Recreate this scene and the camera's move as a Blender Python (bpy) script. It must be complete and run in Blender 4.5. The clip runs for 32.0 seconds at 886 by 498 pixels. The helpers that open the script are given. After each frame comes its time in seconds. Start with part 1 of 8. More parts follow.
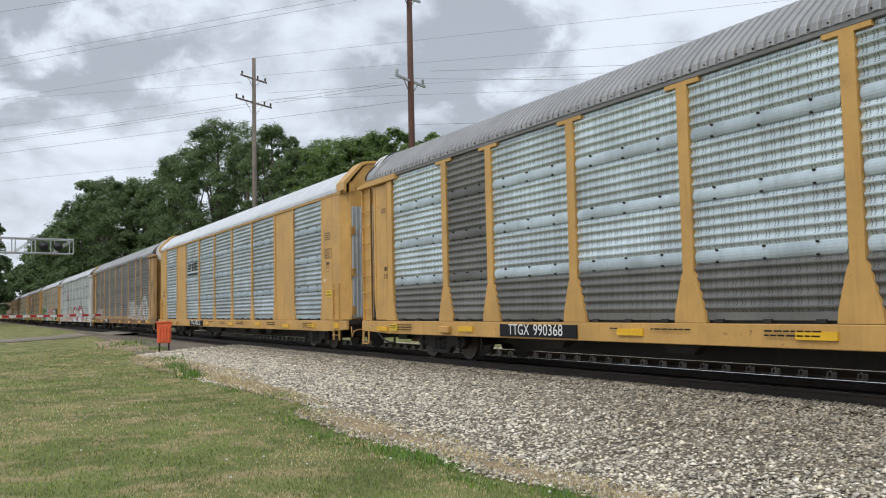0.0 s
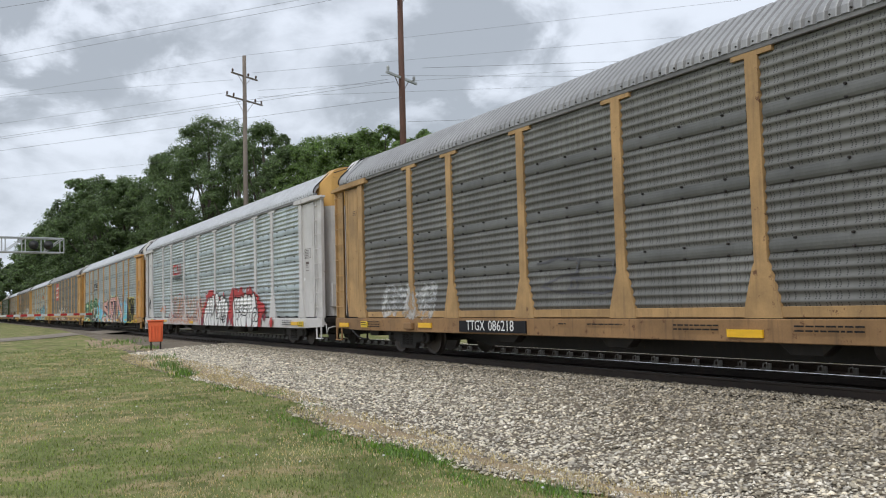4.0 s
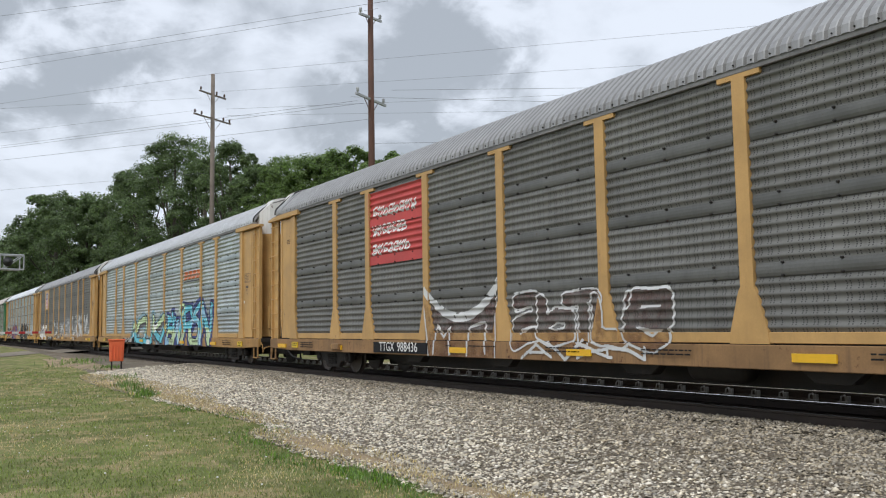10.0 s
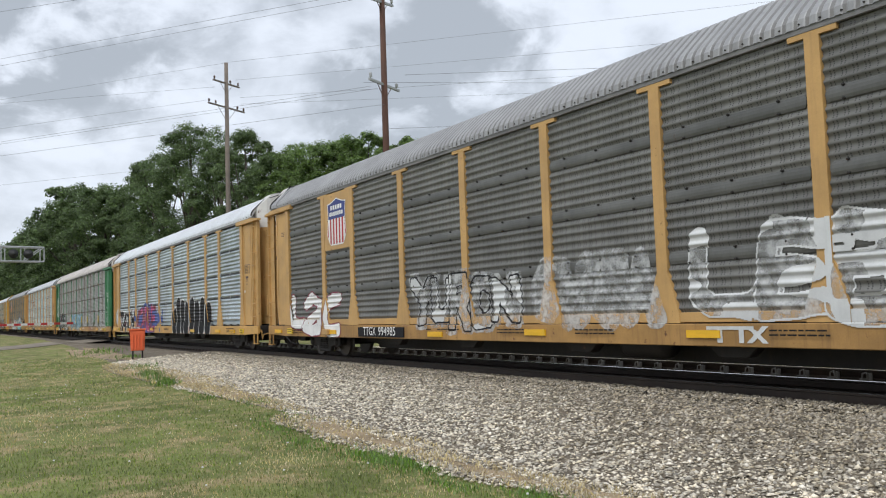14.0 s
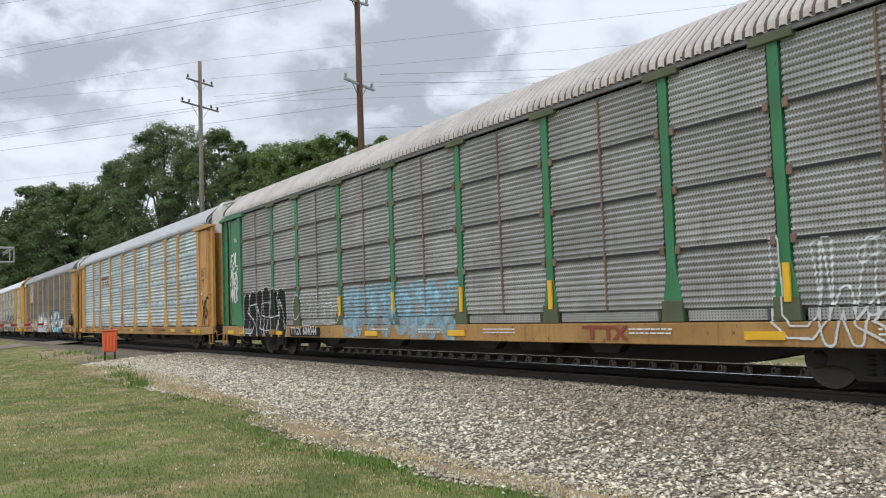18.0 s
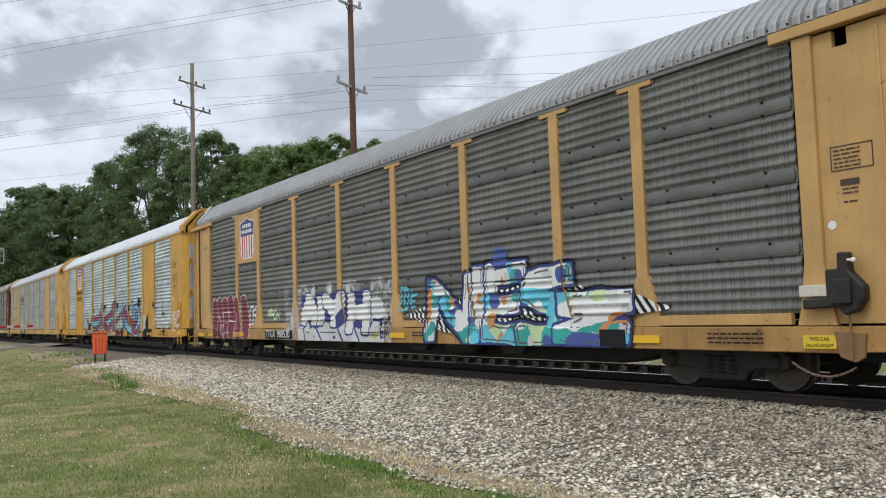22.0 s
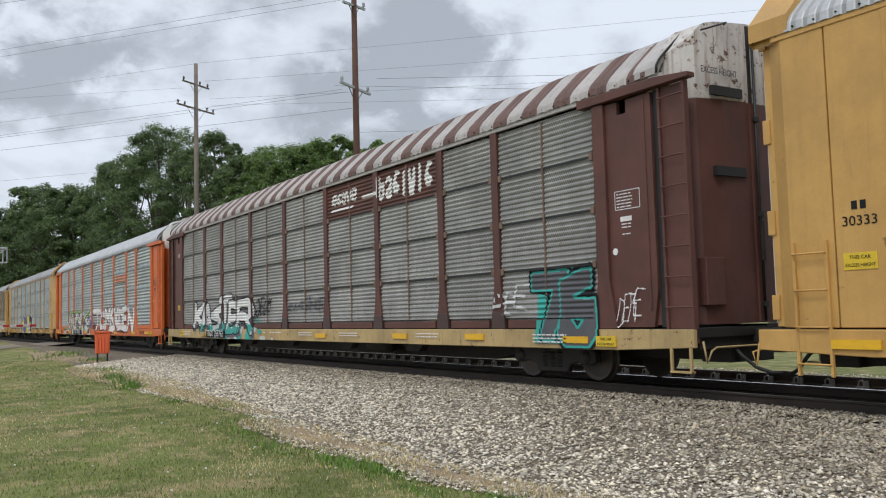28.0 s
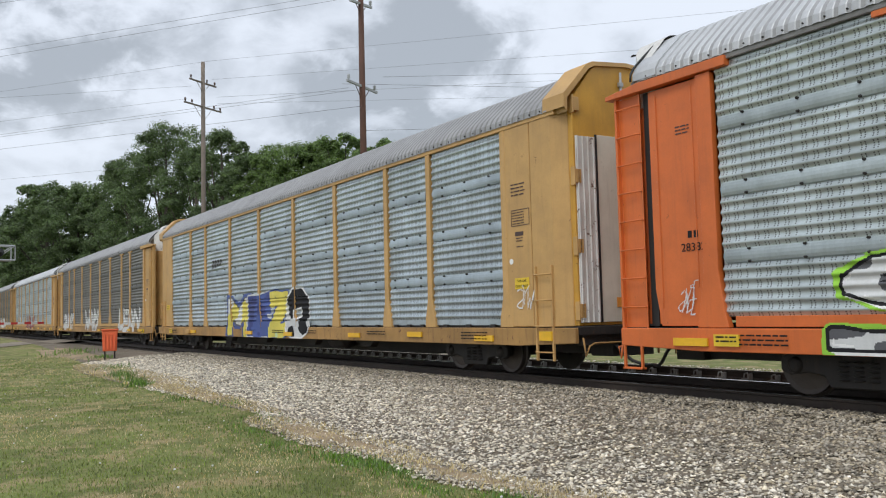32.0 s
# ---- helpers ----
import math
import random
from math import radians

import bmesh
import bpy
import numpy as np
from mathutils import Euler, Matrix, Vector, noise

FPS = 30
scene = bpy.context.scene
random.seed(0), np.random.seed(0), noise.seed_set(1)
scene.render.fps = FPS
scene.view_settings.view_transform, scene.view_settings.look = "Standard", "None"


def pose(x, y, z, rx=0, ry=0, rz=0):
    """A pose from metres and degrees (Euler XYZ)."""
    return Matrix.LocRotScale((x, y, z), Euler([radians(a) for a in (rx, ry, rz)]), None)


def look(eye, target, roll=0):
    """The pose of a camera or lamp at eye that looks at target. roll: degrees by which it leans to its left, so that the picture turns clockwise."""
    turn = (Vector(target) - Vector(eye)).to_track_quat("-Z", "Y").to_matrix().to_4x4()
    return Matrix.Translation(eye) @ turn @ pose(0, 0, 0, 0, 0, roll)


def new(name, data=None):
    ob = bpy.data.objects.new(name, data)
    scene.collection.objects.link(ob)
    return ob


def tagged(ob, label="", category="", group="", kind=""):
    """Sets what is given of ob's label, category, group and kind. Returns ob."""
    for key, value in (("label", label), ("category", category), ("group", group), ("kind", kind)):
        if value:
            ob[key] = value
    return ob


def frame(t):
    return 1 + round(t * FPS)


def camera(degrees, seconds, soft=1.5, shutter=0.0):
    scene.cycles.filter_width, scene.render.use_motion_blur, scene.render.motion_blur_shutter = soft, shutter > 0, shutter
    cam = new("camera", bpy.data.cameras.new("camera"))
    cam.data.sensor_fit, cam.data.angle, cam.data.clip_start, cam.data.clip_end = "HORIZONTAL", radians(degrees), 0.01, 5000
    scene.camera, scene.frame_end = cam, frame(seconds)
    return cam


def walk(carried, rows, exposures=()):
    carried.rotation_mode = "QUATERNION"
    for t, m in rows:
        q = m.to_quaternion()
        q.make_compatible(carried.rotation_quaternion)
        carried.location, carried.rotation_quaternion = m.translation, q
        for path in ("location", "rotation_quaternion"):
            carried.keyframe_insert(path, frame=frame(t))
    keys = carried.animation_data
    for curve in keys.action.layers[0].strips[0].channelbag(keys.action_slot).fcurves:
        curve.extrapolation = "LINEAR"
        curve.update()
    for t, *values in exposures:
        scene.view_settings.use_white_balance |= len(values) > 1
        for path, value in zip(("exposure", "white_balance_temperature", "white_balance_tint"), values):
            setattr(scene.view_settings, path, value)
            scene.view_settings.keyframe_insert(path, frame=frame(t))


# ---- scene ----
from mathutils.geometry import tessellate_polygon

EYE_Z = 1.68          # camera over the lawn
RAIL_Z = 0.45         # top of rail over the lawn
TRACK_Y = 11.0        # centre of the train's track
SPARE_Y = 13.6        # an old rail behind it
PITCH = 28.38         # one car, coupler to coupler

# ---- camera ----
cam = camera(54.00, 32.0, soft=1.1)
# seconds, turn, tilt and lean in degrees
TURNS = ((0, 61.13, 3.86, -1.18), (0.5, 61.07, 3.86, -1.20), (1, 61.04, 3.83, -1.27), (1.5, 61.02, 3.71, -1.27),
        (2, 60.97, 3.58, -1.36), (2.5, 60.93, 3.54, -1.42), (3, 60.81, 3.48, -1.52), (3.5, 60.70, 3.54, -1.54),
        (5.5, 59.78, 4.25, -1.17), (6, 59.06, 4.55, -1.04), (6.5, 58.00, 4.75, -1.17), (7, 57.28, 4.87, -1.46),
        (7.5, 57.36, 5.02, -1.35), (8, 57.76, 5.10, -1.01), (8.5, 57.91, 5.11, -1.01), (9, 58.09, 5.09, -1.07),
        (9.5, 58.30, 5.05, -1.05), (10, 58.40, 5.06, -0.88), (10.5, 58.55, 5.06, -0.61), (11, 59.21, 4.81, -0.89),
        (11.5, 60.19, 4.29, -1.23), (12, 60.35, 4.02, -1.39), (12.5, 60.16, 3.96, -1.54), (13, 59.95, 4.02, -1.67),
        (13.5, 59.74, 4.00, -1.80), (14, 59.50, 4.05, -1.89), (14.5, 59.12, 4.15, -1.76), (16.5, 58.21, 4.03, -1.97),
        (17, 58.19, 4.11, -1.92), (17.5, 58.07, 4.14, -1.95), (18, 57.88, 3.98, -2.06), (18.5, 57.75, 3.84, -2.04),
        (19, 57.56, 3.92, -2.00), (19.5, 57.39, 3.93, -2.18), (20, 57.21, 3.94, -2.07), (20.5, 57.13, 3.94, -2.01),
        (21, 57.18, 4.01, -1.91), (21.5, 57.26, 4.11, -1.81), (22, 57.34, 4.19, -1.82), (22.5, 57.36, 4.18, -2.07),
        (23, 57.41, 4.19, -2.01), (23.5, 57.44, 4.15, -1.85), (24, 57.50, 4.13, -1.79), (24.5, 57.52, 4.14, -1.87),
        (25, 57.54, 4.09, -1.86), (25.5, 57.52, 4.11, -1.88), (27.5, 57.41, 4.28, -1.53), (28, 57.51, 4.28, -1.54),
        (28.5, 57.61, 4.15, -1.60), (29, 57.68, 4.00, -1.59), (29.5, 57.67, 4.00, -1.49), (30, 57.67, 3.97, -1.57),
        (30.5, 57.77, 3.93, -1.60), (31, 57.89, 4.07, -1.45), (31.5, 57.92, 4.18, -1.39), (32, 57.94, 4.18, -1.42))
# seconds, stops: the camera opens up for dark cars and closes for pale ones
STOPS = ((0, 0.0), (3, 0.0), (6, -0.04), (8, -0.04), (9, -0.02), (10, 0.0), (12, 0.0), (13, 0.0), (14, 0.06), (17, 0.0), (18, 0.04), (19, 0.08), (20, 0.08),
         (21, -0.03), (23, 0.0), (24, -0.02), (25, -0.1), (28, -0.08), (29, 0.05), (30, 0.03), (31, 0.02), (32, 0.0))
walk(cam, [(t, pose(0, 0, EYE_Z, 90 + tilt, 0, turn) @ pose(0, 0, 0, 0, 0, lean)) for t, turn, tilt, lean in TURNS],
     [(t, stops, 6300, 10) for t, stops in STOPS])

# ---- world, sun, exposure ----
scene.view_settings.exposure = 0.0
SUN_EL, SUN_AZ = radians(52), radians(150)


def node(tree, kind, x=0, y=0, **values):
    n = tree.nodes.new(kind)
    for key, value in values.items():
        if key in ("operation", "blend_type", "data_type", "noise_dimensions", "feature", "wave_type", "bands_direction", "interpolation_type"):
            if key == "operation":
                n.operation = value
            elif key == "blend_type":
                n.blend_type = value
            elif key == "data_type":
                n.data_type = value
            elif key == "feature":
                n.feature = value
            elif key == "interpolation_type":
                n.interpolation_type = value
            elif key == "noise_dimensions":
                n.noise_dimensions = value
        else:
            n.inputs[key].default_value = value
    return n


def math_node(tree, op, a, b=None, c=None, clamp=False):
    n = tree.nodes.new("ShaderNodeMath")
    n.operation, n.use_clamp = op, clamp
    for i, v in enumerate((a, b, c)):
        if v is None:
            continue
        if isinstance(v, (int, float)):
            n.inputs[i].default_value = v
        else:
            tree.links.new(v, n.inputs[i])
    return n.outputs[0]


def vmath(tree, op, a, b=None):
    n = tree.nodes.new("ShaderNodeVectorMath")
    n.operation = op
    for i, v in enumerate((a, b)):
        if v is None:
            continue
        if isinstance(v, tuple):
            n.inputs[i].default_value = v
        else:
            tree.links.new(v, n.inputs[i])
    return n.outputs[0]


def mix(tree, fac, a, b, mode="MIX"):
    n = tree.nodes.new("ShaderNodeMix")
    n.data_type, n.blend_type = "RGBA", mode
    for socket, v in ((n.inputs[0], fac), (n.inputs[6], a), (n.inputs[7], b)):
        if isinstance(v, (int, float)):
            socket.default_value = v
        elif isinstance(v, tuple):
            socket.default_value = (*v[:3], 1)
        else:
            tree.links.new(v, socket)
    return n.outputs[2]


def noise_of(tree, vec, scale, detail=4.0, rough=0.55, distort=0.0):
    n = tree.nodes.new("ShaderNodeTexNoise")
    n.inputs["Scale"].default_value, n.inputs["Detail"].default_value = scale, detail
    n.inputs["Roughness"].default_value, n.inputs["Distortion"].default_value = rough, distort
    tree.links.new(vec, n.inputs["Vector"])
    return n.outputs[0]


def ramp(tree, v, lo, hi, a=0.0, b=1.0):
    n = tree.nodes.new("ShaderNodeMapRange")
    n.interpolation_type = "SMOOTHSTEP"
    tree.links.new(v, n.inputs[0])
    for i, x in enumerate((lo, hi, a, b)):
        n.inputs[i + 1].default_value = x
    return n.outputs[0]


world = bpy.data.worlds.new("overcast_sky")
scene.world = world
world.use_nodes = True
wt = world.node_tree
bg = wt.nodes["Background"]
sky = wt.nodes.new("ShaderNodeTexSky")
sky.sky_type, sky.sun_disc, sky.sun_elevation, sky.sun_rotation = "NISHITA", False, SUN_EL, SUN_AZ
sky.air_density, sky.dust_density = 1.2, 3.0
tc = wt.nodes.new("ShaderNodeTexCoord")
# clouds lie on a flat layer overhead, so they draw together towards the horizon
sep = wt.nodes.new("ShaderNodeSeparateXYZ")
wt.links.new(tc.outputs["Generated"], sep.inputs[0])
up = math_node(wt, "MAXIMUM", sep.outputs[2], 0.0)
lift = math_node(wt, "ADD", up, 0.42)
com = wt.nodes.new("ShaderNodeCombineXYZ")
wt.links.new(math_node(wt, "DIVIDE", sep.outputs[0], lift), com.inputs[0])
wt.links.new(math_node(wt, "DIVIDE", sep.outputs[1], lift), com.inputs[1])
cloud_vec = vmath(wt, "ADD", com.outputs[0], (3.1, 7.4, 0.0))
big = noise_of(wt, cloud_vec, 2.1, 7.0, 0.52, 0.35)
fine = noise_of(wt, cloud_vec, 6.5, 7.0, 0.58, 0.25)
puff = noise_of(wt, cloud_vec, 13.0, 5.0, 0.5, 0.4)
body = math_node(wt, "ADD", math_node(wt, "MULTIPLY", big, 0.64), math_node(wt, "MULTIPLY", fine, 0.26))
body = math_node(wt, "ADD", body, math_node(wt, "MULTIPLY", puff, 0.10))
# the heavier banks of cloud that hang over the wood, torn by the same turbulence
bank = None
for centre, spread, weight in (((-0.958, 0.058, 0.281), 0.9915, 0.17), ((-0.945, 0.144, 0.294), 0.9915, 0.15), ((-0.929, 0.222, 0.294), 0.9935, 0.08), ((-0.965, 0.141, 0.22), 0.9985, 0.10), ((-0.873, 0.424, 0.24), 0.9955, 0.15), ((-0.841, 0.48, 0.251), 0.9955, 0.15), ((-0.80, 0.52, 0.30), 0.992, 0.15), ((-0.884, 0.335, 0.325), 0.998, 0.05)):
    near = wt.nodes.new("ShaderNodeVectorMath")
    near.operation = "DOT_PRODUCT"
    near.inputs[1].default_value = centre
    wt.links.new(vmath(wt, "NORMALIZE", tc.outputs["Generated"]), near.inputs[0])
    one = math_node(wt, "MULTIPLY", ramp(wt, near.outputs["Value"], spread, 1.0), weight)
    bank = one if bank is None else math_node(wt, "MAXIMUM", bank, one)
torn = ramp(wt, fine, 0.34, 0.60, 0.15, 1.15)
body = math_node(wt, "ADD", body, math_node(wt, "MULTIPLY", bank, torn))
shade = ramp(wt, math_node(wt, "SUBTRACT", body, 0.04), 0.40, 0.62)
cloud = mix(wt, shade, (8.5, 8.95, 9.7), (4.5, 4.85, 5.3))
veil = ramp(wt, up, 0.0, 0.22, 0.4, 0.0)
cloud = mix(wt, veil, cloud, (7.2, 7.8, 8.7))
wt.links.new(mix(wt, 0.9, sky.outputs[0], cloud), bg.inputs[0])
bg.inputs[1].default_value = 0.105

sun = new("sun", bpy.data.lights.new("sun", "SUN"))
sun.data.energy, sun.data.angle, sun.data.color = 1.5, radians(20), (1.0, 0.975, 0.94)
sun.matrix_world = look((0, 0, 0), (-math.sin(SUN_AZ) * math.cos(SUN_EL), -math.cos(SUN_AZ) * math.cos(SUN_EL), -math.sin(SUN_EL)))
sun.location = (0, -20, 60)


# ---- materials ----
def surface(name, colour, rough=0.6, metal=0.0, vary=0.25, grime=0.0, grime_colour=(0.05, 0.04, 0.03), rust=0.0, bump=0.15, grain=40.0, patch=1.3,
            second=None, island=0.0, spec=0.5, space="Object", streak=0.0, per_object=0.0):
    """Paint, metal or mineral with variation at two scales, vertical streaks, grime and rust spots."""
    m = bpy.data.materials.new(name)
    m.use_nodes = True
    t = m.node_tree
    b = t.nodes["Principled BSDF"]
    tc = t.nodes.new("ShaderNodeTexCoord")
    info = t.nodes.new("ShaderNodeObjectInfo")
    vec = tc.outputs[space]
    if space == "Object":
        vec = vmath(t, "ADD", vec, None)
        off = t.nodes.new("ShaderNodeVectorMath")
        off.operation = "SCALE"
        off.inputs[0].default_value = (31.0, 7.0, 13.0)
        t.links.new(info.outputs["Random"], off.inputs["Scale"])
        t.links.new(off.outputs[0], vec.node.inputs[1])
    large = noise_of(t, vec, patch, 5.0, 0.6)
    small = noise_of(t, vec, grain, 3.0, 0.6)
    dark = tuple(c * (1 - vary) for c in colour)
    light = tuple(min(c * (1 + vary * 0.8), 0.95) for c in colour)
    col = mix(t, ramp(t, large, 0.3, 0.7), dark, light)
    if second:
        col = mix(t, ramp(t, noise_of(t, vec, patch * 2.3, 6.0, 0.65), 0.47, 0.62), col, second)
    col = mix(t, math_node(t, "MULTIPLY", ramp(t, small, 0.35, 0.7), 0.25 * min(1, vary * 3)), col, tuple(c * 0.55 for c in colour))
    if island:
        g = t.nodes.new("ShaderNodeNewGeometry")
        rnd = g.outputs["Random Per Island"]
        k = math_node(t, "ADD", math_node(t, "MULTIPLY", rnd, island * 2), 1 - island)
        hue = t.nodes.new("ShaderNodeHueSaturation")
        t.links.new(k, hue.inputs["Value"])
        t.links.new(math_node(t, "ADD", math_node(t, "MULTIPLY", math_node(t, "FRACT", math_node(t, "MULTIPLY", rnd, 7.3)), 0.5), 0.75), hue.inputs["Saturation"])
        t.links.new(col, hue.inputs["Color"])
        col = hue.outputs[0]
    if per_object:
        k = math_node(t, "ADD", math_node(t, "MULTIPLY", info.outputs["Random"], per_object * 2), 1 - per_object)
        hue = t.nodes.new("ShaderNodeHueSaturation")
        t.links.new(k, hue.inputs["Value"])
        t.links.new(col, hue.inputs["Color"])
        col = hue.outputs[0]
    if streak or grime:
        sv = vmath(t, "MULTIPLY", vec, (5.0, 5.0, 0.35))
        lines = noise_of(t, sv, 2.2, 5.0, 0.65)
        col = mix(t, math_node(t, "MULTIPLY", ramp(t, lines, 0.48, 0.75), max(streak, grime)), col, grime_colour)
        col = mix(t, math_node(t, "MULTIPLY", ramp(t, noise_of(t, vec, 0.7, 6.0, 0.7), 0.5, 0.8), grime), col, grime_colour)
    if rust:
        spots = ramp(t, noise_of(t, vec, 6.0, 8.0, 0.72), 0.66 - 0.12 * rust, 0.70 - 0.06 * rust)
        col = mix(t, math_node(t, "MULTIPLY", spots, min(1.0, 0.5 + rust)), col, (0.11, 0.045, 0.02))
    t.links.new(col, b.inputs["Base Color"])
    t.links.new(math_node(t, "ADD", math_node(t, "MULTIPLY", large, 0.25), rough - 0.12, clamp=True), b.inputs["Roughness"])
    b.inputs["Metallic"].default_value = metal
    b.inputs["Specular IOR Level"].default_value = spec
    if bump:
        n = t.nodes.new("ShaderNodeBump")
        n.inputs["Strength"].default_value, n.inputs["Distance"].default_value = bump, 0.02
        t.links.new(math_node(t, "ADD", small, math_node(t, "MULTIPLY", large, 0.6)), n.inputs["Height"])
        t.links.new(n.outputs[0], b.inputs["Normal"])
    return m


def panel_metal(name, colour, rough, metal, grime, rust=0.0, dirt=(0.06, 0.055, 0.05), all_over=False):
    """Galvanised screen sheet with punched vent holes, dull patches and dirt that runs down it."""
    m = surface(name, colour, rough, metal, 0.2, grime, dirt, rust, 0.05, 22.0, 0.9, streak=grime, per_object=0.09)
    t = m.node_tree
    b = t.nodes["Principled BSDF"]
    tc = t.nodes.new("ShaderNodeTexCoord")
    s = t.nodes.new("ShaderNodeSeparateXYZ")
    t.links.new(tc.outputs["Object"], s.inputs[0])
    px, pz = (0.052, 0.0435) if all_over else (0.052, 0.0286)
    fx = math_node(t, "SUBTRACT", math_node(t, "FRACT", math_node(t, "DIVIDE", s.outputs[0], px)), 0.5)
    up = math_node(t, "SUBTRACT", s.outputs[2], 1.08)
    tier = math_node(t, "MULTIPLY", math_node(t, "FRACT", math_node(t, "DIVIDE", up, 0.92)), 0.92)
    fz = math_node(t, "SUBTRACT", math_node(t, "FRACT", math_node(t, "DIVIDE", s.outputs[2] if all_over else tier, pz)), 0.5)
    d = math_node(t, "SQRT", math_node(t, "ADD", math_node(t, "POWER", math_node(t, "MULTIPLY", fx, px), 2.0), math_node(t, "POWER", math_node(t, "MULTIPLY", fz, pz), 2.0)))
    hole = math_node(t, "LESS_THAN", d, 0.0108)
    if not all_over:
        # the holes stand in double columns at uneven steps, on the flats between the ribs only
        column = math_node(t, "LESS_THAN", math_node(t, "FRACT", math_node(t, "DIVIDE", s.outputs[0], 0.156)), 0.667)
        second = math_node(t, "LESS_THAN", math_node(t, "FRACT", math_node(t, "DIVIDE", s.outputs[0], 0.78)), 0.86)
        rib = math_node(t, "ABSOLUTE", math_node(t, "SUBTRACT", math_node(t, "FRACT", math_node(t, "DIVIDE", tier, 0.143)), 0.5))
        flat = math_node(t, "MULTIPLY", math_node(t, "GREATER_THAN", rib, 0.14), math_node(t, "LESS_THAN", tier, 0.73))
        hole = math_node(t, "MULTIPLY", hole, math_node(t, "MULTIPLY", math_node(t, "MULTIPLY", column, second), flat))
    old = b.inputs["Base Color"].links[0].from_socket
    t.links.new(mix(t, math_node(t, "MULTIPLY", hole, 0.8), old, (0.02, 0.02, 0.02)), b.inputs["Base Color"])
    t.links.new(math_node(t, "MULTIPLY", math_node(t, "SUBTRACT", 1.0, hole), metal), b.inputs["Metallic"])
    return m


M = {}
M["yellow"] = surface("yellow_enamel", (0.57, 0.33, 0.095), 0.5, 0, 0.13, 0.16, (0.16, 0.09, 0.04), 0.15, 0.05)
M["bright_yellow"] = surface("bright_orange_yellow_enamel", (0.56, 0.30, 0.04), 0.5, 0, 0.14, 0.14, (0.22, 0.12, 0.05), 0.16, 0.05)
M["tan"] = surface("faded_tan_enamel", (0.53, 0.32, 0.115), 0.55, 0, 0.13, 0.16, (0.17, 0.11, 0.06), 0.22, 0.05)
M["weathered_tan"] = surface("grimy_tan_enamel", (0.42, 0.26, 0.11), 0.65, 0, 0.25, 0.4, (0.1, 0.07, 0.045), 0.4, 0.08)
M["white_grey"] = surface("dull_white_enamel", (0.58, 0.56, 0.54), 0.55, 0, 0.1, 0.2, (0.25, 0.22, 0.2), 0.2, 0.05)
M["amber"] = surface("amber_enamel", (0.54, 0.29, 0.085), 0.5, 0, 0.15, 0.22, (0.17, 0.08, 0.03), 0.3, 0.05)
M["green"] = surface("green_enamel", (0.04, 0.19, 0.075), 0.5, 0, 0.2, 0.28, (0.09, 0.09, 0.06), 0.3, 0.05)
M["brown"] = surface("oxide_brown_enamel", (0.115, 0.045, 0.034), 0.6, 0, 0.25, 0.3, (0.06, 0.03, 0.025), 0.35, 0.06)
M["orange"] = surface("orange_enamel", (0.62, 0.145, 0.03), 0.45, 0, 0.12, 0.16, (0.2, 0.06, 0.03), 0.15, 0.05)
M["silver"] = panel_metal("bright_galvanised_sheet", (0.66, 0.74, 0.76), 0.42, 0.72, 0.12)
M["silver_green"] = panel_metal("clean_galvanised_sheet", (0.52, 0.575, 0.575), 0.42, 0.68, 0.14)
M["silver_dull"] = panel_metal("dull_galvanised_sheet", (0.50, 0.565, 0.60), 0.43, 0.68, 0.16)
M["silver_sooty"] = panel_metal("soiled_galvanised_sheet", (0.42, 0.465, 0.465), 0.45, 0.6, 0.2)
M["grey_dark"] = panel_metal("sooty_galvanised_sheet", (0.182, 0.180, 0.166), 0.6, 0.25, 0.3)
M["grey_slat"] = panel_metal("weathered_slatted_sheet", (0.375, 0.37, 0.35), 0.58, 0.2, 0.32, 0.22, (0.10, 0.075, 0.06), True)
# each sheet's metal again, darkened: the boards' shade is put into the colour
BOARD_SHADED = {}
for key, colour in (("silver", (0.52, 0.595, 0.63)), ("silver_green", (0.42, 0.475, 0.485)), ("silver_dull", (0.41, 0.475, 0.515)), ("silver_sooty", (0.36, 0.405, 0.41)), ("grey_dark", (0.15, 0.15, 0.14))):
    BOARD_SHADED[key] = surface("lap_board_" + key, colour, 0.55, 0.45, 0.2, 0.25, tuple(c * 0.5 for c in colour), 0.1, 0.04, 30.0, 1.2, streak=0.25, per_object=0.1)
M["roof_grey"] = surface("galvanised_roof", (0.34, 0.34, 0.34), 0.55, 0.3, 0.15, 0.2, bump=0.05)
M["roof_light"] = surface("light_galvanised_roof", (0.52, 0.53, 0.54), 0.5, 0.3, 0.12, 0.14, bump=0.05)
M["roof_white"] = surface("white_roof_paint", (0.64, 0.665, 0.69), 0.5, 0, 0.1, 0.16, (0.33, 0.32, 0.31), bump=0.04)
M["roof_brown"] = surface("rusted_roof", (0.34, 0.31, 0.29), 0.6, 0.1, 0.2, 0.3, (0.14, 0.08, 0.06), 0.5, bump=0.05)
M["iron"] = surface("dark_cast_iron", (0.028, 0.025, 0.023), 0.65, 0.2, 0.3, 0.2, (0.1, 0.06, 0.04), 0.2, 0.2)
M["black"] = surface("black_rubber_and_paint", (0.018, 0.018, 0.018), 0.55, 0, 0.2, bump=0.1)
M["wheel"] = surface("worn_wheel_steel", (0.09, 0.075, 0.065), 0.5, 0.5, 0.2, 0.15, bump=0.1)
M["white"] = surface("white_stencil_paint", (0.78, 0.78, 0.76), 0.6, 0, 0.1, 0.12, (0.4, 0.36, 0.3), bump=0.03)
M["ink"] = surface("black_stencil_paint", (0.016, 0.016, 0.018), 0.7, 0, 0.1, bump=0.03, spec=0.2)
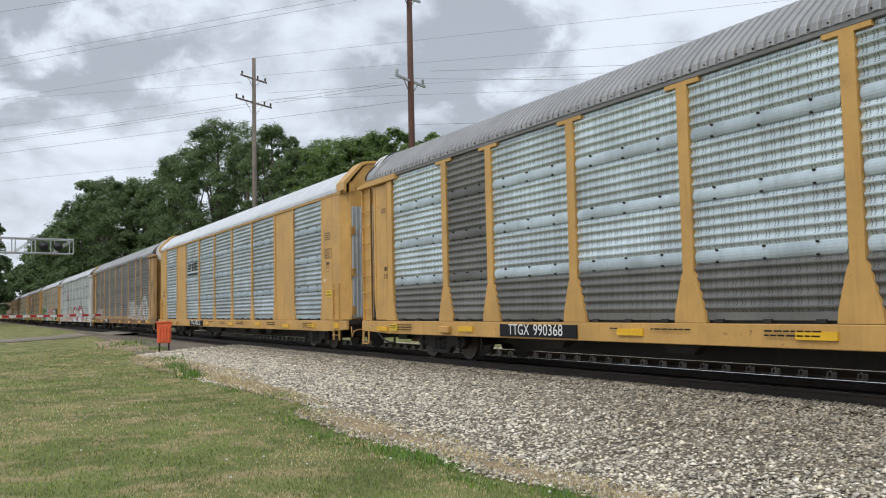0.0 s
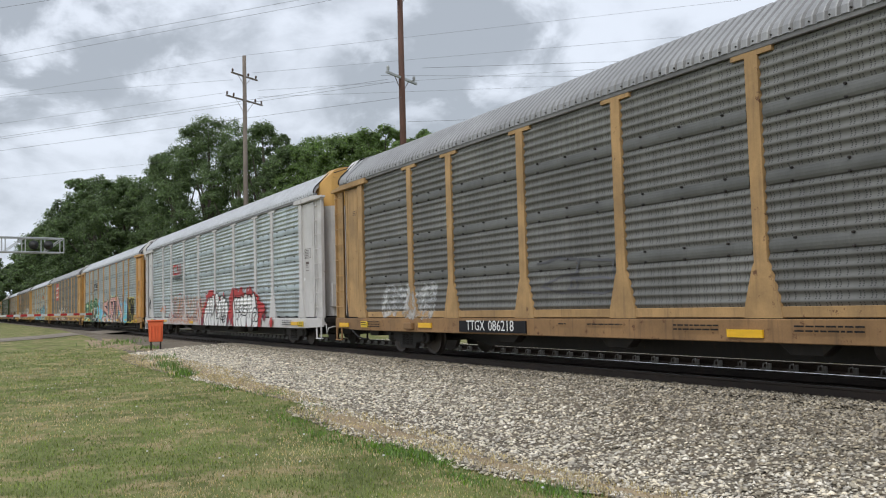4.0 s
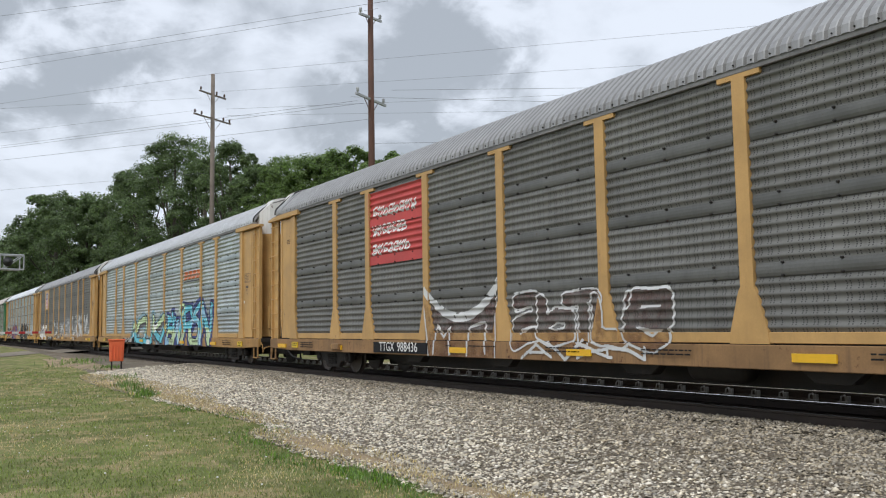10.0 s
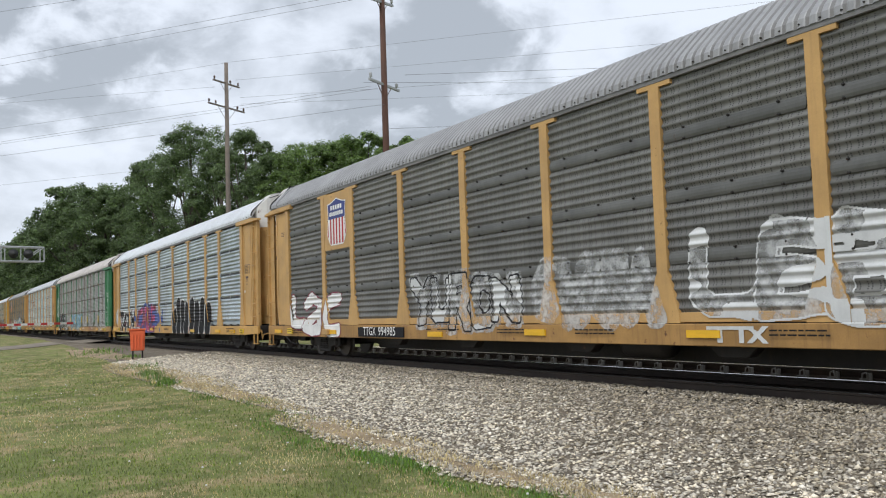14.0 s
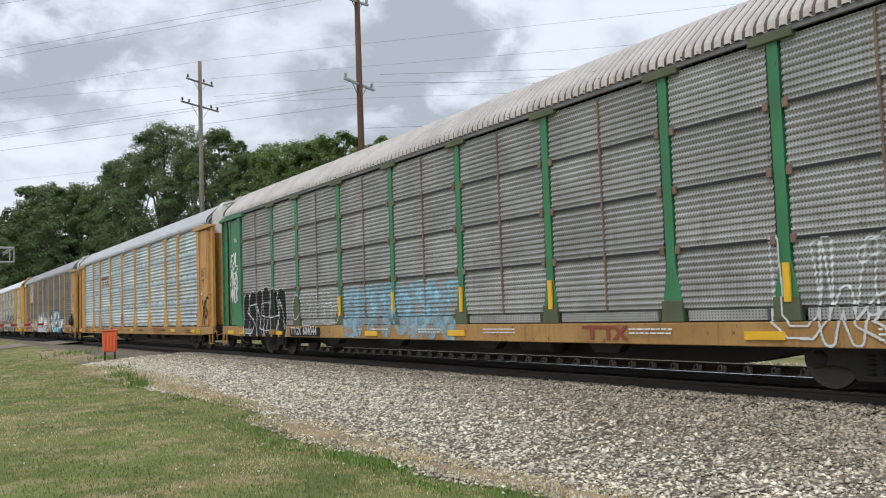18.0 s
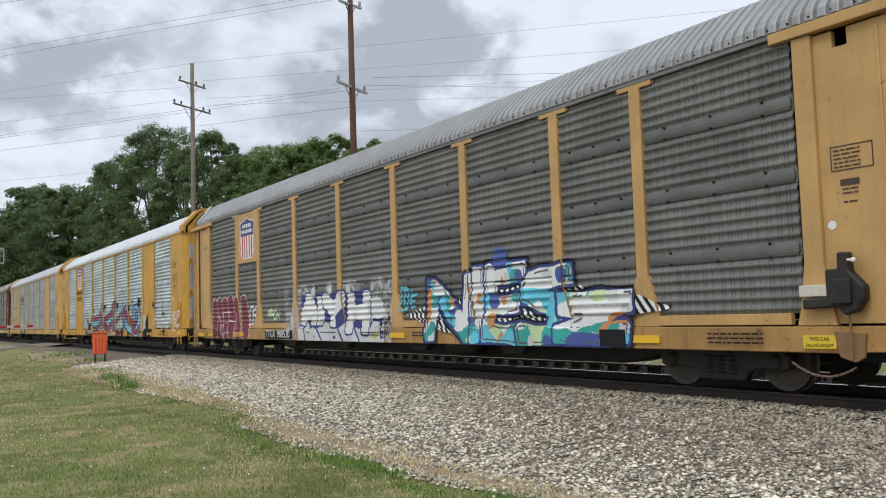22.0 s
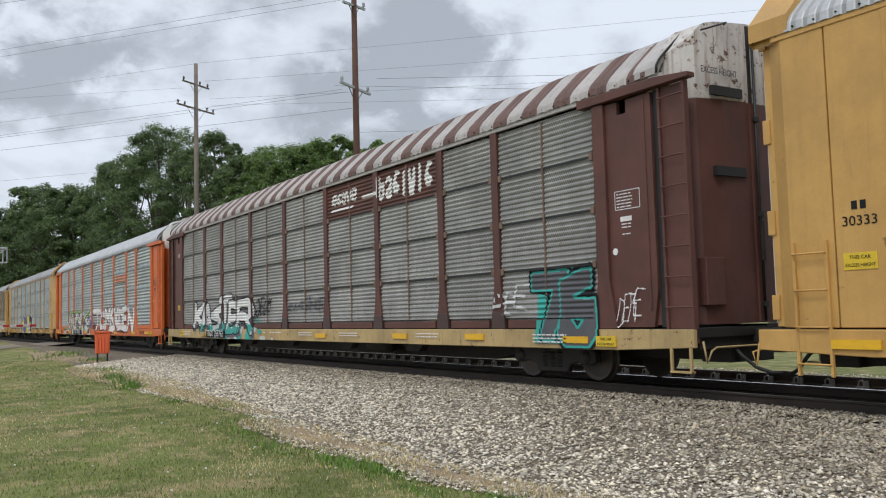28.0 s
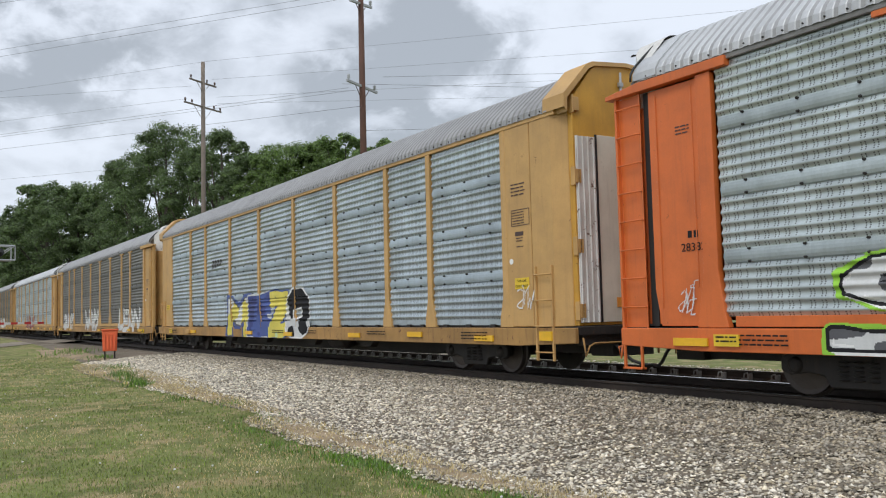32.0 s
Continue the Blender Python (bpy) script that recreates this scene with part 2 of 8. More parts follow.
M["label_yellow"] = surface("yellow_placard", (0.75, 0.52, 0.03), 0.5, 0, 0.1, 0.1, (0.2, 0.12, 0.03), bump=0.02)
M["reflector"] = surface("yellow_reflector", (0.80, 0.46, 0.02), 0.35, 0, 0.08, 0.12, (0.25, 0.14, 0.03), bump=0.02)
for key, colour in (("red", (0.45, 0.03, 0.03)), ("plate_red", (0.52, 0.065, 0.06)), ("navy", (0.03, 0.045, 0.20)), ("cyan", (0.13, 0.55, 0.68)), ("teal", (0.04, 0.38, 0.33)),
                    ("maroon", (0.20, 0.022, 0.045)), ("purple", (0.16, 0.03, 0.19)), ("magenta", (0.45, 0.04, 0.16)), ("pink", (0.70, 0.37, 0.32)),
                    ("lime", (0.30, 0.60, 0.05)), ("pale_green", (0.55, 0.70, 0.40)), ("leaf_green", (0.05, 0.22, 0.08)), ("sky_blue", (0.30, 0.55, 0.75)),
                    ("chalk", (0.62, 0.63, 0.62)), ("spray_yellow", (0.70, 0.60, 0.10)), ("royal", (0.06, 0.10, 0.32)), ("smoke", (0.10, 0.10, 0.11)), ("dark_brown", (0.07, 0.04, 0.035)),
                    ("spray_orange", (0.66, 0.28, 0.09)), ("plum", (0.07, 0.04, 0.075)), ("rust_red", (0.26, 0.055, 0.03))):
    M[key] = surface("spray_" + key, colour, 0.55, 0, 0.14, 0.12, tuple(c * 0.4 for c in colour), bump=0.03)
M["zinc"] = surface("zinc_steel", (0.42, 0.43, 0.43), 0.5, 0.5, 0.12, 0.1, bump=0.05)
M["gable_white"] = surface("peeling_white_enamel", (0.66, 0.65, 0.62), 0.6, 0, 0.12, 0.4, (0.32, 0.22, 0.15), 0.55, bump=0.06)
M["gable_rust"] = surface("rust_streaked_white_enamel", (0.58, 0.55, 0.51), 0.65, 0, 0.16, 0.75, (0.22, 0.10, 0.06), 1.0, bump=0.08)
M["gutter_dark"] = surface("sooty_gutter", (0.21, 0.205, 0.20), 0.6, 0.2, 0.25, 0.2, bump=0.05)
M["sill_worn"] = surface("rusty_worn_sill_enamel", (0.40, 0.225, 0.07), 0.6, 0, 0.25, 0.42, (0.10, 0.05, 0.03), 0.6, 0.08, patch=0.8)
M["sill_grimy"] = surface("grimy_brown_sill", (0.29, 0.165, 0.07), 0.7, 0, 0.3, 0.45, (0.06, 0.04, 0.03), 0.6, 0.08, patch=0.8)
M["olive"] = surface("dull_olive_enamel", (0.10, 0.115, 0.06), 0.65, 0, 0.2, 0.25, (0.05, 0.04, 0.03), 0.2, bump=0.05)
M["cover_metal"] = surface("pale_galvanised_cover", (0.47, 0.53, 0.58), 0.5, 0.4, 0.14, 0.22, (0.2, 0.21, 0.22), 0.1, bump=0.05)
M["sill_cream"] = surface("worn_cream_yellow_sill", (0.50, 0.36, 0.16), 0.6, 0, 0.22, 0.35, (0.14, 0.08, 0.05), 0.55, 0.08, patch=0.8)
# darker tones for the roof grooves: shade between the ribs put into colour
M["groove_grey"] = surface("shaded_roof_grooves", (0.21, 0.205, 0.20), 0.75, 0, 0.2, bump=0.05)
M["groove_white"] = surface("shaded_white_roof_grooves", (0.47, 0.485, 0.50), 0.7, 0, 0.15, bump=0.05)
M["groove_light"] = surface("shaded_pale_roof_grooves", (0.35, 0.352, 0.355), 0.7, 0, 0.15, bump=0.05)
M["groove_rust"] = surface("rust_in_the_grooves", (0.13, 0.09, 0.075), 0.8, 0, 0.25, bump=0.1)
M["roof_pale"] = surface("bleached_roof_ribs", (0.55, 0.51, 0.475), 0.65, 0, 0.15, 0.2, (0.25, 0.18, 0.14), 0.35, bump=0.05)
M["clip_rust"] = surface("rusty_clip_steel", (0.22, 0.15, 0.11), 0.75, 0.1, 0.25, 0.2, (0.08, 0.05, 0.035), 0.5, bump=0.1)
M["stripe_brown"] = surface("rust_brown_roof", (0.15, 0.085, 0.07), 0.65, 0, 0.2, 0.2, (0.07, 0.04, 0.035), bump=0.05)
M["stripe_pale"] = surface("chalky_roof", (0.46, 0.43, 0.41), 0.65, 0, 0.15, 0.2, (0.2, 0.14, 0.12), 0.3, bump=0.05)
M["cream"] = surface("cream_door_paint", (0.66, 0.62, 0.52), 0.5, 0, 0.1, 0.15, (0.2, 0.15, 0.1), rust=0.1, bump=0.05)
M["orange_plate"] = surface("orange_placard", (0.75, 0.30, 0.04), 0.5, 0, 0.1, bump=0)


def faded(name, colour, lo, hi):
    """Sprayed paint that weather has thinned, so that the sheet shows through it in patches."""
    m = surface(name, colour, 0.6, 0, 0.15, 0.1, tuple(c * 0.5 for c in colour), bump=0.02)
    t = m.node_tree
    tc = t.nodes.new("ShaderNodeTexCoord")
    thin = ramp(t, noise_of(t, tc.outputs["Object"], 3.5, 7.0, 0.7), 0.36, 0.66, lo, hi)
    gone = t.nodes.new("ShaderNodeBsdfTransparent")
    both = t.nodes.new("ShaderNodeMixShader")
    t.links.new(thin, both.inputs[0])
    t.links.new(gone.outputs[0], both.inputs[1])
    t.links.new(t.nodes["Principled BSDF"].outputs[0], both.inputs[2])
    t.links.new(both.outputs[0], t.nodes["Material Output"].inputs[0])
    return m


M["chalk_thin"] = faded("thin_white_spray", (0.66, 0.67, 0.66), 0.12, 0.75)
M["red_thin"] = faded("thin_red_spray", (0.50, 0.05, 0.04), 0.25, 0.9)
M["brown_thin"] = faded("thin_brown_spray", (0.15, 0.06, 0.045), 0.05, 0.5)
M["blue_thin"] = faded("thin_blue_spray", (0.33, 0.60, 0.74), 0.15, 0.8)


# ---- mesh helpers ----
class Build:
    """Collects vertices and faces of one mesh."""

    def __init__(self):
        self.v, self.f = [], []

    def box(self, x0, x1, y0, y1, z0, z1, m=None):
        n = len(self.v)
        pts = [(x, y, z) for x in (x0, x1) for y in (y0, y1) for z in (z0, z1)]
        self.v += [tuple(m @ Vector(p)) for p in pts] if m else pts
        self.f += [tuple(n + i for i in q) for q in ((0, 1, 3, 2), (4, 6, 7, 5), (0, 4, 5, 1), (2, 3, 7, 6), (0, 2, 6, 4), (1, 5, 7, 3))]
        return self

    def prism(self, outline, y0, y1, m=None):
        """An outline in x and z, drawn out along y."""
        n, k = len(self.v), len(outline)
        pts = [(x, y0, z) for x, z in outline] + [(x, y1, z) for x, z in outline]
        self.v += [tuple(m @ Vector(p)) for p in pts] if m else pts
        flat = tessellate_polygon([[Vector((x, z, 0)) for x, z in outline]])
        area = sum(outline[i][0] * outline[(i + 1) % k][1] - outline[(i + 1) % k][0] * outline[i][1] for i in range(k))
        for tri in flat:
            a, b, c = tri
            self.f += [(n + a, n + b, n + c), (n + k + c, n + k + b, n + k + a)]
        for i in range(k):
            j = (i + 1) % k
            self.f.append((n + i, n + k + i, n + k + j, n + j) if area > 0 else (n + j, n + k + j, n + k + i, n + i))
        return self

    def tube(self, path, r, sides=6, closed_ends=True):
        """A round bar along a line of points; r may be a list."""
        n, pts = len(self.v), [Vector(p) for p in path]
        for i, p in enumerate(pts):
            d = (pts[min(i + 1, len(pts) - 1)] - pts[max(i - 1, 0)]).normalized()
            a = d.orthogonal().normalized() if i == 0 else (last - d * last.dot(d)).normalized()
            last = a
            b = d.cross(a)
            rr = r[i] if isinstance(r, (list, tuple)) else r
            for k in range(sides):
                w = 2 * math.pi * k / sides
                self.v.append(tuple(p + (a * math.cos(w) + b * math.sin(w)) * rr))
        for i in range(len(pts) - 1):
            for k in range(sides):
                q, s = n + i * sides, (k + 1) % sides
                self.f.append((q + k, q + s, q + sides + s, q + sides + k))
        if closed_ends:
            self.f.append(tuple(n + k for k in reversed(range(sides))))
            self.f.append(tuple(n + (len(pts) - 1) * sides + k for k in range(sides)))
        return self

    def lathe(self, profile, sides=24, axis="y", at=(0, 0, 0)):
        """A ring of (radius, along) pairs turned about an axis."""
        n, k = len(self.v), len(profile)
        for s in range(sides):
            w = 2 * math.pi * s / sides
            for r, a in profile:
                p = (r * math.cos(w), a, r * math.sin(w)) if axis == "y" else (r * math.cos(w), r * math.sin(w), a)
                self.v.append(tuple(p[i] + at[i] for i in range(3)))
        for s in range(sides):
            s2 = (s + 1) % sides
            for i in range(k - 1):
                self.f.append((n + s * k + i, n + s * k + i + 1, n + s2 * k + i + 1, n + s2 * k + i))
        return self

    def mesh(self, name, smooth=False, bevel=0.0):
        me = bpy.data.meshes.new(name)
        me.from_pydata(self.v, [], self.f)
        bm = bmesh.new()
        bm.from_mesh(me)
        bmesh.ops.recalc_face_normals(bm, faces=bm.faces)
        if bevel:
            edges = [e for e in bm.edges if len(e.link_faces) == 2 and e.calc_face_angle(0) > 0.6]
            bmesh.ops.bevel(bm, geom=edges, offset=bevel, segments=1, affect="EDGES", clamp_overlap=True)
        bm.to_mesh(me)
        bm.free()
        if smooth:
            me.polygons.foreach_set("use_smooth", [True] * len(me.polygons))
        return me


def part(name, me, material, parent=None, label="", m=None):
    """One mesh object under a thing; meshes may be shared, so the material sits on the object."""
    ob = new(name, me)
    if not me.materials:
        me.materials.append(None)
    ob.material_slots[0].link = "OBJECT"
    ob.material_slots[0].material = M[material] if isinstance(material, str) else material
    if parent:
        ob.parent = parent
    if m is not None:
        ob.matrix_basis = m
    if label:
        ob["label"] = label
    return ob


def empty(name, m=None):
    ob = new(name)
    ob.empty_display_size = 0.3
    if m is not None:
        ob.matrix_basis = m
    return ob


def fast_mesh(name, verts, faces, material, smooth=False):
    """A large mesh out of arrays: n x 3 corners and k x 3 or k x 4 indices."""
    me = bpy.data.meshes.new(name)
    k, w = faces.shape
    me.vertices.add(len(verts))
    me.vertices.foreach_set("co", verts.astype(np.float32).ravel())
    me.loops.add(k * w)
    me.loops.foreach_set("vertex_index", faces.astype(np.int32).ravel())
    me.polygons.add(k)
    me.polygons.foreach_set("loop_start", np.arange(0, k * w, w, dtype=np.int32))
    me.polygons.foreach_set("loop_total", np.full(k, w, dtype=np.int32))
    if smooth:
        me.polygons.foreach_set("use_smooth", np.ones(k, dtype=bool))
    me.update(calc_edges=True)
    if material:
        me.materials.append(material)
    return me


# ---- the autorack cars: shapes shared by all ----
SIDE = 1.46                                      # half width
POSTS = (-11.78, -8.97, -7.04, -4.24, -1.42, 1.42, 4.24, 7.04, 8.97, 11.78)
Z_SILL0, Z_SILL1, Z_PAN0, Z_PAN1, Z_EAVE = 0.60, 0.92, 1.08, 4.60, 4.66
TIER = 0.87                                      # seams of the slatted cars
LAP, RIB = 0.92, 0.143                           # ribbed cars: one sheet with its lap board, one rib
FLUSH = (1.08, 1.795, 2.715, 3.635, 4.60)        # where the sheets of a ribbed bay end


def rib_wave(u, pitch, deep):
    """Round ribs with flat strips between them."""
    return deep * (0.5 + 0.5 * math.cos(2 * math.pi * (u / pitch - 0.5))) ** 1.5


def ribs(z):
    """How far a ribbed side sheet stands out at height z; it is flat behind the lap boards."""
    u = z - Z_PAN0 if z > Z_PAN0 + 3 * LAP else (z - Z_PAN0) % LAP
    u = u - 3 * LAP if z > Z_PAN0 + 3 * LAP else u
    return rib_wave(u, RIB, 0.034) if 0 < u < 5 * RIB else 0.0


def ribs_face(z):
    """The outer face of a ribbed side with its lap boards."""
    u = (z - Z_PAN0) % LAP
    return 0.036 if u > 5 * RIB and z < Z_PAN0 + 3 * LAP else ribs(z)


def broad(z):
    """Broad ribs with open seams between the tiers."""
    u = (z - Z_PAN0) % TIER
    return -0.055 if u < 0.035 else rib_wave(u - 0.035, 0.1391, 0.03)


def slats(z):
    """The same for sheets of fine slats with open seams between the tiers."""
    u = (z - Z_PAN0) % TIER
    if u < 0.035:
        return -0.055
    return 0.014 * math.cos(2 * math.pi * (u - 0.035) / 0.0928) + 0.02 * (1 - u / TIER)


def sheet(depth, x0, x1, z0, z1):
    """One side sheet of a bay, with its ribs and bolts, on the car's near side."""
    b, steps = Build(), max(8, round((z1 - z0) / 0.0155))
    for i in range(steps + 1):
        z = z0 + (z1 - z0) * i / steps
        y = -1.405 - depth(min(z, z1 - 1e-4))
        b.v += [(x0, y, z), (x1, y, z)]
    for i in range(steps):
        b.f.append((2 * i, 2 * i + 1, 2 * i + 3, 2 * i + 2))
    k = len(b.v)
    b.v += [(x0, -1.30, z0), (x1, -1.30, z0), (x0, -1.30, z1), (x1, -1.30, z1)]
    b.f += [(k, k + 2, k + 3, k + 1), (0, k, k + 1, 1), (2 * steps, 2 * steps + 1, k + 3, k + 2)]
    me = b.mesh("side_sheet", smooth=True)
    return me




MESH = {}
WIDTHS = sorted({round(POSTS[i + 1] - POSTS[i], 2) for i in range(9)})
for kind, fn in (("ribs", ribs), ("slats", slats), ("broad", broad)):
    for w in WIDTHS:
        MESH[kind, w] = sheet(fn, -w / 2 + 0.118, w / 2 - 0.118, Z_PAN0, Z_PAN1)
        for tier in range(4):
            low, high = (FLUSH[tier], FLUSH[tier + 1]) if kind == "ribs" else (Z_PAN0 + tier * TIER, Z_PAN0 + (tier + 1) * TIER)
            MESH[kind, w, tier] = sheet(fn, -w / 2 + 0.118, w / 2 - 0.118, low, high)


BOARDS = [Z_PAN0 + LAP * (i + 1) - (LAP - 5 * RIB) / 2 for i in range(3)]


def bolt_rows(w):
    """The bolts above and below each lap board, and one at each of its ends."""
    b = Build()
    for z in BOARDS:
        for i in range(3):
            x = (-0.3 + 0.3 * i) * w
            for dz, y in ((-0.085, -1.447), (0.085, -1.447)):
                b.lathe([(0.0, -0.022), (0.016, -0.018), (0.021, 0.02)], 6, "y", (x, y, z + dz))
        for x in (-w / 2 + 0.155, w / 2 - 0.155):
            b.lathe([(0.0, -0.022), (0.016, -0.018), (0.021, 0.04)], 6, "y", (x, -1.42, z))
    return b.mesh("bolts")


def lap_board(w):
    """The plain rounded board over the joint of two sheets, with clipped ends."""
    b, rows = Build(), ((-0.1, -1.40, 0.2), (-0.085, -1.425, 0.17), (-0.045, -1.438, 0.14), (0.0, -1.442, 0.135), (0.045, -1.438, 0.14), (0.085, -1.425, 0.17), (0.1, -1.40, 0.2))
    for z, y, inset in rows:
        b.v += [(-w / 2 + inset, y, z), (w / 2 - inset, y, z), (w / 2 - inset, -1.38, z), (-w / 2 + inset, -1.38, z)]
    for i in range(len(rows) - 1):
        for k in range(4):
            b.f.append((4 * i + k, 4 * i + (k + 1) % 4, 4 * i + 4 + (k + 1) % 4, 4 * i + 4 + k))
    b.f += [(3, 2, 1, 0), tuple(4 * (len(rows) - 1) + k for k in range(4))]
    return b.mesh("lap_board")


MESH["clip"] = Build().box(-0.04, 0.04, -1.455, -1.37, -0.06, 0.06).mesh("seam_clip", bevel=0.006)
MESH["clip_slim"] = Build().box(-0.02, 0.02, -1.45, -1.37, -0.10, 0.08).mesh("seam_clip", bevel=0.005)


for w in WIDTHS:
    MESH["bolts", w] = bolt_rows(w)
    MESH["board", w] = lap_board(w)
    MESH["sheet_foot", w] = Build().box(-w / 2 + 0.13, w / 2 - 0.13, -1.412, -1.33, 0.968, 1.082).mesh("sheet_foot")
    foot_gap = Build().box(-w / 2 + 0.2, w / 2 - 0.2, -1.38, -1.33, 0.93, 0.968)
    for i in range(3):
        x = (-0.3 + 0.3 * i) * w
        foot_gap.box(x - 0.07, x + 0.07, -1.45, -1.38, 0.93, 0.985)
    MESH["foot_gap", w] = foot_gap.mesh("foot_strip")
for w in WIDTHS:
    # black strips stand in the open seams to paint the dark of the gap
    MESH["seam", w] = Build().box(-w / 2 + 0.11, w / 2 - 0.11, -1.425, -1.32, -0.02, 0.02).mesh("seam")
    MESH["lap", w] = Build().box(-0.014, 0.014, -1.442, -1.33, 0.02, TIER - 0.03).mesh("lap_seam")
MESH["plain_panel"] = Build().box(-0.452, 0.452, -1.43, -1.33, 0.925, Z_PAN1).mesh("plain_panel", bevel=0.008)

# posts: a narrow web on a wide flared foot, with a T-shaped head on the older cars
w = 0.11
foot = [(-0.32, 0.93), (0.32, 0.93), (0.30, 1.1), (0.15, 1.62), (w, 1.69)]
MESH["post_t"] = Build().prism(foot + [(w, 4.53), (0.355, 4.53), (0.355, 4.64), (-0.355, 4.64), (-0.355, 4.53), (-w, 4.53), (-w, 1.69), (-0.15, 1.62), (-0.30, 1.1)], -1.463, -1.38).mesh("post", bevel=0.006)
MESH["post_i"] = Build().prism([(-0.2, 0.93), (0.2, 0.93), (0.19, 1.1), (0.09, 1.5), (0.075, 4.6), (-0.075, 4.6), (-0.09, 1.5), (-0.19, 1.1)], -1.463, -1.38).mesh("post", bevel=0.006)
MESH["post_slim"] = Build().prism([(-0.19, 0.93), (0.19, 0.93), (0.17, 1.3), (0.1, 1.7), (0.1, 4.6), (-0.1, 4.6), (-0.1, 1.7), (-0.17, 1.3)], -1.46, -1.36).mesh("post", bevel=0.006)
MESH["post_sunk"] = Build().prism([(-0.19, 0.93), (0.19, 0.93), (0.17, 1.3), (0.085, 1.7), (0.085, 4.6), (-0.085, 4.6), (-0.085, 1.7), (-0.17, 1.3)], -1.437, -1.34).mesh("post", bevel=0.006)
MESH["post_foot"] = Build().prism([(-0.21, 0.93), (0.21, 0.93), (0.19, 1.24), (-0.19, 1.24)], -1.468, -1.4).mesh("post_foot", bevel=0.006)
MESH["post_head"] = Build().box(-0.34, 0.34, -1.485, -1.36, 4.53, 4.64).mesh("post_head", bevel=0.006)
MESH["sill"] = Build().prism([(-13.65, 0.66), (-12.1, Z_SILL0), (12.1, Z_SILL0), (13.65, 0.66), (13.65, Z_SILL1), (-13.65, Z_SILL1)], -1.49, -1.41).mesh("side_sill", bevel=0.01)
for w in WIDTHS:
    MESH["bottom_rail", w] = Build().box(-w / 2 + 0.3, w / 2 - 0.3, -1.455, -1.37, 0.94, 1.085).mesh("bottom_rail", bevel=0.006)
MESH["deck"] = Build().box(-13.65, 13.65, -1.40, 1.40, 0.80, 0.93).mesh("deck")
b = Build().box(-13.5, 13.5, -0.35, 0.35, 0.42, 0.80)
b.prism([(-8.3, 0.44), (-7.3, 0.27), (7.3, 0.27), (8.3, 0.44)], -0.33, 0.33)
for i in range(-6, 7):
    b.prism([(i * 1.2 - 0.05, 0.62), (i * 1.2 + 0.05, 0.62), (i * 1.2 + 0.05, 0.80), (i * 1.2 - 0.05, 0.80)], -1.36, 1.36)
MESH["centre_sill"] = b.mesh("centre_sill")
MESH["brace"] = Build().prism([(-0.7, 0.78), (-0.25, 0.42), (0.25, 0.42), (0.7, 0.78)], -1.1, -0.9).mesh("under_brace", bevel=0.01)
MESH["reservoir"] = Build().lathe([(0, -0.55), (0.19, -0.5), (0.22, -0.4), (0.22, 0.4), (0.19, 0.5), (0, 0.55)], 16).mesh("air_reservoir", smooth=True)

# the roof: cross-ribbed sheets on a rounded section
SECTION = ((-1.48, 4.67), (-1.47, 4.78), (-1.41, 4.88), (-1.28, 5.01), (-0.90, 5.36), (-0.70, 5.46), (-0.36, 5.55), (0.0, 5.60))
SECTION = SECTION + tuple((-y, z) for y, z in reversed(SECTION[:-1]))


def roof_sheet(x0, x1, pitch, deep):
    b, k = Build(), len(SECTION)
    xs = []
    n = round((x1 - x0) / pitch)
    for i in range(n):
        a = x0 + (x1 - x0) * i / n
        xs += [(a, 0), (a + 0.3 * pitch, 0), (a + 0.42 * pitch, deep), (a + 0.88 * pitch, deep)]
    xs.append((x1, 0))
    for x, d in xs:
        for y, z in SECTION:
            r = math.hypot(y, z - 3.9)
            b.v.append((x, y * (1 + d / r), 3.9 + (z - 3.9) * (1 + d / r)))
    for i in range(len(xs) - 1):
        for j in range(k - 1):
            b.f.append((i * k + j, (i + 1) * k + j, (i + 1) * k + j + 1, i * k + j + 1))
    return b.mesh("roof")


MESH["roof"] = roof_sheet(-13.1, 13.1, 0.175, 0.011)
MESH["roof_deep"] = roof_sheet(-13.1, 13.1, 0.175, 0.03)
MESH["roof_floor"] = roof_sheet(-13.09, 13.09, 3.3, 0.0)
MESH["roof_strip"] = roof_sheet(-0.22, 0.22, 0.22, 0.022)
b = Build()
for s in (-1, 1):
    b.box(-13.25, 13.25, s * 1.44 - 0.03, s * 1.44 + 0.03, Z_PAN1, 4.70)
MESH["gutter"] = b.mesh("roof_rail", bevel=0.006)
b = Build()
for i in range(-43, 44):
    b.lathe([(0.0, -0.02), (0.012, -0.016), (0.015, 0.02)], 5, "y", (i * 0.3, -1.485, 4.72))
MESH["eave_bolts"] = b.mesh("eave_bolts")


def hood(x0, x1):
    """The smooth last sheet of the roof."""
    b, k = Build(), len(SECTION)
    for x in (x0, x1):
        b.v += [(x, y * 1.012, z + 0.025) for y, z in SECTION]
    b.v += [(x, y * 0.98, z - 0.04) for x in (x0, x1) for y, z in SECTION]
    for j in range(k - 1):
        b.f += [(j, j + 1, k + j + 1, k + j), (2 * k + j, 3 * k + j, 3 * k + j + 1, 2 * k + j + 1), (k + j, k + j + 1, 3 * k + j + 1, 3 * k + j), (j + 1, j, 2 * k + j, 2 * k + j + 1)]
    return b.mesh("roof_cap")


FACETS = ((-1.47, 4.66), (-1.465, 4.90), (-0.94, 5.46), (-0.80, 5.53), (0.0, 5.60), (0.80, 5.53), (0.94, 5.46), (1.465, 4.90), (1.47, 4.66))


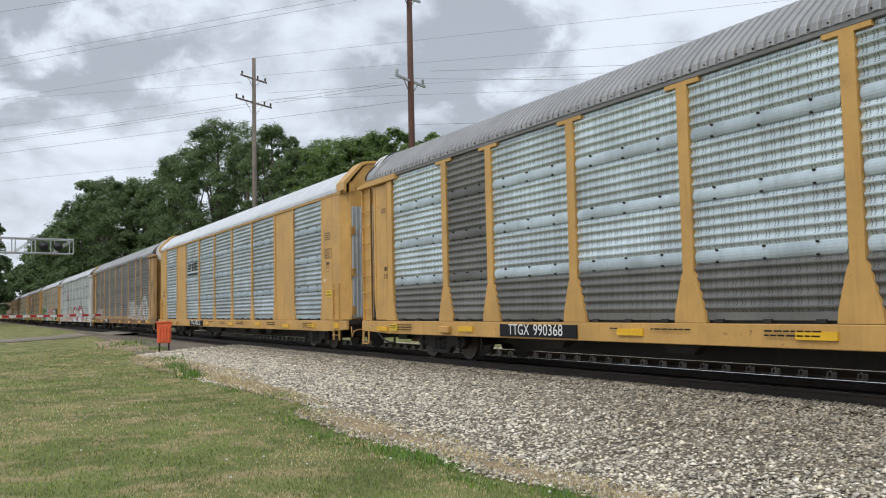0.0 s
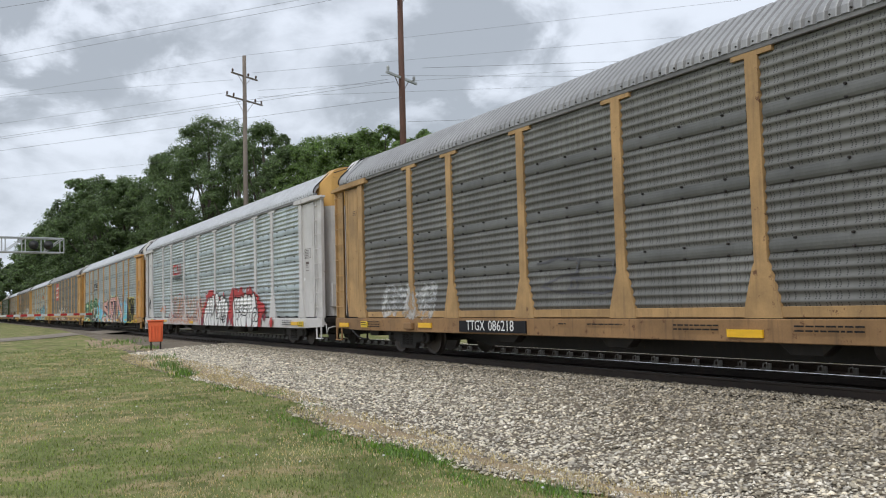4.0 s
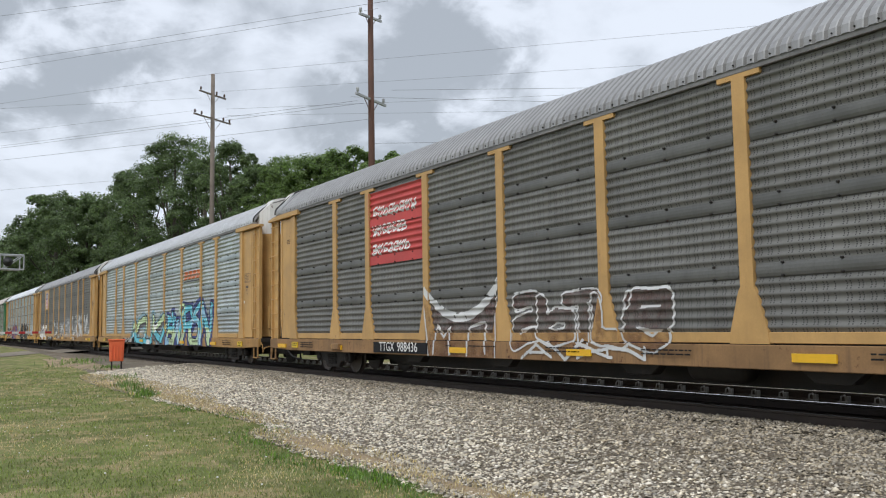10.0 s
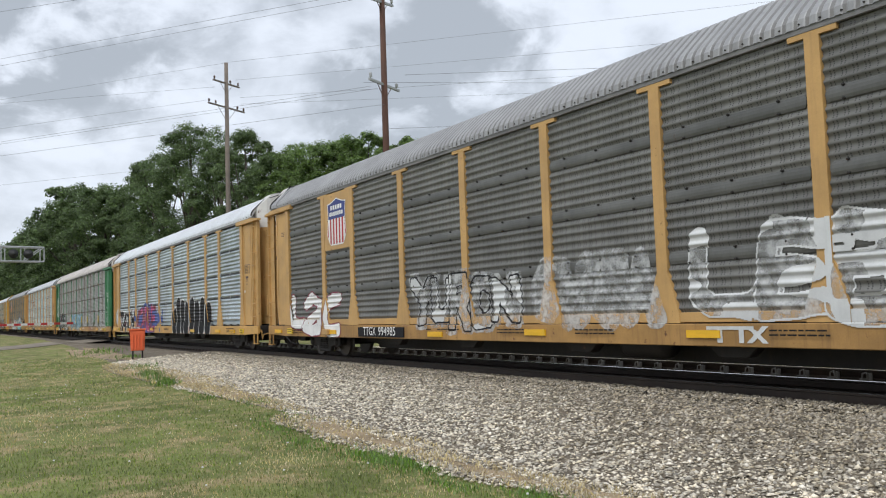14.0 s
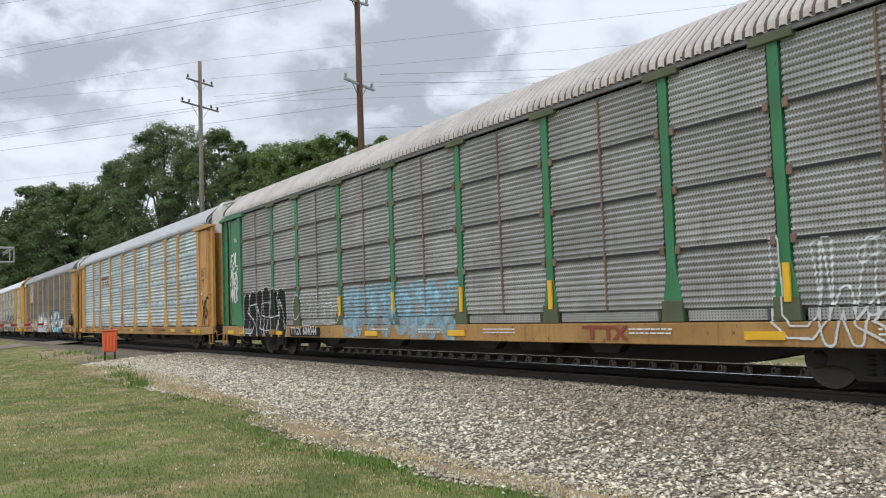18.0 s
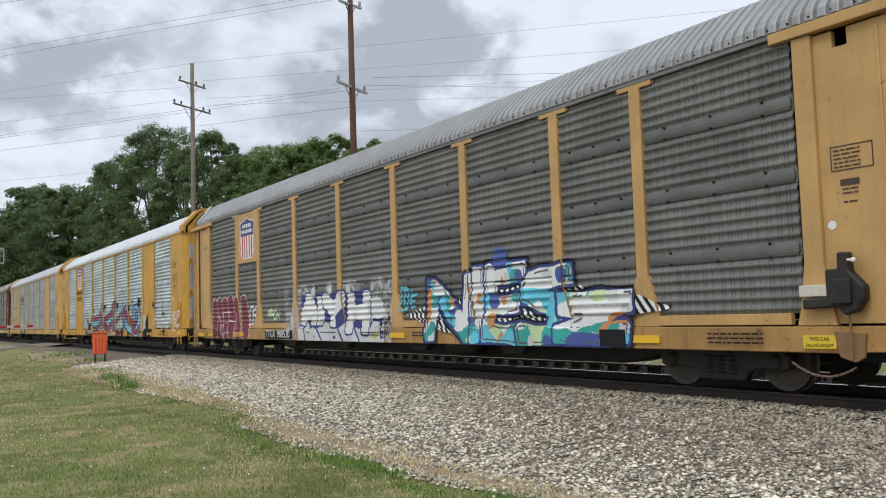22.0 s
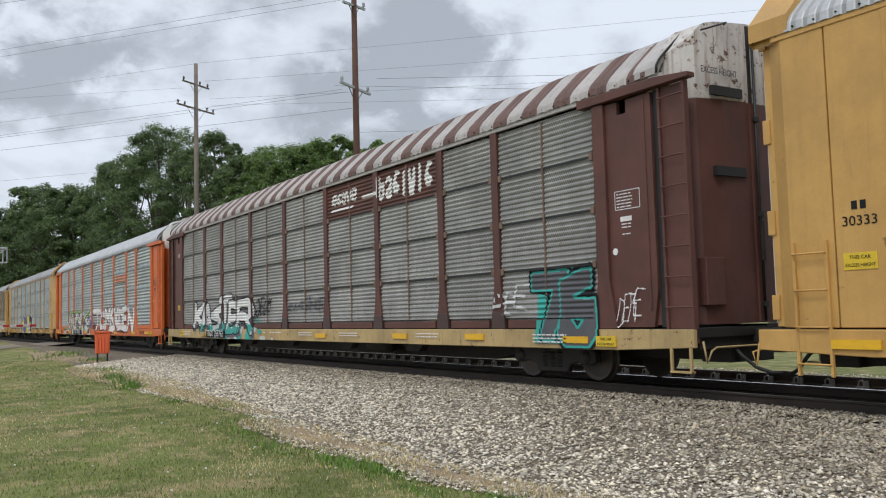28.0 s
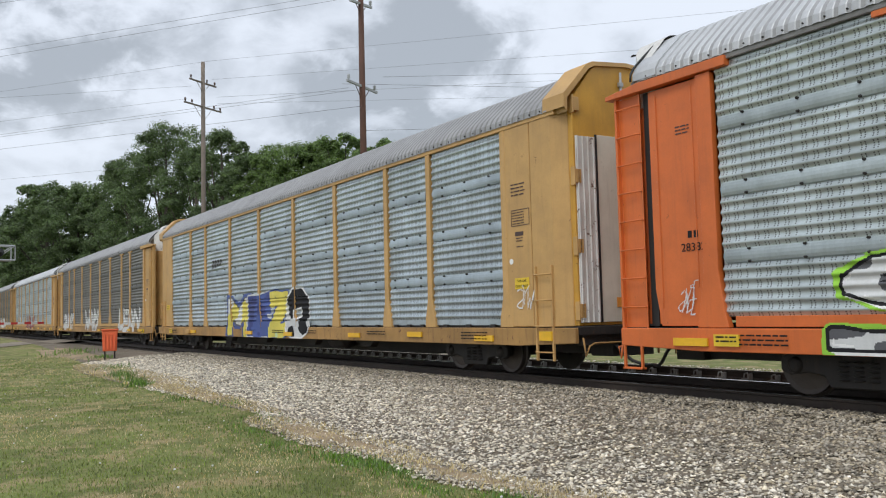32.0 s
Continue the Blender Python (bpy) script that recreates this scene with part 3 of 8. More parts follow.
def facet_cap(x0, x1):
    """The folded plate over the hinged doors."""
    b, k = Build(), len(FACETS)
    for grow, drop in ((1.012, 0.012), (0.96, -0.06)):
        for x in (x0, x1):
            b.v += [(x, y * grow, z + drop) for y, z in FACETS]
    for j in range(k - 1):
        b.f += [(j, j + 1, k + j + 1, k + j), (2 * k + j, 3 * k + j, 3 * k + j + 1, 2 * k + j + 1), (k + j, k + j + 1, 3 * k + j + 1, 3 * k + j), (j + 1, j, 2 * k + j, 2 * k + j + 1)]
    return b.mesh("roof_cap")


MESH["roof_cap"] = facet_cap(13.08, 13.66)
MESH["roof_cap_short"] = hood(12.8, 13.28)

# end of the older cars: rounded doors, set in a little, white above
arc = [(12.95, -1.36), (13.35, -1.30), (13.62, -1.05), (13.72, -0.6), (13.74, 0.0), (13.72, 0.6), (13.62, 1.05), (13.35, 1.30), (12.95, 1.36)]


def curtain(z0, z1, grow=0.0):
    b, n = Build(), len(arc)
    for z in (z0, z1):
        b.v += [(x + grow, y * (1 + grow), z) for x, y in arc]
    b.v += [(x - 0.05, y * 0.96, z) for z in (z0, z1) for x, y in arc]
    for i in range(n - 1):
        b.f += [(i, i + 1, n + i + 1, n + i), (2 * n + i, 3 * n + i, 3 * n + i + 1, 2 * n + i + 1), (n + i, n + i + 1, 3 * n + i + 1, 3 * n + i)]
    return b


MESH["end_door"] = curtain(0.98, 4.31).box(13.70, 13.77, -0.04, 0.04, 1.0, 4.3).mesh("end_door")


def roof_height(y):
    pts = FACETS[:5]
    for (ya, za), (yb, zb) in zip(pts, pts[1:]):
        if ya <= -abs(y) <= yb:
            return za + (zb - za) * (-abs(y) - ya) / (yb - ya)
    return pts[0][1]


b = Build()
fine_arc = []
for (xa, ya), (xb, yb) in zip(arc, arc[1:]):
    fine_arc += [(xa + (xb - xa) * i / 4, ya + (yb - ya) * i / 4) for i in range(4)]
fine_arc.append(arc[-1])
n = len(fine_arc)
b.v += [(x, y, 4.3) for x, y in fine_arc] + [(x, y, roof_height(y) - 0.06) for x, y in fine_arc] + [(x - 0.06, y * 0.95, 4.3) for x, y in fine_arc] + [(x - 0.06, y * 0.95, roof_height(y) - 0.06) for x, y in fine_arc]
for i in range(n - 1):
    b.f += [(i, i + 1, n + i + 1, n + i), (2 * n + i, 3 * n + i, 3 * n + i + 1, 2 * n + i + 1), (n + i, n + i + 1, 3 * n + i + 1, 3 * n + i)]
k = len(b.v)
b.v += [(13.1, y * 0.99, roof_height(y) - 0.04) for x, y in fine_arc]
for i in range(n - 1):
    b.f.append((n + i, n + i + 1, k + i + 1, k + i))
MESH["end_gable"] = b.mesh("end_gable")
MESH["gable_rib"] = Build().box(13.70, 13.76, -0.03, 0.03, 4.3, 5.5).mesh("gable_rib")
MESH["gable_rail"] = Build().tube([(13.72, -1.0, 5.3), (13.80, -0.98, 5.3), (13.82, -0.55, 5.45), (13.74, -0.5, 5.45)], 0.014, 6).mesh("grab_iron", smooth=True)
MESH["vent_slot"] = Build().box(13.70, 13.765, -0.33, 0.33, -0.07, 0.07).mesh("vent_slot")
MESH["lock_rod"] = Build().tube([(13.79, 0.05, 1.0), (13.79, 0.05, 5.3)], 0.022, 8).mesh("lock_rod", smooth=True)
MESH["rod_lever"] = Build().box(13.79, 13.83, 0.02, 0.08, 1.9, 2.5).mesh("rod_lever", bevel=0.006)
MESH["rod_guide"] = Build().box(13.72, 13.82, 0.0, 0.1, -0.04, 0.04).mesh("rod_guide", bevel=0.006)
MESH["kick_plate"] = Build().box(13.56, 13.72, -1.12, -0.72, 1.25, 1.95).mesh("kick_plate", bevel=0.01)

# side plates at the ends of the older cars
MESH["end_post"] = Build().prism([(11.68, 0.93), (12.22, 0.93), (12.18, 1.15), (12.08, 1.7), (12.08, 4.5), (11.82, 4.5), (11.82, 1.7), (11.74, 1.15)], -1.475, -1.37).mesh("end_post", bevel=0.006)
MESH["end_plate"] = Build().prism([(12.08, 0.95), (12.95, 0.95), (13.05, 1.5), (13.05, 4.48), (12.08, 4.48)], -1.42, -1.34).box(12.89, 12.93, -1.437, -1.42, 1.2, 4.4).box(12.2, 12.225, -1.432, -1.42, 1.5, 4.4).mesh("end_plate", bevel=0.006)
MESH["end_plate_cut"] = Build().prism([(12.08, 0.95), (12.95, 0.95), (13.05, 1.5), (13.05, 4.48), (12.53, 4.48), (12.53, 4.27), (12.34, 4.27), (12.34, 4.48), (12.08, 4.48)], -1.42, -1.34).box(12.89, 12.93, -1.437, -1.42, 1.2, 4.4).mesh("end_plate", bevel=0.006)
MESH["slit"] = Build().box(13.055, 13.20, -1.365, -1.30, 0.95, 4.5).mesh("door_slot")
MESH["eave_beam"] = Build().prism([(11.52, 4.51), (13.88, 4.51), (13.88, 4.58), (13.2, 4.65), (11.52, 4.65)], -1.52, -1.36).mesh("eave_beam", bevel=0.008)
U = [(13.205, -1.44), (13.25, -1.44), (13.25, -1.39), (13.70, -1.39), (13.70, -1.46), (13.745, -1.46), (13.745, -1.36), (13.26, -1.36)]
UPRIGHT = Matrix(((1, 0, 0, 0), (0, 0, 1, 0), (0, 1, 0, 0), (0, 0, 0, 1)))
MESH["ladder_plate"] = Build().prism(U, 0.72, 4.5, UPRIGHT).mesh("ladder_frame", bevel=0.004)
MESH["rung"] = Build().tube([(13.22, -1.42, 0), (13.24, -1.475, 0), (13.70, -1.475, 0), (13.725, -1.42, 0)], 0.013, 6).mesh("rung", smooth=True)
# ends of the newer cars: flat hinged doors and full-height corner plates
CORNER = [(12.625, -1.455), (13.22, -1.455), (13.50, -1.29), (13.50, -1.20), (13.2, -1.36), (12.625, -1.36)]
MESH["corner_plate"] = Build().box(11.87, 12.605, -1.455, -1.36, 0.94, 4.64).prism(CORNER, 0.94, 4.64, UPRIGHT).mesh("corner_plate", bevel=0.01)
TURN_X = Matrix(((0, 1, 0, 0), (1, 0, 0, 0), (0, 0, 1, 0), (0, 0, 0, 1)))
MESH["hinged_end"] = Build().prism([(-1.27, 0.95)] + [(y * 0.87, z - 0.05) for y, z in FACETS] + [(1.27, 0.95)], 13.45, 13.61, TURN_X).mesh("hinged_end_door", bevel=0.008)
MESH["lock_bar"] = Build().tube([(13.66, 0, 1.0), (13.66, 0, 5.42)], 0.022, 8).mesh("lock_bar", smooth=True)
MESH["bar_guide"] = Build().box(13.62, 13.69, -0.045, 0.045, -0.04, 0.04).mesh("bar_guide", bevel=0.006)
MESH["door_hinge"] = Build().box(13.60, 13.66, -1.27, -1.15, -0.12, 0.12).box(13.55, 13.66, -1.30, -1.27, -0.16, 0.16).mesh("door_hinge", bevel=0.006)
fold = Build()
for y in (-1.22, -1.10, -0.98, -0.86):
    fold.prism([(y, 1.0), (y + 0.03, 1.0), (y + 0.03, 4.2), (y, 4.2)], 13.615, 13.66, TURN_X)
MESH["door_wrap"] = fold.box(13.612, 13.64, -1.24, -0.80, 1.0, 4.2).mesh("door_cover", bevel=0.006)
MESH["door_leaf"] = Build().box(13.612, 13.632, -0.76, -0.20, 1.0, 4.25).mesh("door_leaf", bevel=0.005)
MESH["door_leaf_narrow"] = Build().box(13.612, 13.632, -0.12, 0.28, 1.0, 4.2).mesh("door_leaf", bevel=0.005)
MESH["seal"] = Build().box(13.612, 13.65, -0.795, -0.765, 1.0, 4.25).mesh("door_seal")
MESH["placard"] = Build().box(13.634, 13.642, -0.42, -0.24, 1.25, 1.42).mesh("placard")
MESH["low_ladder"] = Build().box(12.70, 12.74, -1.50, -1.455, 0.35, 2.0).box(13.15, 13.19, -1.50, -1.455, 0.35, 2.0).mesh("ladder_frame", bevel=0.004)
MESH["low_rung"] = Build().tube([(12.72, -1.49, 0), (12.73, -1.53, 0), (13.16, -1.53, 0), (13.17, -1.49, 0)], 0.013, 6).mesh("rung", smooth=True)

# running gear
MESH["wheelset"] = Build().lathe([(0.0, -0.94), (0.085, -0.94), (0.085, -0.80), (0.12, -0.80), (0.13, -0.79), (0.34, -0.775), (0.40, -0.80), (0.405, -0.72), (0.435, -0.70), (0.435, -0.675), (0.36, -0.675), (0.14, -0.70), (0.09, -0.66),
                                  (0.09, 0.66), (0.14, 0.70), (0.36, 0.675), (0.435, 0.675), (0.435, 0.70), (0.405, 0.72), (0.40, 0.80), (0.34, 0.775), (0.13, 0.79), (0.12, 0.80), (0.085, 0.80), (0.085, 0.94), (0.0, 0.94)], 28).mesh("wheelset", smooth=False)
b = Build()
frame_outline = [(-1.12, 0.36), (-1.12, 0.52), (-0.98, 0.60), (-0.62, 0.60), (-0.34, 0.74), (0.34, 0.74), (0.62, 0.60), (0.98, 0.60), (1.12, 0.52), (1.12, 0.36), (0.98, 0.30), (0.70, 0.34), (0.48, 0.30),
                 (0.40, 0.16), (-0.40, 0.16), (-0.48, 0.30), (-0.70, 0.34), (-0.98, 0.30)]
b.prism(frame_outline, -1.05, -0.93)
MESH["side_frame"] = b.mesh("side_frame", bevel=0.02)
b = Build()
for x in (-0.2, 0.0, 0.2):
    for i in range(5):
        b.lathe([(0.05, -0.014), (0.085, 0.0), (0.05, 0.014)], 10, "z", (x, -1.04, 0.27 + 0.055 * i))
MESH["springs"] = b.mesh("springs", smooth=True)
MESH["bolster"] = Build().box(-0.2, 0.2, -1.08, 1.08, 0.50, 0.66).mesh("bolster", bevel=0.02)
MESH["axle_box"] = Build().lathe([(0.0, -0.10), (0.06, -0.10), (0.11, -0.06), (0.12, 0.05)], 14).mesh("bearing_cap", smooth=True)
# couplings
b = Build().box(13.5, 14.0, -0.16, 0.16, 0.68, 0.90).prism([(13.98, 0.62), (14.22, 0.62), (14.30, 0.70), (14.30, 0.92), (14.2, 0.98), (13.98, 0.98)], -0.2, 0.14)
MESH["coupler"] = b.mesh("coupler", bevel=0.02)
MESH["hose"] = Build().tube([(13.6, -0.5, 0.66), (13.75, -0.5, 0.52), (13.95, -0.42, 0.34), (14.12, -0.32, 0.27), (14.3, -0.25, 0.27)], 0.028, 8).mesh("air_hose", smooth=True)
MESH["lever"] = Build().tube([(13.82, -1.38, 0.75), (13.88, -1.38, 0.45), (13.95, -1.36, 0.62), (13.9, -1.2, 0.66), (13.92, -0.3, 0.66), (14.0, -0.15, 0.78)], 0.016, 6).mesh("uncoupling_lever", smooth=True)
MESH["end_sill"] = Build().box(13.55, 13.70, -1.30, 1.30, 0.62, 0.94).box(13.0, 13.56, -0.5, 0.5, 0.4, 0.7).mesh("end_sill", bevel=0.012)
MESH["step"] = Build().box(13.30, 13.34, -1.50, -1.46, 0.30, 0.66).box(13.66, 13.70, -1.50, -1.46, 0.30, 0.66).box(13.30, 13.70, -1.52, -1.42, 0.30, 0.33).mesh("sill_step", bevel=0.004)
MESH["brake_step"] = Build().box(-0.2, 0.2, -1.60, -1.49, 0.66, 0.82).mesh("side_bracket", bevel=0.02)
hoop = [(0, y * 1.025, z + 0.03) for y, z in SECTION]
MESH["hoop"] = Build().tube([(13.3, y, z) for _, y, z in hoop], 0.02, 6).mesh("roof_hoop", smooth=True)
MESH["brake_box"] = Build().prism([(12.08, 1.6), (12.24, 1.6), (12.24, 1.79), (12.37, 1.79), (12.38, 1.57), (12.56, 1.38), (12.55, 1.24), (12.45, 1.1), (12.30, 1.05), (12.22, 1.15), (11.76, 1.13), (11.76, 1.25), (12.08, 1.27)], -1.62, -1.47).box(12.18, 12.42, -1.68, -1.61, 1.18, 1.48).mesh("brake_housing", bevel=0.02)
MESH["brake_arm"] = Build().box(11.71, 12.09, -1.60, -1.47, 1.28, 1.42).mesh("brake_arm", bevel=0.008)
MESH["brake_lever"] = Build().tube([(12.34, -1.58, 1.70), (12.44, -1.62, 1.69)], 0.016, 6).lathe([(0, -0.03), (0.028, -0.015), (0.028, 0.015), (0, 0.03)], 8, at=(12.46, -1.62, 1.69)).mesh("brake_lever")
MESH["chain_bracket"] = Build().prism([(12.10, 0.86), (12.50, 0.84), (12.47, 0.56), (12.36, 0.50), (12.16, 0.56)], -1.535, -1.49).tube([(12.32, -1.54, 1.08), (12.33, -1.545, 0.54)], 0.016, 6).mesh("chain_bracket", bevel=0.006)
b = Build()
for i in range(26):
    u = i / 25
    x, z = 11.53 + 0.8 * u, 0.47 - 0.04 * u - 0.5 * u * (1 - u)
    ring = [(0.028 * math.cos(w), 0.014 * math.sin(w)) for w in (0, 1.05, 2.09, 3.14, 4.19, 5.24, 0.01)]
    b.tube([(x + p, -1.53 + (q if i % 2 else 0), z + (0 if i % 2 else q) - 0.5 * p * (1 - 2 * u)) for p, q in ring], 0.006, 4)
MESH["brake_chain"] = b.mesh("brake_chain")
MESH["plate"] = Build().box(-0.5, 0.5, -0.004, 0.026, -0.5, 0.5).mesh("plate")


def turned(x=0.0):
    return Matrix.Translation((x, 0, 0))


FLIP = Matrix.Rotation(math.pi, 4, "Z")               # the other end, other side
MIRROR_X = Matrix.Diagonal((-1, 1, 1, 1))
MIRROR_Y = Matrix.Diagonal((1, -1, 1, 1))
INSET = Matrix.Translation((-0.1, 0, 0))
ENDS = ((INSET, 1), (MIRROR_X @ INSET, -1))


def plate(parent, name, material, x, z, wide, high, y=-1.50, label=""):
    return part(name, MESH["plate"], material, parent, label, Matrix.Translation((x, y, z)) @ Matrix.Diagonal((wide, 1, high, 1)))


def lettering(parent, text, material, x, z, high, y=-1.505, squeeze=1.0, left=True, name="lettering"):
    """Painted letters in the built-in font, on the near side."""
    cu = bpy.data.curves.new(name, "FONT")
    cu.body, cu.size, cu.extrude, cu.align_x = text, high / 0.72, 0.001, "LEFT" if left else "CENTER"
    cu.resolution_u = 3
    cu.materials.append(M[material])
    ob = new(name, cu)
    ob.parent = parent
    ob.matrix_basis = Matrix.Translation((x, y, z)) @ Matrix.Rotation(math.pi / 2, 4, "X") @ Matrix.Diagonal((squeeze, 1, 1, 1))
    return ob


def bars(parent, material, x, z, wide, rows, pitch=0.07, y=-1.50, seed=1, name="small_print"):
    """Print too small to read: short bars in rows."""
    rnd, b = random.Random(seed), Build()
    for i in range(rows):
        a = -wide / 2
        while a < wide / 2 - 0.4 * pitch:
            l = min(rnd.uniform(0.7, 2.6) * pitch, wide / 2 - a)
            b.box(a, a + l, -0.004, 0, -i * pitch - pitch * 0.36, -i * pitch)
            a += l + 0.42 * pitch
    return part(name, b.mesh(name), material, parent, "", Matrix.Translation((x, y, z)))


WHEELS = {-1: [], 1: []}


def bogie(car, x):
    """A two-axle truck: side frames, springs, bolster and two wheelsets that turn."""
    t = part("bogie", MESH["bolster"], "iron", car, "dark cast-steel two-axle railway bogie", Matrix.Translation((x, 0, 0)))
    for s, m in ((1, Matrix.Identity(4)), (-1, MIRROR_Y)):
        part("side_frame", MESH["side_frame"], "iron", t, m=m)
        tagged(part("spring_nest", MESH["springs"], "iron", t, m=m), kind="stuff")
        for a in (-0.89, 0.89):
            part("bearing_cap", MESH["axle_box"], "iron", t, m=m @ Matrix.Translation((a, -1.0, 0.435)))
    for a in (-1, 1):
        w = part("wheelset", MESH["wheelset"], "wheel", t, m=Matrix.Translation((a * 0.89, 0, 0.435)))
        WHEELS[a].append(w)
    return t


def autorack(spec):
    """One enclosed two- or three-deck car carrier. spec: kind, frame, sheets, roof, gable, sill colours and solid bays."""
    car = empty("autorack_car")
    kind, paint = spec["kind"], spec["paint"]
    fine = kind == "slat"
    new_type = kind == "hinged"
    sill = spec.get("sill", "sill_worn" if paint in ("tan", "weathered_tan", "amber") else paint)
    post = spec.get("post", "post_i" if new_type else ("post_slim" if fine else "post_t"))
    for side, m in ((1, Matrix.Identity(4)), (-1, MIRROR_Y)):
        part("side_sill", MESH["sill"], sill, car, m=m)
        for i in range(9):
            x, w = (POSTS[i] + POSTS[i + 1]) / 2, round(POSTS[i + 1] - POSTS[i], 2)
            here = m @ turned(x)
            if i in spec.get("solid", ()):
                for half in (-0.46, 0.46):
                    part("side_panel", MESH["plain_panel"], paint, car, "solid painted panel", here @ Matrix.Translation((half, 0, 0)))
                continue
            sort = ("broad" if spec.get("skin") == "slat_t" else "slats") if fine else "ribs"
            usual = spec.get("odd", {}).get(i, spec["sheet"])
            if spec.get("rail") == "none":
                part("foot_strip", MESH["foot_gap", w], "iron", car, m=here)
                part("sheet_foot", MESH["sheet_foot", w], spec.get("low", usual), car, m=here)
            else:
                part("bottom_rail", MESH["bottom_rail", w], spec.get("rail", paint), car, m=here)
            if side < 0:
                part("side_sheet", MESH[sort, w], usual, car, m=here)
                continue
            for tier in range(4):
                part("side_sheet", MESH[sort, w, tier], spec["low"] if tier == 0 and "low" in spec else usual, car, m=here)
            if fine:
                for tier in range(1, 4):
                    part("seam", MESH["seam", w], "black", car, m=here @ Matrix.Translation((0, 0, Z_PAN0 + tier * TIER + 0.018)))
                if paint != "tan" and w > 2.3:
                    for tier in range(4):
                        part("lap_seam", MESH["lap", w], "clip_rust", car, m=here @ Matrix.Translation((0, 0, Z_PAN0 + tier * TIER)))
                for tier in range(1, 4):
                    z = Z_PAN0 + tier * TIER + 0.02
                    for x in (-w / 2 + 0.15, w / 2 - 0.15) + ((0.0,) if w > 2.3 else ()):
                        part("seam_clip", MESH["clip" if x else "clip_slim"], "zinc" if paint == "tan" else "clip_rust", car, m=here @ Matrix.Translation((x, 0, z)))
            else:
                for z in BOARDS:
                    part("lap_board", MESH["board", w], BOARD_SHADED[usual], car, m=here @ Matrix.Translation((0, 0, z)))
                tagged(part("bolts", MESH["bolts", w], "iron", car, m=here), kind="stuff")
        for x in POSTS[1:-1]:
            part("post", MESH[post], paint, car, m=m @ turned(x))
            if "head" in spec:
                part("post_head", MESH["post_head"], spec["head"], car, m=m @ turned(x))
            if "foot" in spec:
                part("post_foot", MESH["post_foot"], spec["foot"], car, m=m @ turned(x))
    if "stripes" in spec:
        for i in range(59):
            part("roof_sheet", MESH["roof_strip"], spec["stripes"][i % 2], car, m=turned(-12.76 + 0.44 * i))
    else:
        part("roof", MESH["roof_deep" if "groove" in spec else "roof"], spec["roof"], car)
        # darker sheet laid in the grooves: painted shade, real rust on the green car
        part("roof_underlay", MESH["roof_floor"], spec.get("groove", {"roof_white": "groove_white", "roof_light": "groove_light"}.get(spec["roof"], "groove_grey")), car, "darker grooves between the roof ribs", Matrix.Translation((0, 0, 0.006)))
    part("roof_rail", MESH["gutter"], spec.get("gutter", paint if new_type else "gutter_dark"), car)
    tagged(part("eave_bolts", MESH["eave_bolts"], "iron", car, "row of dark bolts along the roof's edge"), kind="stuff")
    part("deck", MESH["deck"], "iron", car)
    part("centre_sill", MESH["centre_sill"], "iron", car)
    for m in (Matrix.Identity(4), MIRROR_Y):
        for x in (-5.4, -2.0, 1.8, 5.2):
            part("under_brace", MESH["brace"], "iron", car, m=m @ turned(x))
    part("air_reservoir", MESH["reservoir"], "iron", car, m=pose(3.2, -0.8, 0.56, 0, 0, 90))
    for m, s in ENDS:
        part("end_sill", MESH["end_sill"], "iron", car, m=m)
        part("coupler", MESH["coupler"], "iron", car, m=m if s > 0 else FLIP @ INSET)
        part("air_hose", MESH["hose"], "black", car, m=m)
        part("uncoupling_lever", MESH["lever"], sill, car, m=m)
        bogie(car, s * 10.0)
        for my in (Matrix.Identity(4), MIRROR_Y):
            mm = m @ my
            if not new_type:
                part("sill_step", MESH["step"], sill, car, m=mm)
            if new_type:
                part("post", MESH["post_i"], paint, car, m=mm @ turned(11.80))
                part("corner_plate", MESH["corner_plate"], paint, car, m=mm)
                lad = part("ladder", MESH["low_ladder"], paint, car, m=mm)
                for z in (0.5, 0.95, 1.4, 1.85):
                    part("rung", MESH["low_rung"], paint, lad, m=Matrix.Translation((0, 0, z)))
            else:
                part("end_post", MESH["end_post"], paint, car, m=mm)
                part("end_plate", MESH["end_plate_cut" if paint == "brown" or (s > 0 and spec.get("brake")) else "end_plate"], paint, car, m=mm)
                part("eave_beam", MESH["eave_beam"], paint, car, m=mm)
                part("door_slot", MESH["slit"], "black", car, m=mm)
                lad = part("ladder", MESH["ladder_plate"], paint, car, m=mm)
                for i in range(9):
                    part("rung", MESH["rung"], paint, lad, m=Matrix.Translation((0, 0, 0.80 + 0.44 * i)))
        if new_type:
            part("roof_cap", MESH["roof_cap"], paint, car, m=m)
            door = part("end_door", MESH["hinged_end"], spec.get("gable", paint), car, "hinged end doors", m)
            for y in (-0.16, 0.30, 0.74, 1.1):
                part("lock_bar", MESH["lock_bar"], "zinc", door, m=Matrix.Translation((0, y, 0)))
                for z in (1.5, 3.0, 4.4, 5.2):
                    part("bar_guide", MESH["bar_guide"], "zinc", door, m=Matrix.Translation((0, y, z)))
            for z in (1.2, 2.3, 3.5, 4.75):
                part("door_hinge", MESH["door_hinge"], paint, door, m=Matrix.Translation((0, 0, z)))
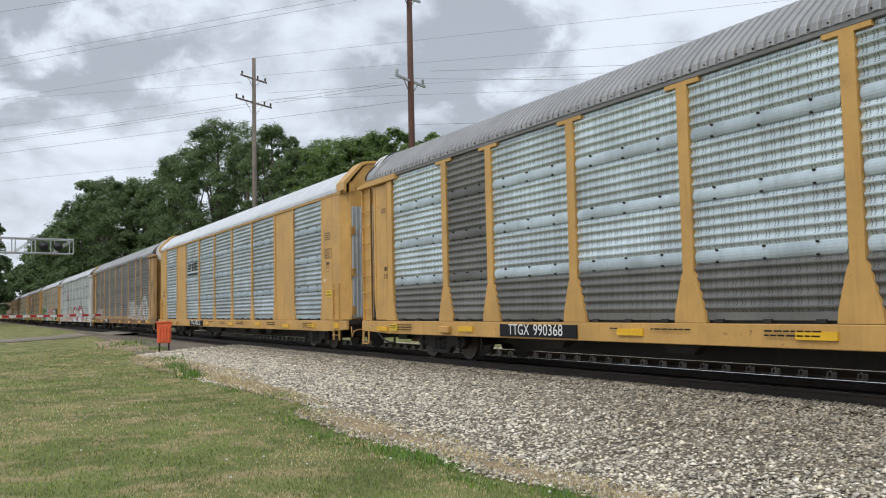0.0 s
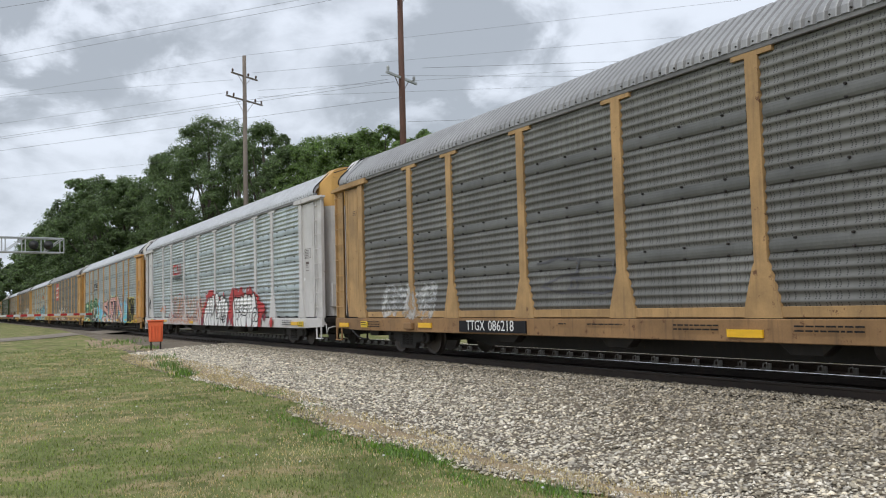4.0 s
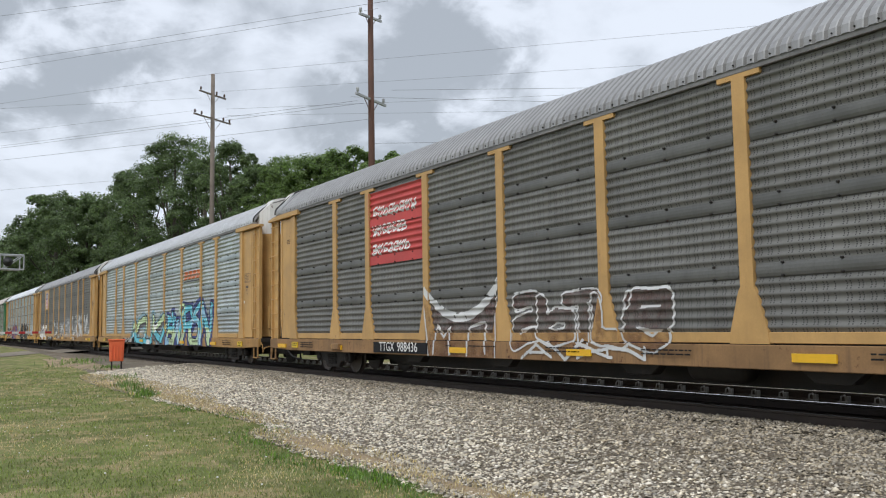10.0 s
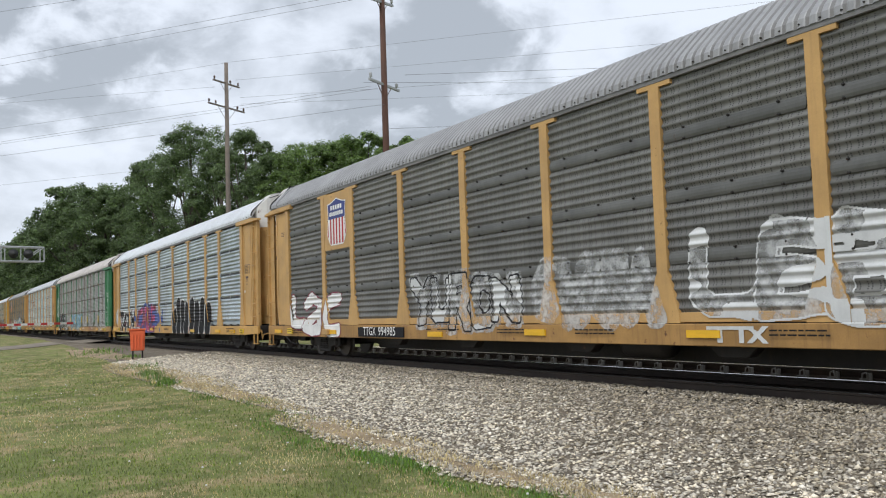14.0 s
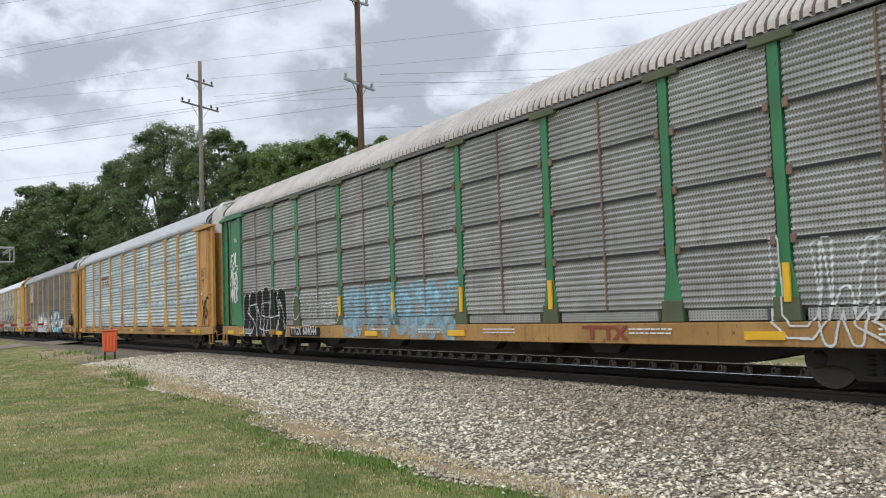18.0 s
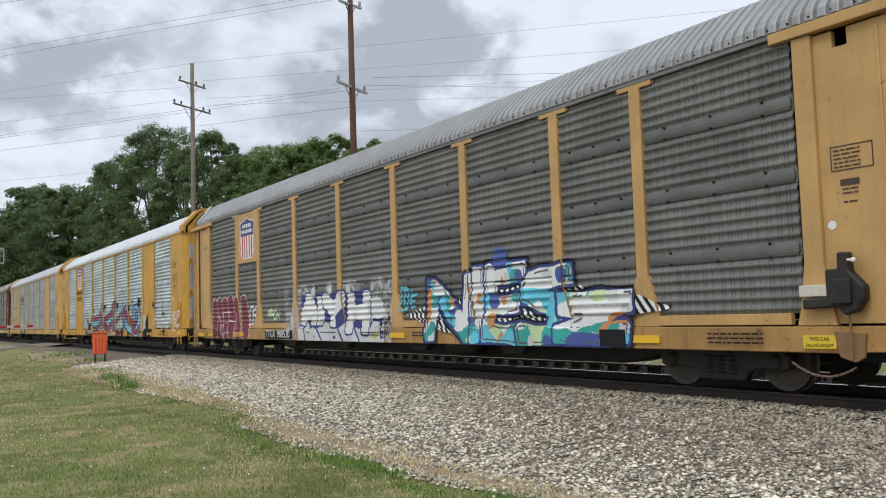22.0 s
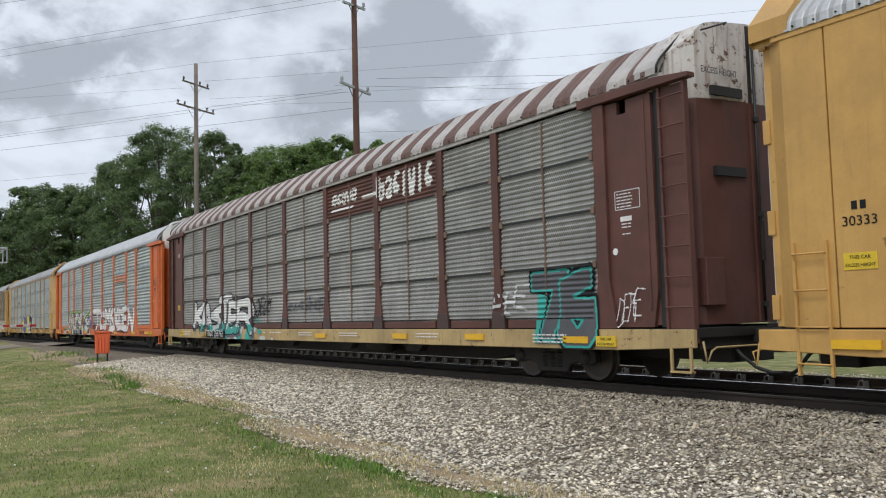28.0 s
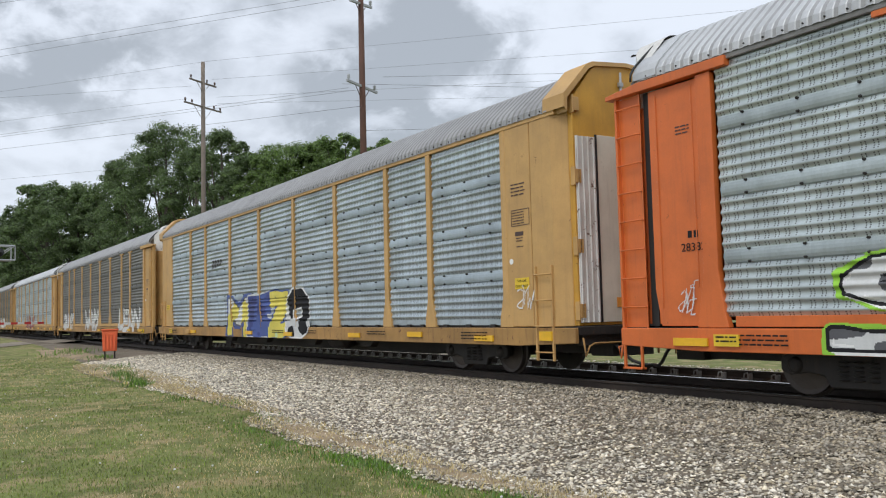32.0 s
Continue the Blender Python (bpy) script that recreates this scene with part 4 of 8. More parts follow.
            if spec.get("wrap"):
                part("door_cover", MESH["door_wrap"], spec["wrap"], door, "folded bare metal door leaf")
                part("door_cover", MESH["door_wrap"], spec["wrap"], door, "folded bare metal door leaf", MIRROR_Y)
                part("door_leaf", MESH["door_leaf"], "cream", door, "cream painted door leaf")
                part("door_leaf", MESH["door_leaf_narrow"], "cream", door, "cream painted door leaf")
                part("door_seal", MESH["seal"], "black", door)
                part("placard", MESH["placard"], "orange_plate", door)
        else:
            part("roof_cap", MESH["roof_cap_short"], spec.get("cap", spec["roof"]), car, m=m)
            part("roof_hoop", MESH["hoop"], "black", car, m=m)
            if s > 0 and spec.get("brake"):
                brake = part("brake_housing", MESH["brake_box"], "iron", car, "black cast brake housing")
                part("brake_arm", MESH["brake_arm"], "cream", brake)
                part("brake_lever", MESH["brake_lever"], "white", brake)
                part("chain_bracket", MESH["chain_bracket"], "sill_grimy", brake)
                part("brake_chain", MESH["brake_chain"], "clip_rust", brake)
            door = part("end_door", MESH["end_door"], spec.get("door", paint), car, "rounded end doors", m)
            gable = part("end_gable", MESH["end_gable"], spec.get("gable", "gable_white") if s > 0 or spec.get("gable") == "gable_rust" else "gable_white", car, "weathered painted gable", m)
            part("gable_rib", MESH["gable_rib"], "iron", gable)
            part("grab_iron", MESH["gable_rail"], "iron", gable)
            if s > 0:
                words = lettering(gable, "EXCESS HEIGHT", "ink", 0, 0, 0.10, 0, 0.9, False)
                words.matrix_basis = Matrix.Translation((13.755, -0.68, 4.66)) @ Matrix.Rotation(math.pi / 2, 4, "Z") @ Matrix.Rotation(math.pi / 2, 4, "X") @ Matrix.Diagonal((0.8, 1, 1, 1))
            rod = part("lock_rod", MESH["lock_rod"], "black", door)
            part("rod_lever", MESH["rod_lever"], "iron", rod)
            for z in (1.25, 2.6, 4.05):
                part("rod_guide", MESH["rod_guide"], "iron", rod, m=Matrix.Translation((0, 0, z)))
            part("kick_plate", MESH["kick_plate"], spec.get("door", paint), door)
            if fine:
                part("vent_slot", MESH["vent_slot"], "black", door, "dark cut-out slot", Matrix.Translation((0, -0.52, 3.22)))
                part("vent_slot", MESH["vent_slot"], "black", door, "dark cut-out slot", Matrix.Translation((0, -0.52, 4.42)))
    tagged(car, spec["label"], "railway car", "cars of the train")
    return car

# ---- ground, ballast, road ----
def smooth(a, b, x):
    u = np.clip((np.asarray(x, dtype=float) - a) / (b - a), 0, 1)
    return u * u * (3 - 2 * u)


def ground_z(x, y):
    """Height of the earth: a low rise to the tracks, level beyond them, humps in the lawn."""
    x, y = np.asarray(x, dtype=float), np.asarray(y, dtype=float)
    rise = 0.24 * smooth(4.6, 9.0, y) * (1 - smooth(17.0, 20.0, y)) + 0.08 * smooth(20, 30, y)
    road = 0.34 * smooth(-40, -56, x) * smooth(-2.0, 6.5, y) * (1 - smooth(7.5, 9.5, y)) * 0.5
    hump = 0.025 * np.sin(x * 0.9 + 0.6 * np.sin(y * 1.3)) * np.cos(y * 1.1) * (1 - smooth(4.0, 6.0, y))
    return rise + road + hump


EDGE = ((-90, 8.2), (-60, 7.2), (-51.5, 6.8), (-40.7, 6.35), (-27.4, 5.45), (-21.2, 5.08), (-17.9, 5.2), (-16.4, 5.5), (-14.2, 5.15), (-11.9, 4.65), (-10.3, 4.46), (-9.6, 4.6), (-8.7, 4.7), (-7.4, 4.46), (-6.8, 4.72), (-6.3, 4.86), (-4.0, 4.9), (20, 5.0))


def edge_y(x):
    """Where lawn gives way to gravel."""
    x = np.asarray(x, dtype=float)
    return np.interp(x, [p[0] for p in EDGE], [p[1] for p in EDGE]) + 0.05 * np.sin(x * 4.3 + 2) + 0.04 * np.sin(x * 9.1)


def sheet_mesh(name, xs, ys, zfun, material):
    gx, gy = np.meshgrid(xs, ys, indexing="ij")
    gz = zfun(gx, gy)
    v = np.stack([gx, gy, gz], -1).reshape(-1, 3)
    a, b = len(xs), len(ys)
    i, j = np.meshgrid(np.arange(a - 1), np.arange(b - 1), indexing="ij")
    q = (i * b + j).ravel()
    return fast_mesh(name, v, np.stack([q, q + b, q + b + 1, q + 1], -1), material, True)


M["lawn"] = surface("dry_summer_lawn", (0.175, 0.195, 0.065), 0.9, 0, 0.3, second=(0.33, 0.27, 0.14), bump=0.6, grain=70, patch=0.62, space="Generated", spec=0.15)
# bed far darker than its stones: the gaps' shade is in the colour
M["gravel"] = surface("shaded_gravel_bed", (0.20, 0.17, 0.13), 0.95, 0, 0.3, second=(0.165, 0.135, 0.10), bump=1.0, grain=34, patch=0.8, spec=0.2)
M["stone"] = surface("crushed_limestone", (0.71, 0.64, 0.515), 0.9, 0, 0.2, island=0.44, bump=0.3, grain=60, patch=3, spec=0.25)
M["stone_brown"] = surface("brown_limestone", (0.39, 0.34, 0.26), 0.9, 0, 0.25, island=0.6, bump=0.3, grain=60, patch=3, spec=0.25)
M["black_stone"] = surface("black_ballast", (0.035, 0.03, 0.026), 0.8, 0, 0.3, bump=0.8, grain=30, patch=2, spec=0.3)
M["dirt"] = surface("bare_sandy_earth", (0.33, 0.255, 0.165), 0.95, 0, 0.25, bump=0.6, grain=30, patch=1.1, spec=0.15)
M["asphalt"] = surface("worn_pale_road", (0.27, 0.235, 0.19), 0.95, 0, 0.2, bump=0.3, grain=40, patch=0.5, spec=0.1)
for key in ("lawn", "gravel", "dirt", "asphalt"):                    # these lie in world metres
    t = M[key].node_tree
    for n in list(t.nodes):
        if n.type == "TEX_COORD":
            geo = t.nodes.new("ShaderNodeNewGeometry")
            for link in list(t.links):
                if link.from_node == n:
                    t.links.new(geo.outputs["Position"], link.to_socket)

xs = np.concatenate([np.linspace(-3000, -300, 8), np.linspace(-260, -60, 26), np.arange(-58, 12, 0.5), np.linspace(14, 260, 20), np.linspace(300, 3000, 8)])
ys = np.concatenate([np.linspace(-3000, -200, 8), np.linspace(-150, -8, 14), np.arange(-6, 24, 0.4), np.linspace(25, 200, 16), np.linspace(260, 3000, 8)])
tagged(new("ground", sheet_mesh("ground", xs, ys, ground_z, M["lawn"])), "flat lawn of dry patchy grass that reaches the horizon", "ground", kind="structure")

xs = np.concatenate([np.linspace(-420, -72, 60), np.arange(-70, 14, 0.25), np.linspace(15, 480, 60)])
rows_y = np.concatenate([[0.0, 0.15, 0.4, 0.8], np.linspace(1.3, 12.2, 40)])
gx, gy = np.meshgrid(xs, rows_y, indexing="ij")
gy = edge_y(gx) + gy * (15.6 - edge_y(gx)) / 12.2
gz = ground_z(gx, gy) + np.where(np.arange(len(rows_y))[None, :] == 0, -0.02, 0.018) + 0.012 * np.sin(gx * 7.1 + gy * 3) * np.sin(gy * 8.3)
v = np.stack([gx, gy, gz], -1).reshape(-1, 3)
a, b2 = gx.shape
i, j = np.meshgrid(np.arange(a - 1), np.arange(b2 - 1), indexing="ij")
q = (i * b2 + j).ravel()
tagged(new("ballast_bed", fast_mesh("ballast_bed", v, np.stack([q, q + b2, q + b2 + 1, q + 1], -1), M["gravel"], True)), "crushed limestone bed beside and under the tracks, darkened for the shade between stones", "gravel bed", kind="structure")

# loose stones: chipped blocks of five sizes, thick near the camera
rng = np.random.default_rng(4)
OCT = np.array([(1, 0, 0), (-1, 0, 0), (0, 1, 0), (0, -1, 0), (0, 0, 1), (0, 0, -1)], float)
OCT_F = np.array([(0, 2, 4), (2, 1, 4), (1, 3, 4), (3, 0, 4), (2, 0, 5), (1, 2, 5), (3, 1, 5), (0, 3, 5)])


def scatter_stones(px, py, size, lift=0.0):
    n = len(px)
    ang = rng.uniform(0, 2 * math.pi, n)
    base = OCT[None] * (size[:, None, None] * rng.uniform(0.55, 1.25, (n, 6, 1)))
    base[:, :, 2] *= 0.5
    base[:, :, 0] *= 1.25
    base += rng.normal(0, 0.22, (n, 6, 3)) * size[:, None, None]
    c, s = np.cos(ang)[:, None], np.sin(ang)[:, None]
    x = base[:, :, 0] * c - base[:, :, 1] * s + px[:, None]
    y = base[:, :, 0] * s + base[:, :, 1] * c + py[:, None]
    z = base[:, :, 2] + (ground_z(px, py) + 0.018 + size * 0.22 + lift)[:, None]
    v = np.stack([x, y, z], -1).reshape(-1, 3)
    f = (OCT_F[None] + 6 * np.arange(n)[:, None, None]).reshape(-1, 3)
    return v, f


n = 74000
px = -3.0 - 33 * rng.random(n) ** 1.7
py = edge_y(px) - 0.05 + (9.95 - edge_y(px)) * rng.random(n) ** 0.85
sz = rng.choice([0.016, 0.022, 0.028, 0.036], n, p=[0.3, 0.38, 0.24, 0.08]) * rng.uniform(0.85, 1.15, n) * (1 + 0.25 * smooth(-10, -30, px))
# browner stones towards the track; part of their darkness is painted shade
dusky = py + rng.normal(0, 0.9, n) > 8.1 - 1.7 * smooth(-13, -6, px)
for pick, key, label in ((~dusky, "stone", "loose pale crushed stones between lawn and track"), (dusky, "stone_brown", "brown-grey crushed stones along the track")):
    v, f = scatter_stones(px[pick], py[pick], sz[pick])
    tagged(new("gravel_stones", fast_mesh("gravel_stones", v, f, M[key])), label, "gravel", kind="stuff")
# stone heaped over the ends of the ties
n = 15000
px = -3.0 - 33 * rng.random(n) ** 1.5
py = 9.3 + 0.85 * rng.random(n)
v, f = scatter_stones(px, py, rng.uniform(0.018, 0.034, n), 0.055 * smooth(9.3, 9.65, py))
tagged(new("gravel_stones", fast_mesh("gravel_stones", v, f, M["stone_brown"])), "brown-grey stones heaped over the tie ends", "gravel", kind="stuff")
n = 9000
px, py = rng.uniform(-34, -4, n), rng.uniform(12.5, 16.2, n)
v, f = scatter_stones(px, py, rng.uniform(0.02, 0.035, n))
tagged(new("gravel_stones", fast_mesh("gravel_stones", v, f, M["stone"])), "crushed stones round the further track", "gravel", kind="stuff")

# ---- tracks ----
M["rail"] = surface("rusted_rail_steel", (0.055, 0.042, 0.034), 0.6, 0.4, 0.3, 0.2, (0.1, 0.05, 0.03), bump=0.15)
M["rail_dusty"] = surface("dusty_rail_head", (0.30, 0.26, 0.21), 0.7, 0.1, 0.15, bump=0.05)
# near rail's head: the cars' dark undersides, reflected there, are put into its colour
M["rail_dull"] = surface("darkened_rail_head", (0.10, 0.09, 0.08), 0.55, 0.5, 0.2, bump=0.05)
M["rail_top"] = surface("polished_rail_head", (0.55, 0.54, 0.53), 0.22, 1.0, 0.08, bump=0.02)
M["tie"] = surface("oil_black_timber", (0.05, 0.04, 0.033), 0.85, 0, 0.35, bump=0.5, grain=25, patch=3, per_object=0.25)
M["concrete_tie"] = surface("grey_concrete_tie", (0.24, 0.23, 0.21), 0.85, 0, 0.2, bump=0.3, per_object=0.15)
RAIL = [(-0.07, -0.17), (0.07, -0.17), (0.07, -0.155), (0.012, -0.13), (0.012, -0.04), (0.037, -0.03), (0.037, -0.004), (-0.037, -0.004), (-0.037, -0.03), (-0.012, -0.04), (-0.012, -0.13), (-0.07, -0.155)]
TURN = Matrix(((0, 1, 0, 0), (1, 0, 0, 0), (0, 0, 1, 0), (0, 0, 0, 1)))
rail_mesh = Build().prism(RAIL, -430, 490, TURN).mesh("rail")
head_mesh = Build().prism([(-0.034, -0.004), (0.034, -0.004), (0.03, 0.0), (-0.03, 0.0)], -430, 490, TURN).mesh("rail_head")
tie_mesh = Build().box(-0.115, 0.115, -1.3, 1.3, -0.34, -0.172).mesh("tie", bevel=0.01)
clip_mesh = Build().box(-0.09, 0.09, -0.17, -0.06, -0.175, -0.14).box(0.03, 0.07, -0.12, -0.03, -0.15, -0.05).tube([(-0.06, -0.13, -0.15), (-0.06, -0.11, -0.06), (-0.02, -0.07, -0.04), (0.02, -0.11, -0.07), (0.04, -0.13, -0.15)], 0.016, 5).mesh("rail_clip")
plate_mesh = Build().box(-0.09, 0.09, -0.18, 0.16, -0.175, -0.155).box(-0.05, -0.025, -0.11, -0.08, -0.16, -0.12).box(0.025, 0.05, -0.11, -0.08, -0.16, -0.12).mesh("tie_plate")


def track(y, tie_material, clips, label, step):
    t = empty("track", Matrix.Translation((0, y, RAIL_Z)))
    tagged(t, label, "railway track", kind="structure")
    for s in (-0.752, 0.752):
        r = part("rail", rail_mesh, "rail", t, m=Matrix.Translation((0, s, 0)))
        part("rail_head", head_mesh, "rail_top" if s > 0 else "rail_dull", r)
    x = -2.5
    count = 0
    while count < 150:
        part("tie", tie_mesh, tie_material, t, m=Matrix.Translation((x, 0, 0)))
        part("rail_clip" if clips else "tie_plate", clip_mesh if clips else plate_mesh, "rail" if not clips else "concrete_tie", t, m=Matrix.Translation((x, -0.752, 0)))
        x -= step
        count += 1
    b = Build()
    far = x
    while far > -300:
        b.box(far - 0.115, far + 0.115, -1.3, 1.3, -0.34, -0.172)
        far -= step
    far = -2.5 + step
    while far < 60:
        b.box(far - 0.115, far + 0.115, -1.3, 1.3, -0.34, -0.172)
        far += step
    tagged(part("far_ties", b.mesh("far_ties"), tie_material, t), kind="stuff")
    return t


track(TRACK_Y, "tie", False, "railway track of dark oily timber ties and worn rails", 0.53)
# black stone between and under the ties
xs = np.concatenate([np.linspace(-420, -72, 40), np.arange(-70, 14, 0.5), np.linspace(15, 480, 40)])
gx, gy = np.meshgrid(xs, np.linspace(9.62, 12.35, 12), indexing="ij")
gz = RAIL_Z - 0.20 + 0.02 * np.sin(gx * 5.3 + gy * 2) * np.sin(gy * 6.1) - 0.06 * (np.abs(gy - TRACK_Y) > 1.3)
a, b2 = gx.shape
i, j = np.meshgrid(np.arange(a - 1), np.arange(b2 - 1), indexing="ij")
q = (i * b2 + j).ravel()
tagged(new("oily_ballast", fast_mesh("oily_ballast", np.stack([gx, gy, gz], -1).reshape(-1, 3), np.stack([q, q + b2, q + b2 + 1, q + 1], -1), M["black_stone"], True)), "black stone under the train", "ballast", kind="structure")
# an old rail on short concrete blocks behind the track
spare = empty("old_rail", Matrix.Translation((0, SPARE_Y, RAIL_Z)))
part("rail", rail_mesh, "rail", spare)
part("rail_head", head_mesh, "rail_dusty", spare)
block = Build().box(-0.12, 0.12, -0.3, 0.3, -0.3, -0.172).mesh("block", bevel=0.01)
for i in range(120):
    m = Matrix.Translation((-3.0 - 0.61 * i, 0, 0))
    part("block", block, "concrete_tie", spare, m=m)
    part("rail_clip", clip_mesh, "concrete_tie", spare, m=m)
tagged(spare, "old rusty rail clipped to concrete blocks behind the track", "rail", kind="structure")

# ---- road that crosses the tracks ----
b = Build()
pts = []
for i in range(41):
    u = i / 40
    y = -14 + 60 * u
    xc = -62 - 6 * math.sin(u * 1.5) - 10 * (1 - min(1, (y + 14) / 18)) ** 2
    pts.append((xc, y))
for x, y in pts:
    for w in (-4.2, 4.2):
        z = float(ground_z(x + w, y)) + 0.03
        if 8.6 < y < 17.6:
            z = RAIL_Z - 0.02
        b.v.append((x + w, y, z))
for i in range(40):
    b.f.append((2 * i, 2 * i + 1, 2 * i + 3, 2 * i + 2))
tagged(part("road", b.mesh("road", smooth=True), "asphalt"), "pale worn road over the level crossing", "road", kind="structure")

# ---- the train ----
TAN_LABEL = "enclosed autorack car, %s"
CARS = [
    dict(rail="none", kind="tee", paint="yellow", sheet="silver", roof="roof_grey", odd={1: "grey_dark"}, low="grey_dark", label="yellow autorack car with bright galvanised ribbed sides"),
    dict(rail="none", kind="hinged", paint="yellow", sheet="silver_dull", roof="roof_white", solid=(1, 7), wrap="cover_metal", label="yellow autorack car with a white roof and galvanised sides"),
    dict(kind="tee", paint="weathered_tan", sill="sill_grimy", door="tan", sheet="grey_dark", roof="roof_grey", label="grimy tan autorack car with sooty sides and white tags"),
    dict(rail="none", kind="tee", gable="yellow", paint="white_grey", sheet="silver_green", roof="roof_light", label="white-framed autorack car with galvanised sides and red and white graffiti"),
    dict(kind="tee", paint="amber", sheet="silver_sooty", roof="roof_light", label="amber autorack car with large green and pink graffiti"),
    dict(kind="tee", paint="tan", sill="sill_grimy", sheet="grey_dark", roof="roof_grey", label="tan autorack car with sooty sides and a red plate"),
    dict(kind="tee", paint="tan", sheet="silver_green", roof="roof_light", label="tan autorack car with clean ribbed sides and turquoise graffiti"),
    dict(kind="tee", paint="tan", sheet="grey_dark", roof="roof_grey", label="tan autorack car with sooty sides and a shield emblem"),
    dict(rail="none", kind="slat", skin="slat_t", post="post_t", paint="tan", sheet="silver_dull", roof="roof_white", sill="yellow", label="tan autorack car with slatted sides and black and magenta graffiti"),
    dict(kind="slat", skin="slat_sunk", post="post_sunk", paint="green", rail="grey_slat", sheet="grey_slat", roof="roof_pale", groove="groove_rust", head="olive", foot="olive", cap="roof_pale", gable="gable_rust", sill="sill_worn", label="green autorack car with weathered slatted sides and graffiti"),
    dict(rail="none", kind="tee", paint="amber", sheet="silver", roof="roof_light", label="amber autorack car with bright galvanised ribbed sides"),
    dict(kind="tee", paint="tan", sheet="grey_dark", roof="roof_grey", brake=True, label="tan autorack car with sooty sides, shield emblem and bold graffiti"),
    dict(rail="none", kind="hinged", paint="bright_yellow", sheet="silver", roof="roof_white", solid=(1, 7), wrap="cover_metal", label="bright yellow autorack car with white roof and maroon graffiti"),
    dict(rail="none", kind="hinged", paint="yellow", sheet="silver_dull", roof="roof_light", solid=(1, 7), wrap="gable_white", label="yellow autorack car with solid yellow panels and pale roof"),
    dict(kind="slat", paint="brown", sheet="grey_slat", roof="roof_brown", foot="dark_brown", gutter="stripe_pale", stripes=("stripe_brown", "stripe_pale"), cap="stripe_pale", gable="gable_rust", sill="sill_cream", label="oxide brown autorack car with slatted sides and striped rusty roof"),
    dict(kind="tee", paint="orange", sheet="silver_green", roof="roof_light", label="orange autorack car with clean ribbed sides and white graffiti"),
    dict(rail="none", kind="hinged", paint="tan", sheet="silver_dull", roof="roof_grey", gable="bright_yellow", wrap="gable_white", label="tan autorack car with galvanised sides and blue and yellow graffiti"),
    dict(kind="tee", paint="tan", sheet="grey_dark", roof="roof_grey", label="tan autorack car with sooty sides and pale tags"),
    dict(kind="tee", paint="tan", sheet="silver_dull", roof="roof_light", label="tan autorack car with dull galvanised sides"),
    dict(kind="tee", paint="weathered_tan", sheet="grey_dark", roof="roof_grey", label="grimy tan autorack car far down the train"),
    dict(kind="tee", paint="tan", sheet="silver_green", roof="roof_light", label="tan autorack car near the end of the train"),
    dict(kind="tee", paint="amber", sheet="silver_dull", roof="roof_grey", label="amber autorack car at the end of the train"),
]
TRAIN = [autorack(spec) for spec in CARS]


# ---- grass, weeds and bare earth by the lawn's edge ----
M["blade"] = surface("grass_blades", (0.215, 0.27, 0.083), 0.7, 0, 0.25, island=0.4, bump=0, grain=5, patch=0.6, spec=0.2)
M["straw"] = surface("straw_blades", (0.56, 0.46, 0.25), 0.8, 0, 0.2, island=0.35, bump=0, grain=5, patch=0.6, spec=0.2)
M["fresh"] = surface("fresh_weeds", (0.15, 0.25, 0.055), 0.6, 0, 0.2, island=0.35, bump=0, grain=5, patch=0.6, spec=0.25)


def blades(px, py, tall, wide, seed):
    """Bent blades of two faces each."""
    r = np.random.default_rng(seed)
    n = len(px)
    a = r.uniform(0, 2 * math.pi, n)
    lean = r.uniform(0.1, 0.9, n) * tall
    b = r.uniform(0, 2 * math.pi, n)
    z = ground_z(px, py)
    ca, sa = np.cos(a) * wide / 2, np.sin(a) * wide / 2
    lx, ly = np.cos(b) * lean, np.sin(b) * lean
    v = np.stack([np.stack([px - ca, py - sa, z - 0.01], -1), np.stack([px + ca, py + sa, z - 0.01], -1),
                  np.stack([px + ca * 0.7 + lx * 0.4, py + sa * 0.7 + ly * 0.4, z + tall * 0.6], -1), np.stack([px - ca * 0.7 + lx * 0.4, py - sa * 0.7 + ly * 0.4, z + tall * 0.6], -1),
                  np.stack([px + lx, py + ly, z + tall], -1)], 1).reshape(-1, 3)
    q = 5 * np.arange(n)
    f = np.concatenate([np.stack([q, q + 1, q + 2], -1), np.stack([q, q + 2, q + 3], -1), np.stack([q + 3, q + 2, q + 4], -1)])
    return v, f


def lawn_points(n, near, far, seed):
    r = np.random.default_rng(seed)
    d = near * (far / near) ** r.random(n)
    a = r.uniform(radians(-2), radians(62), n)
    x, y = -d * np.cos(a), d * np.sin(a)
    keep = y < edge_y(x) + 0.06 + r.normal(0, 0.16, n) + 0.25 * np.sin(x * 3.1 + 1) * np.sin(x * 1.3)
    return x[keep], y[keep], d[keep]


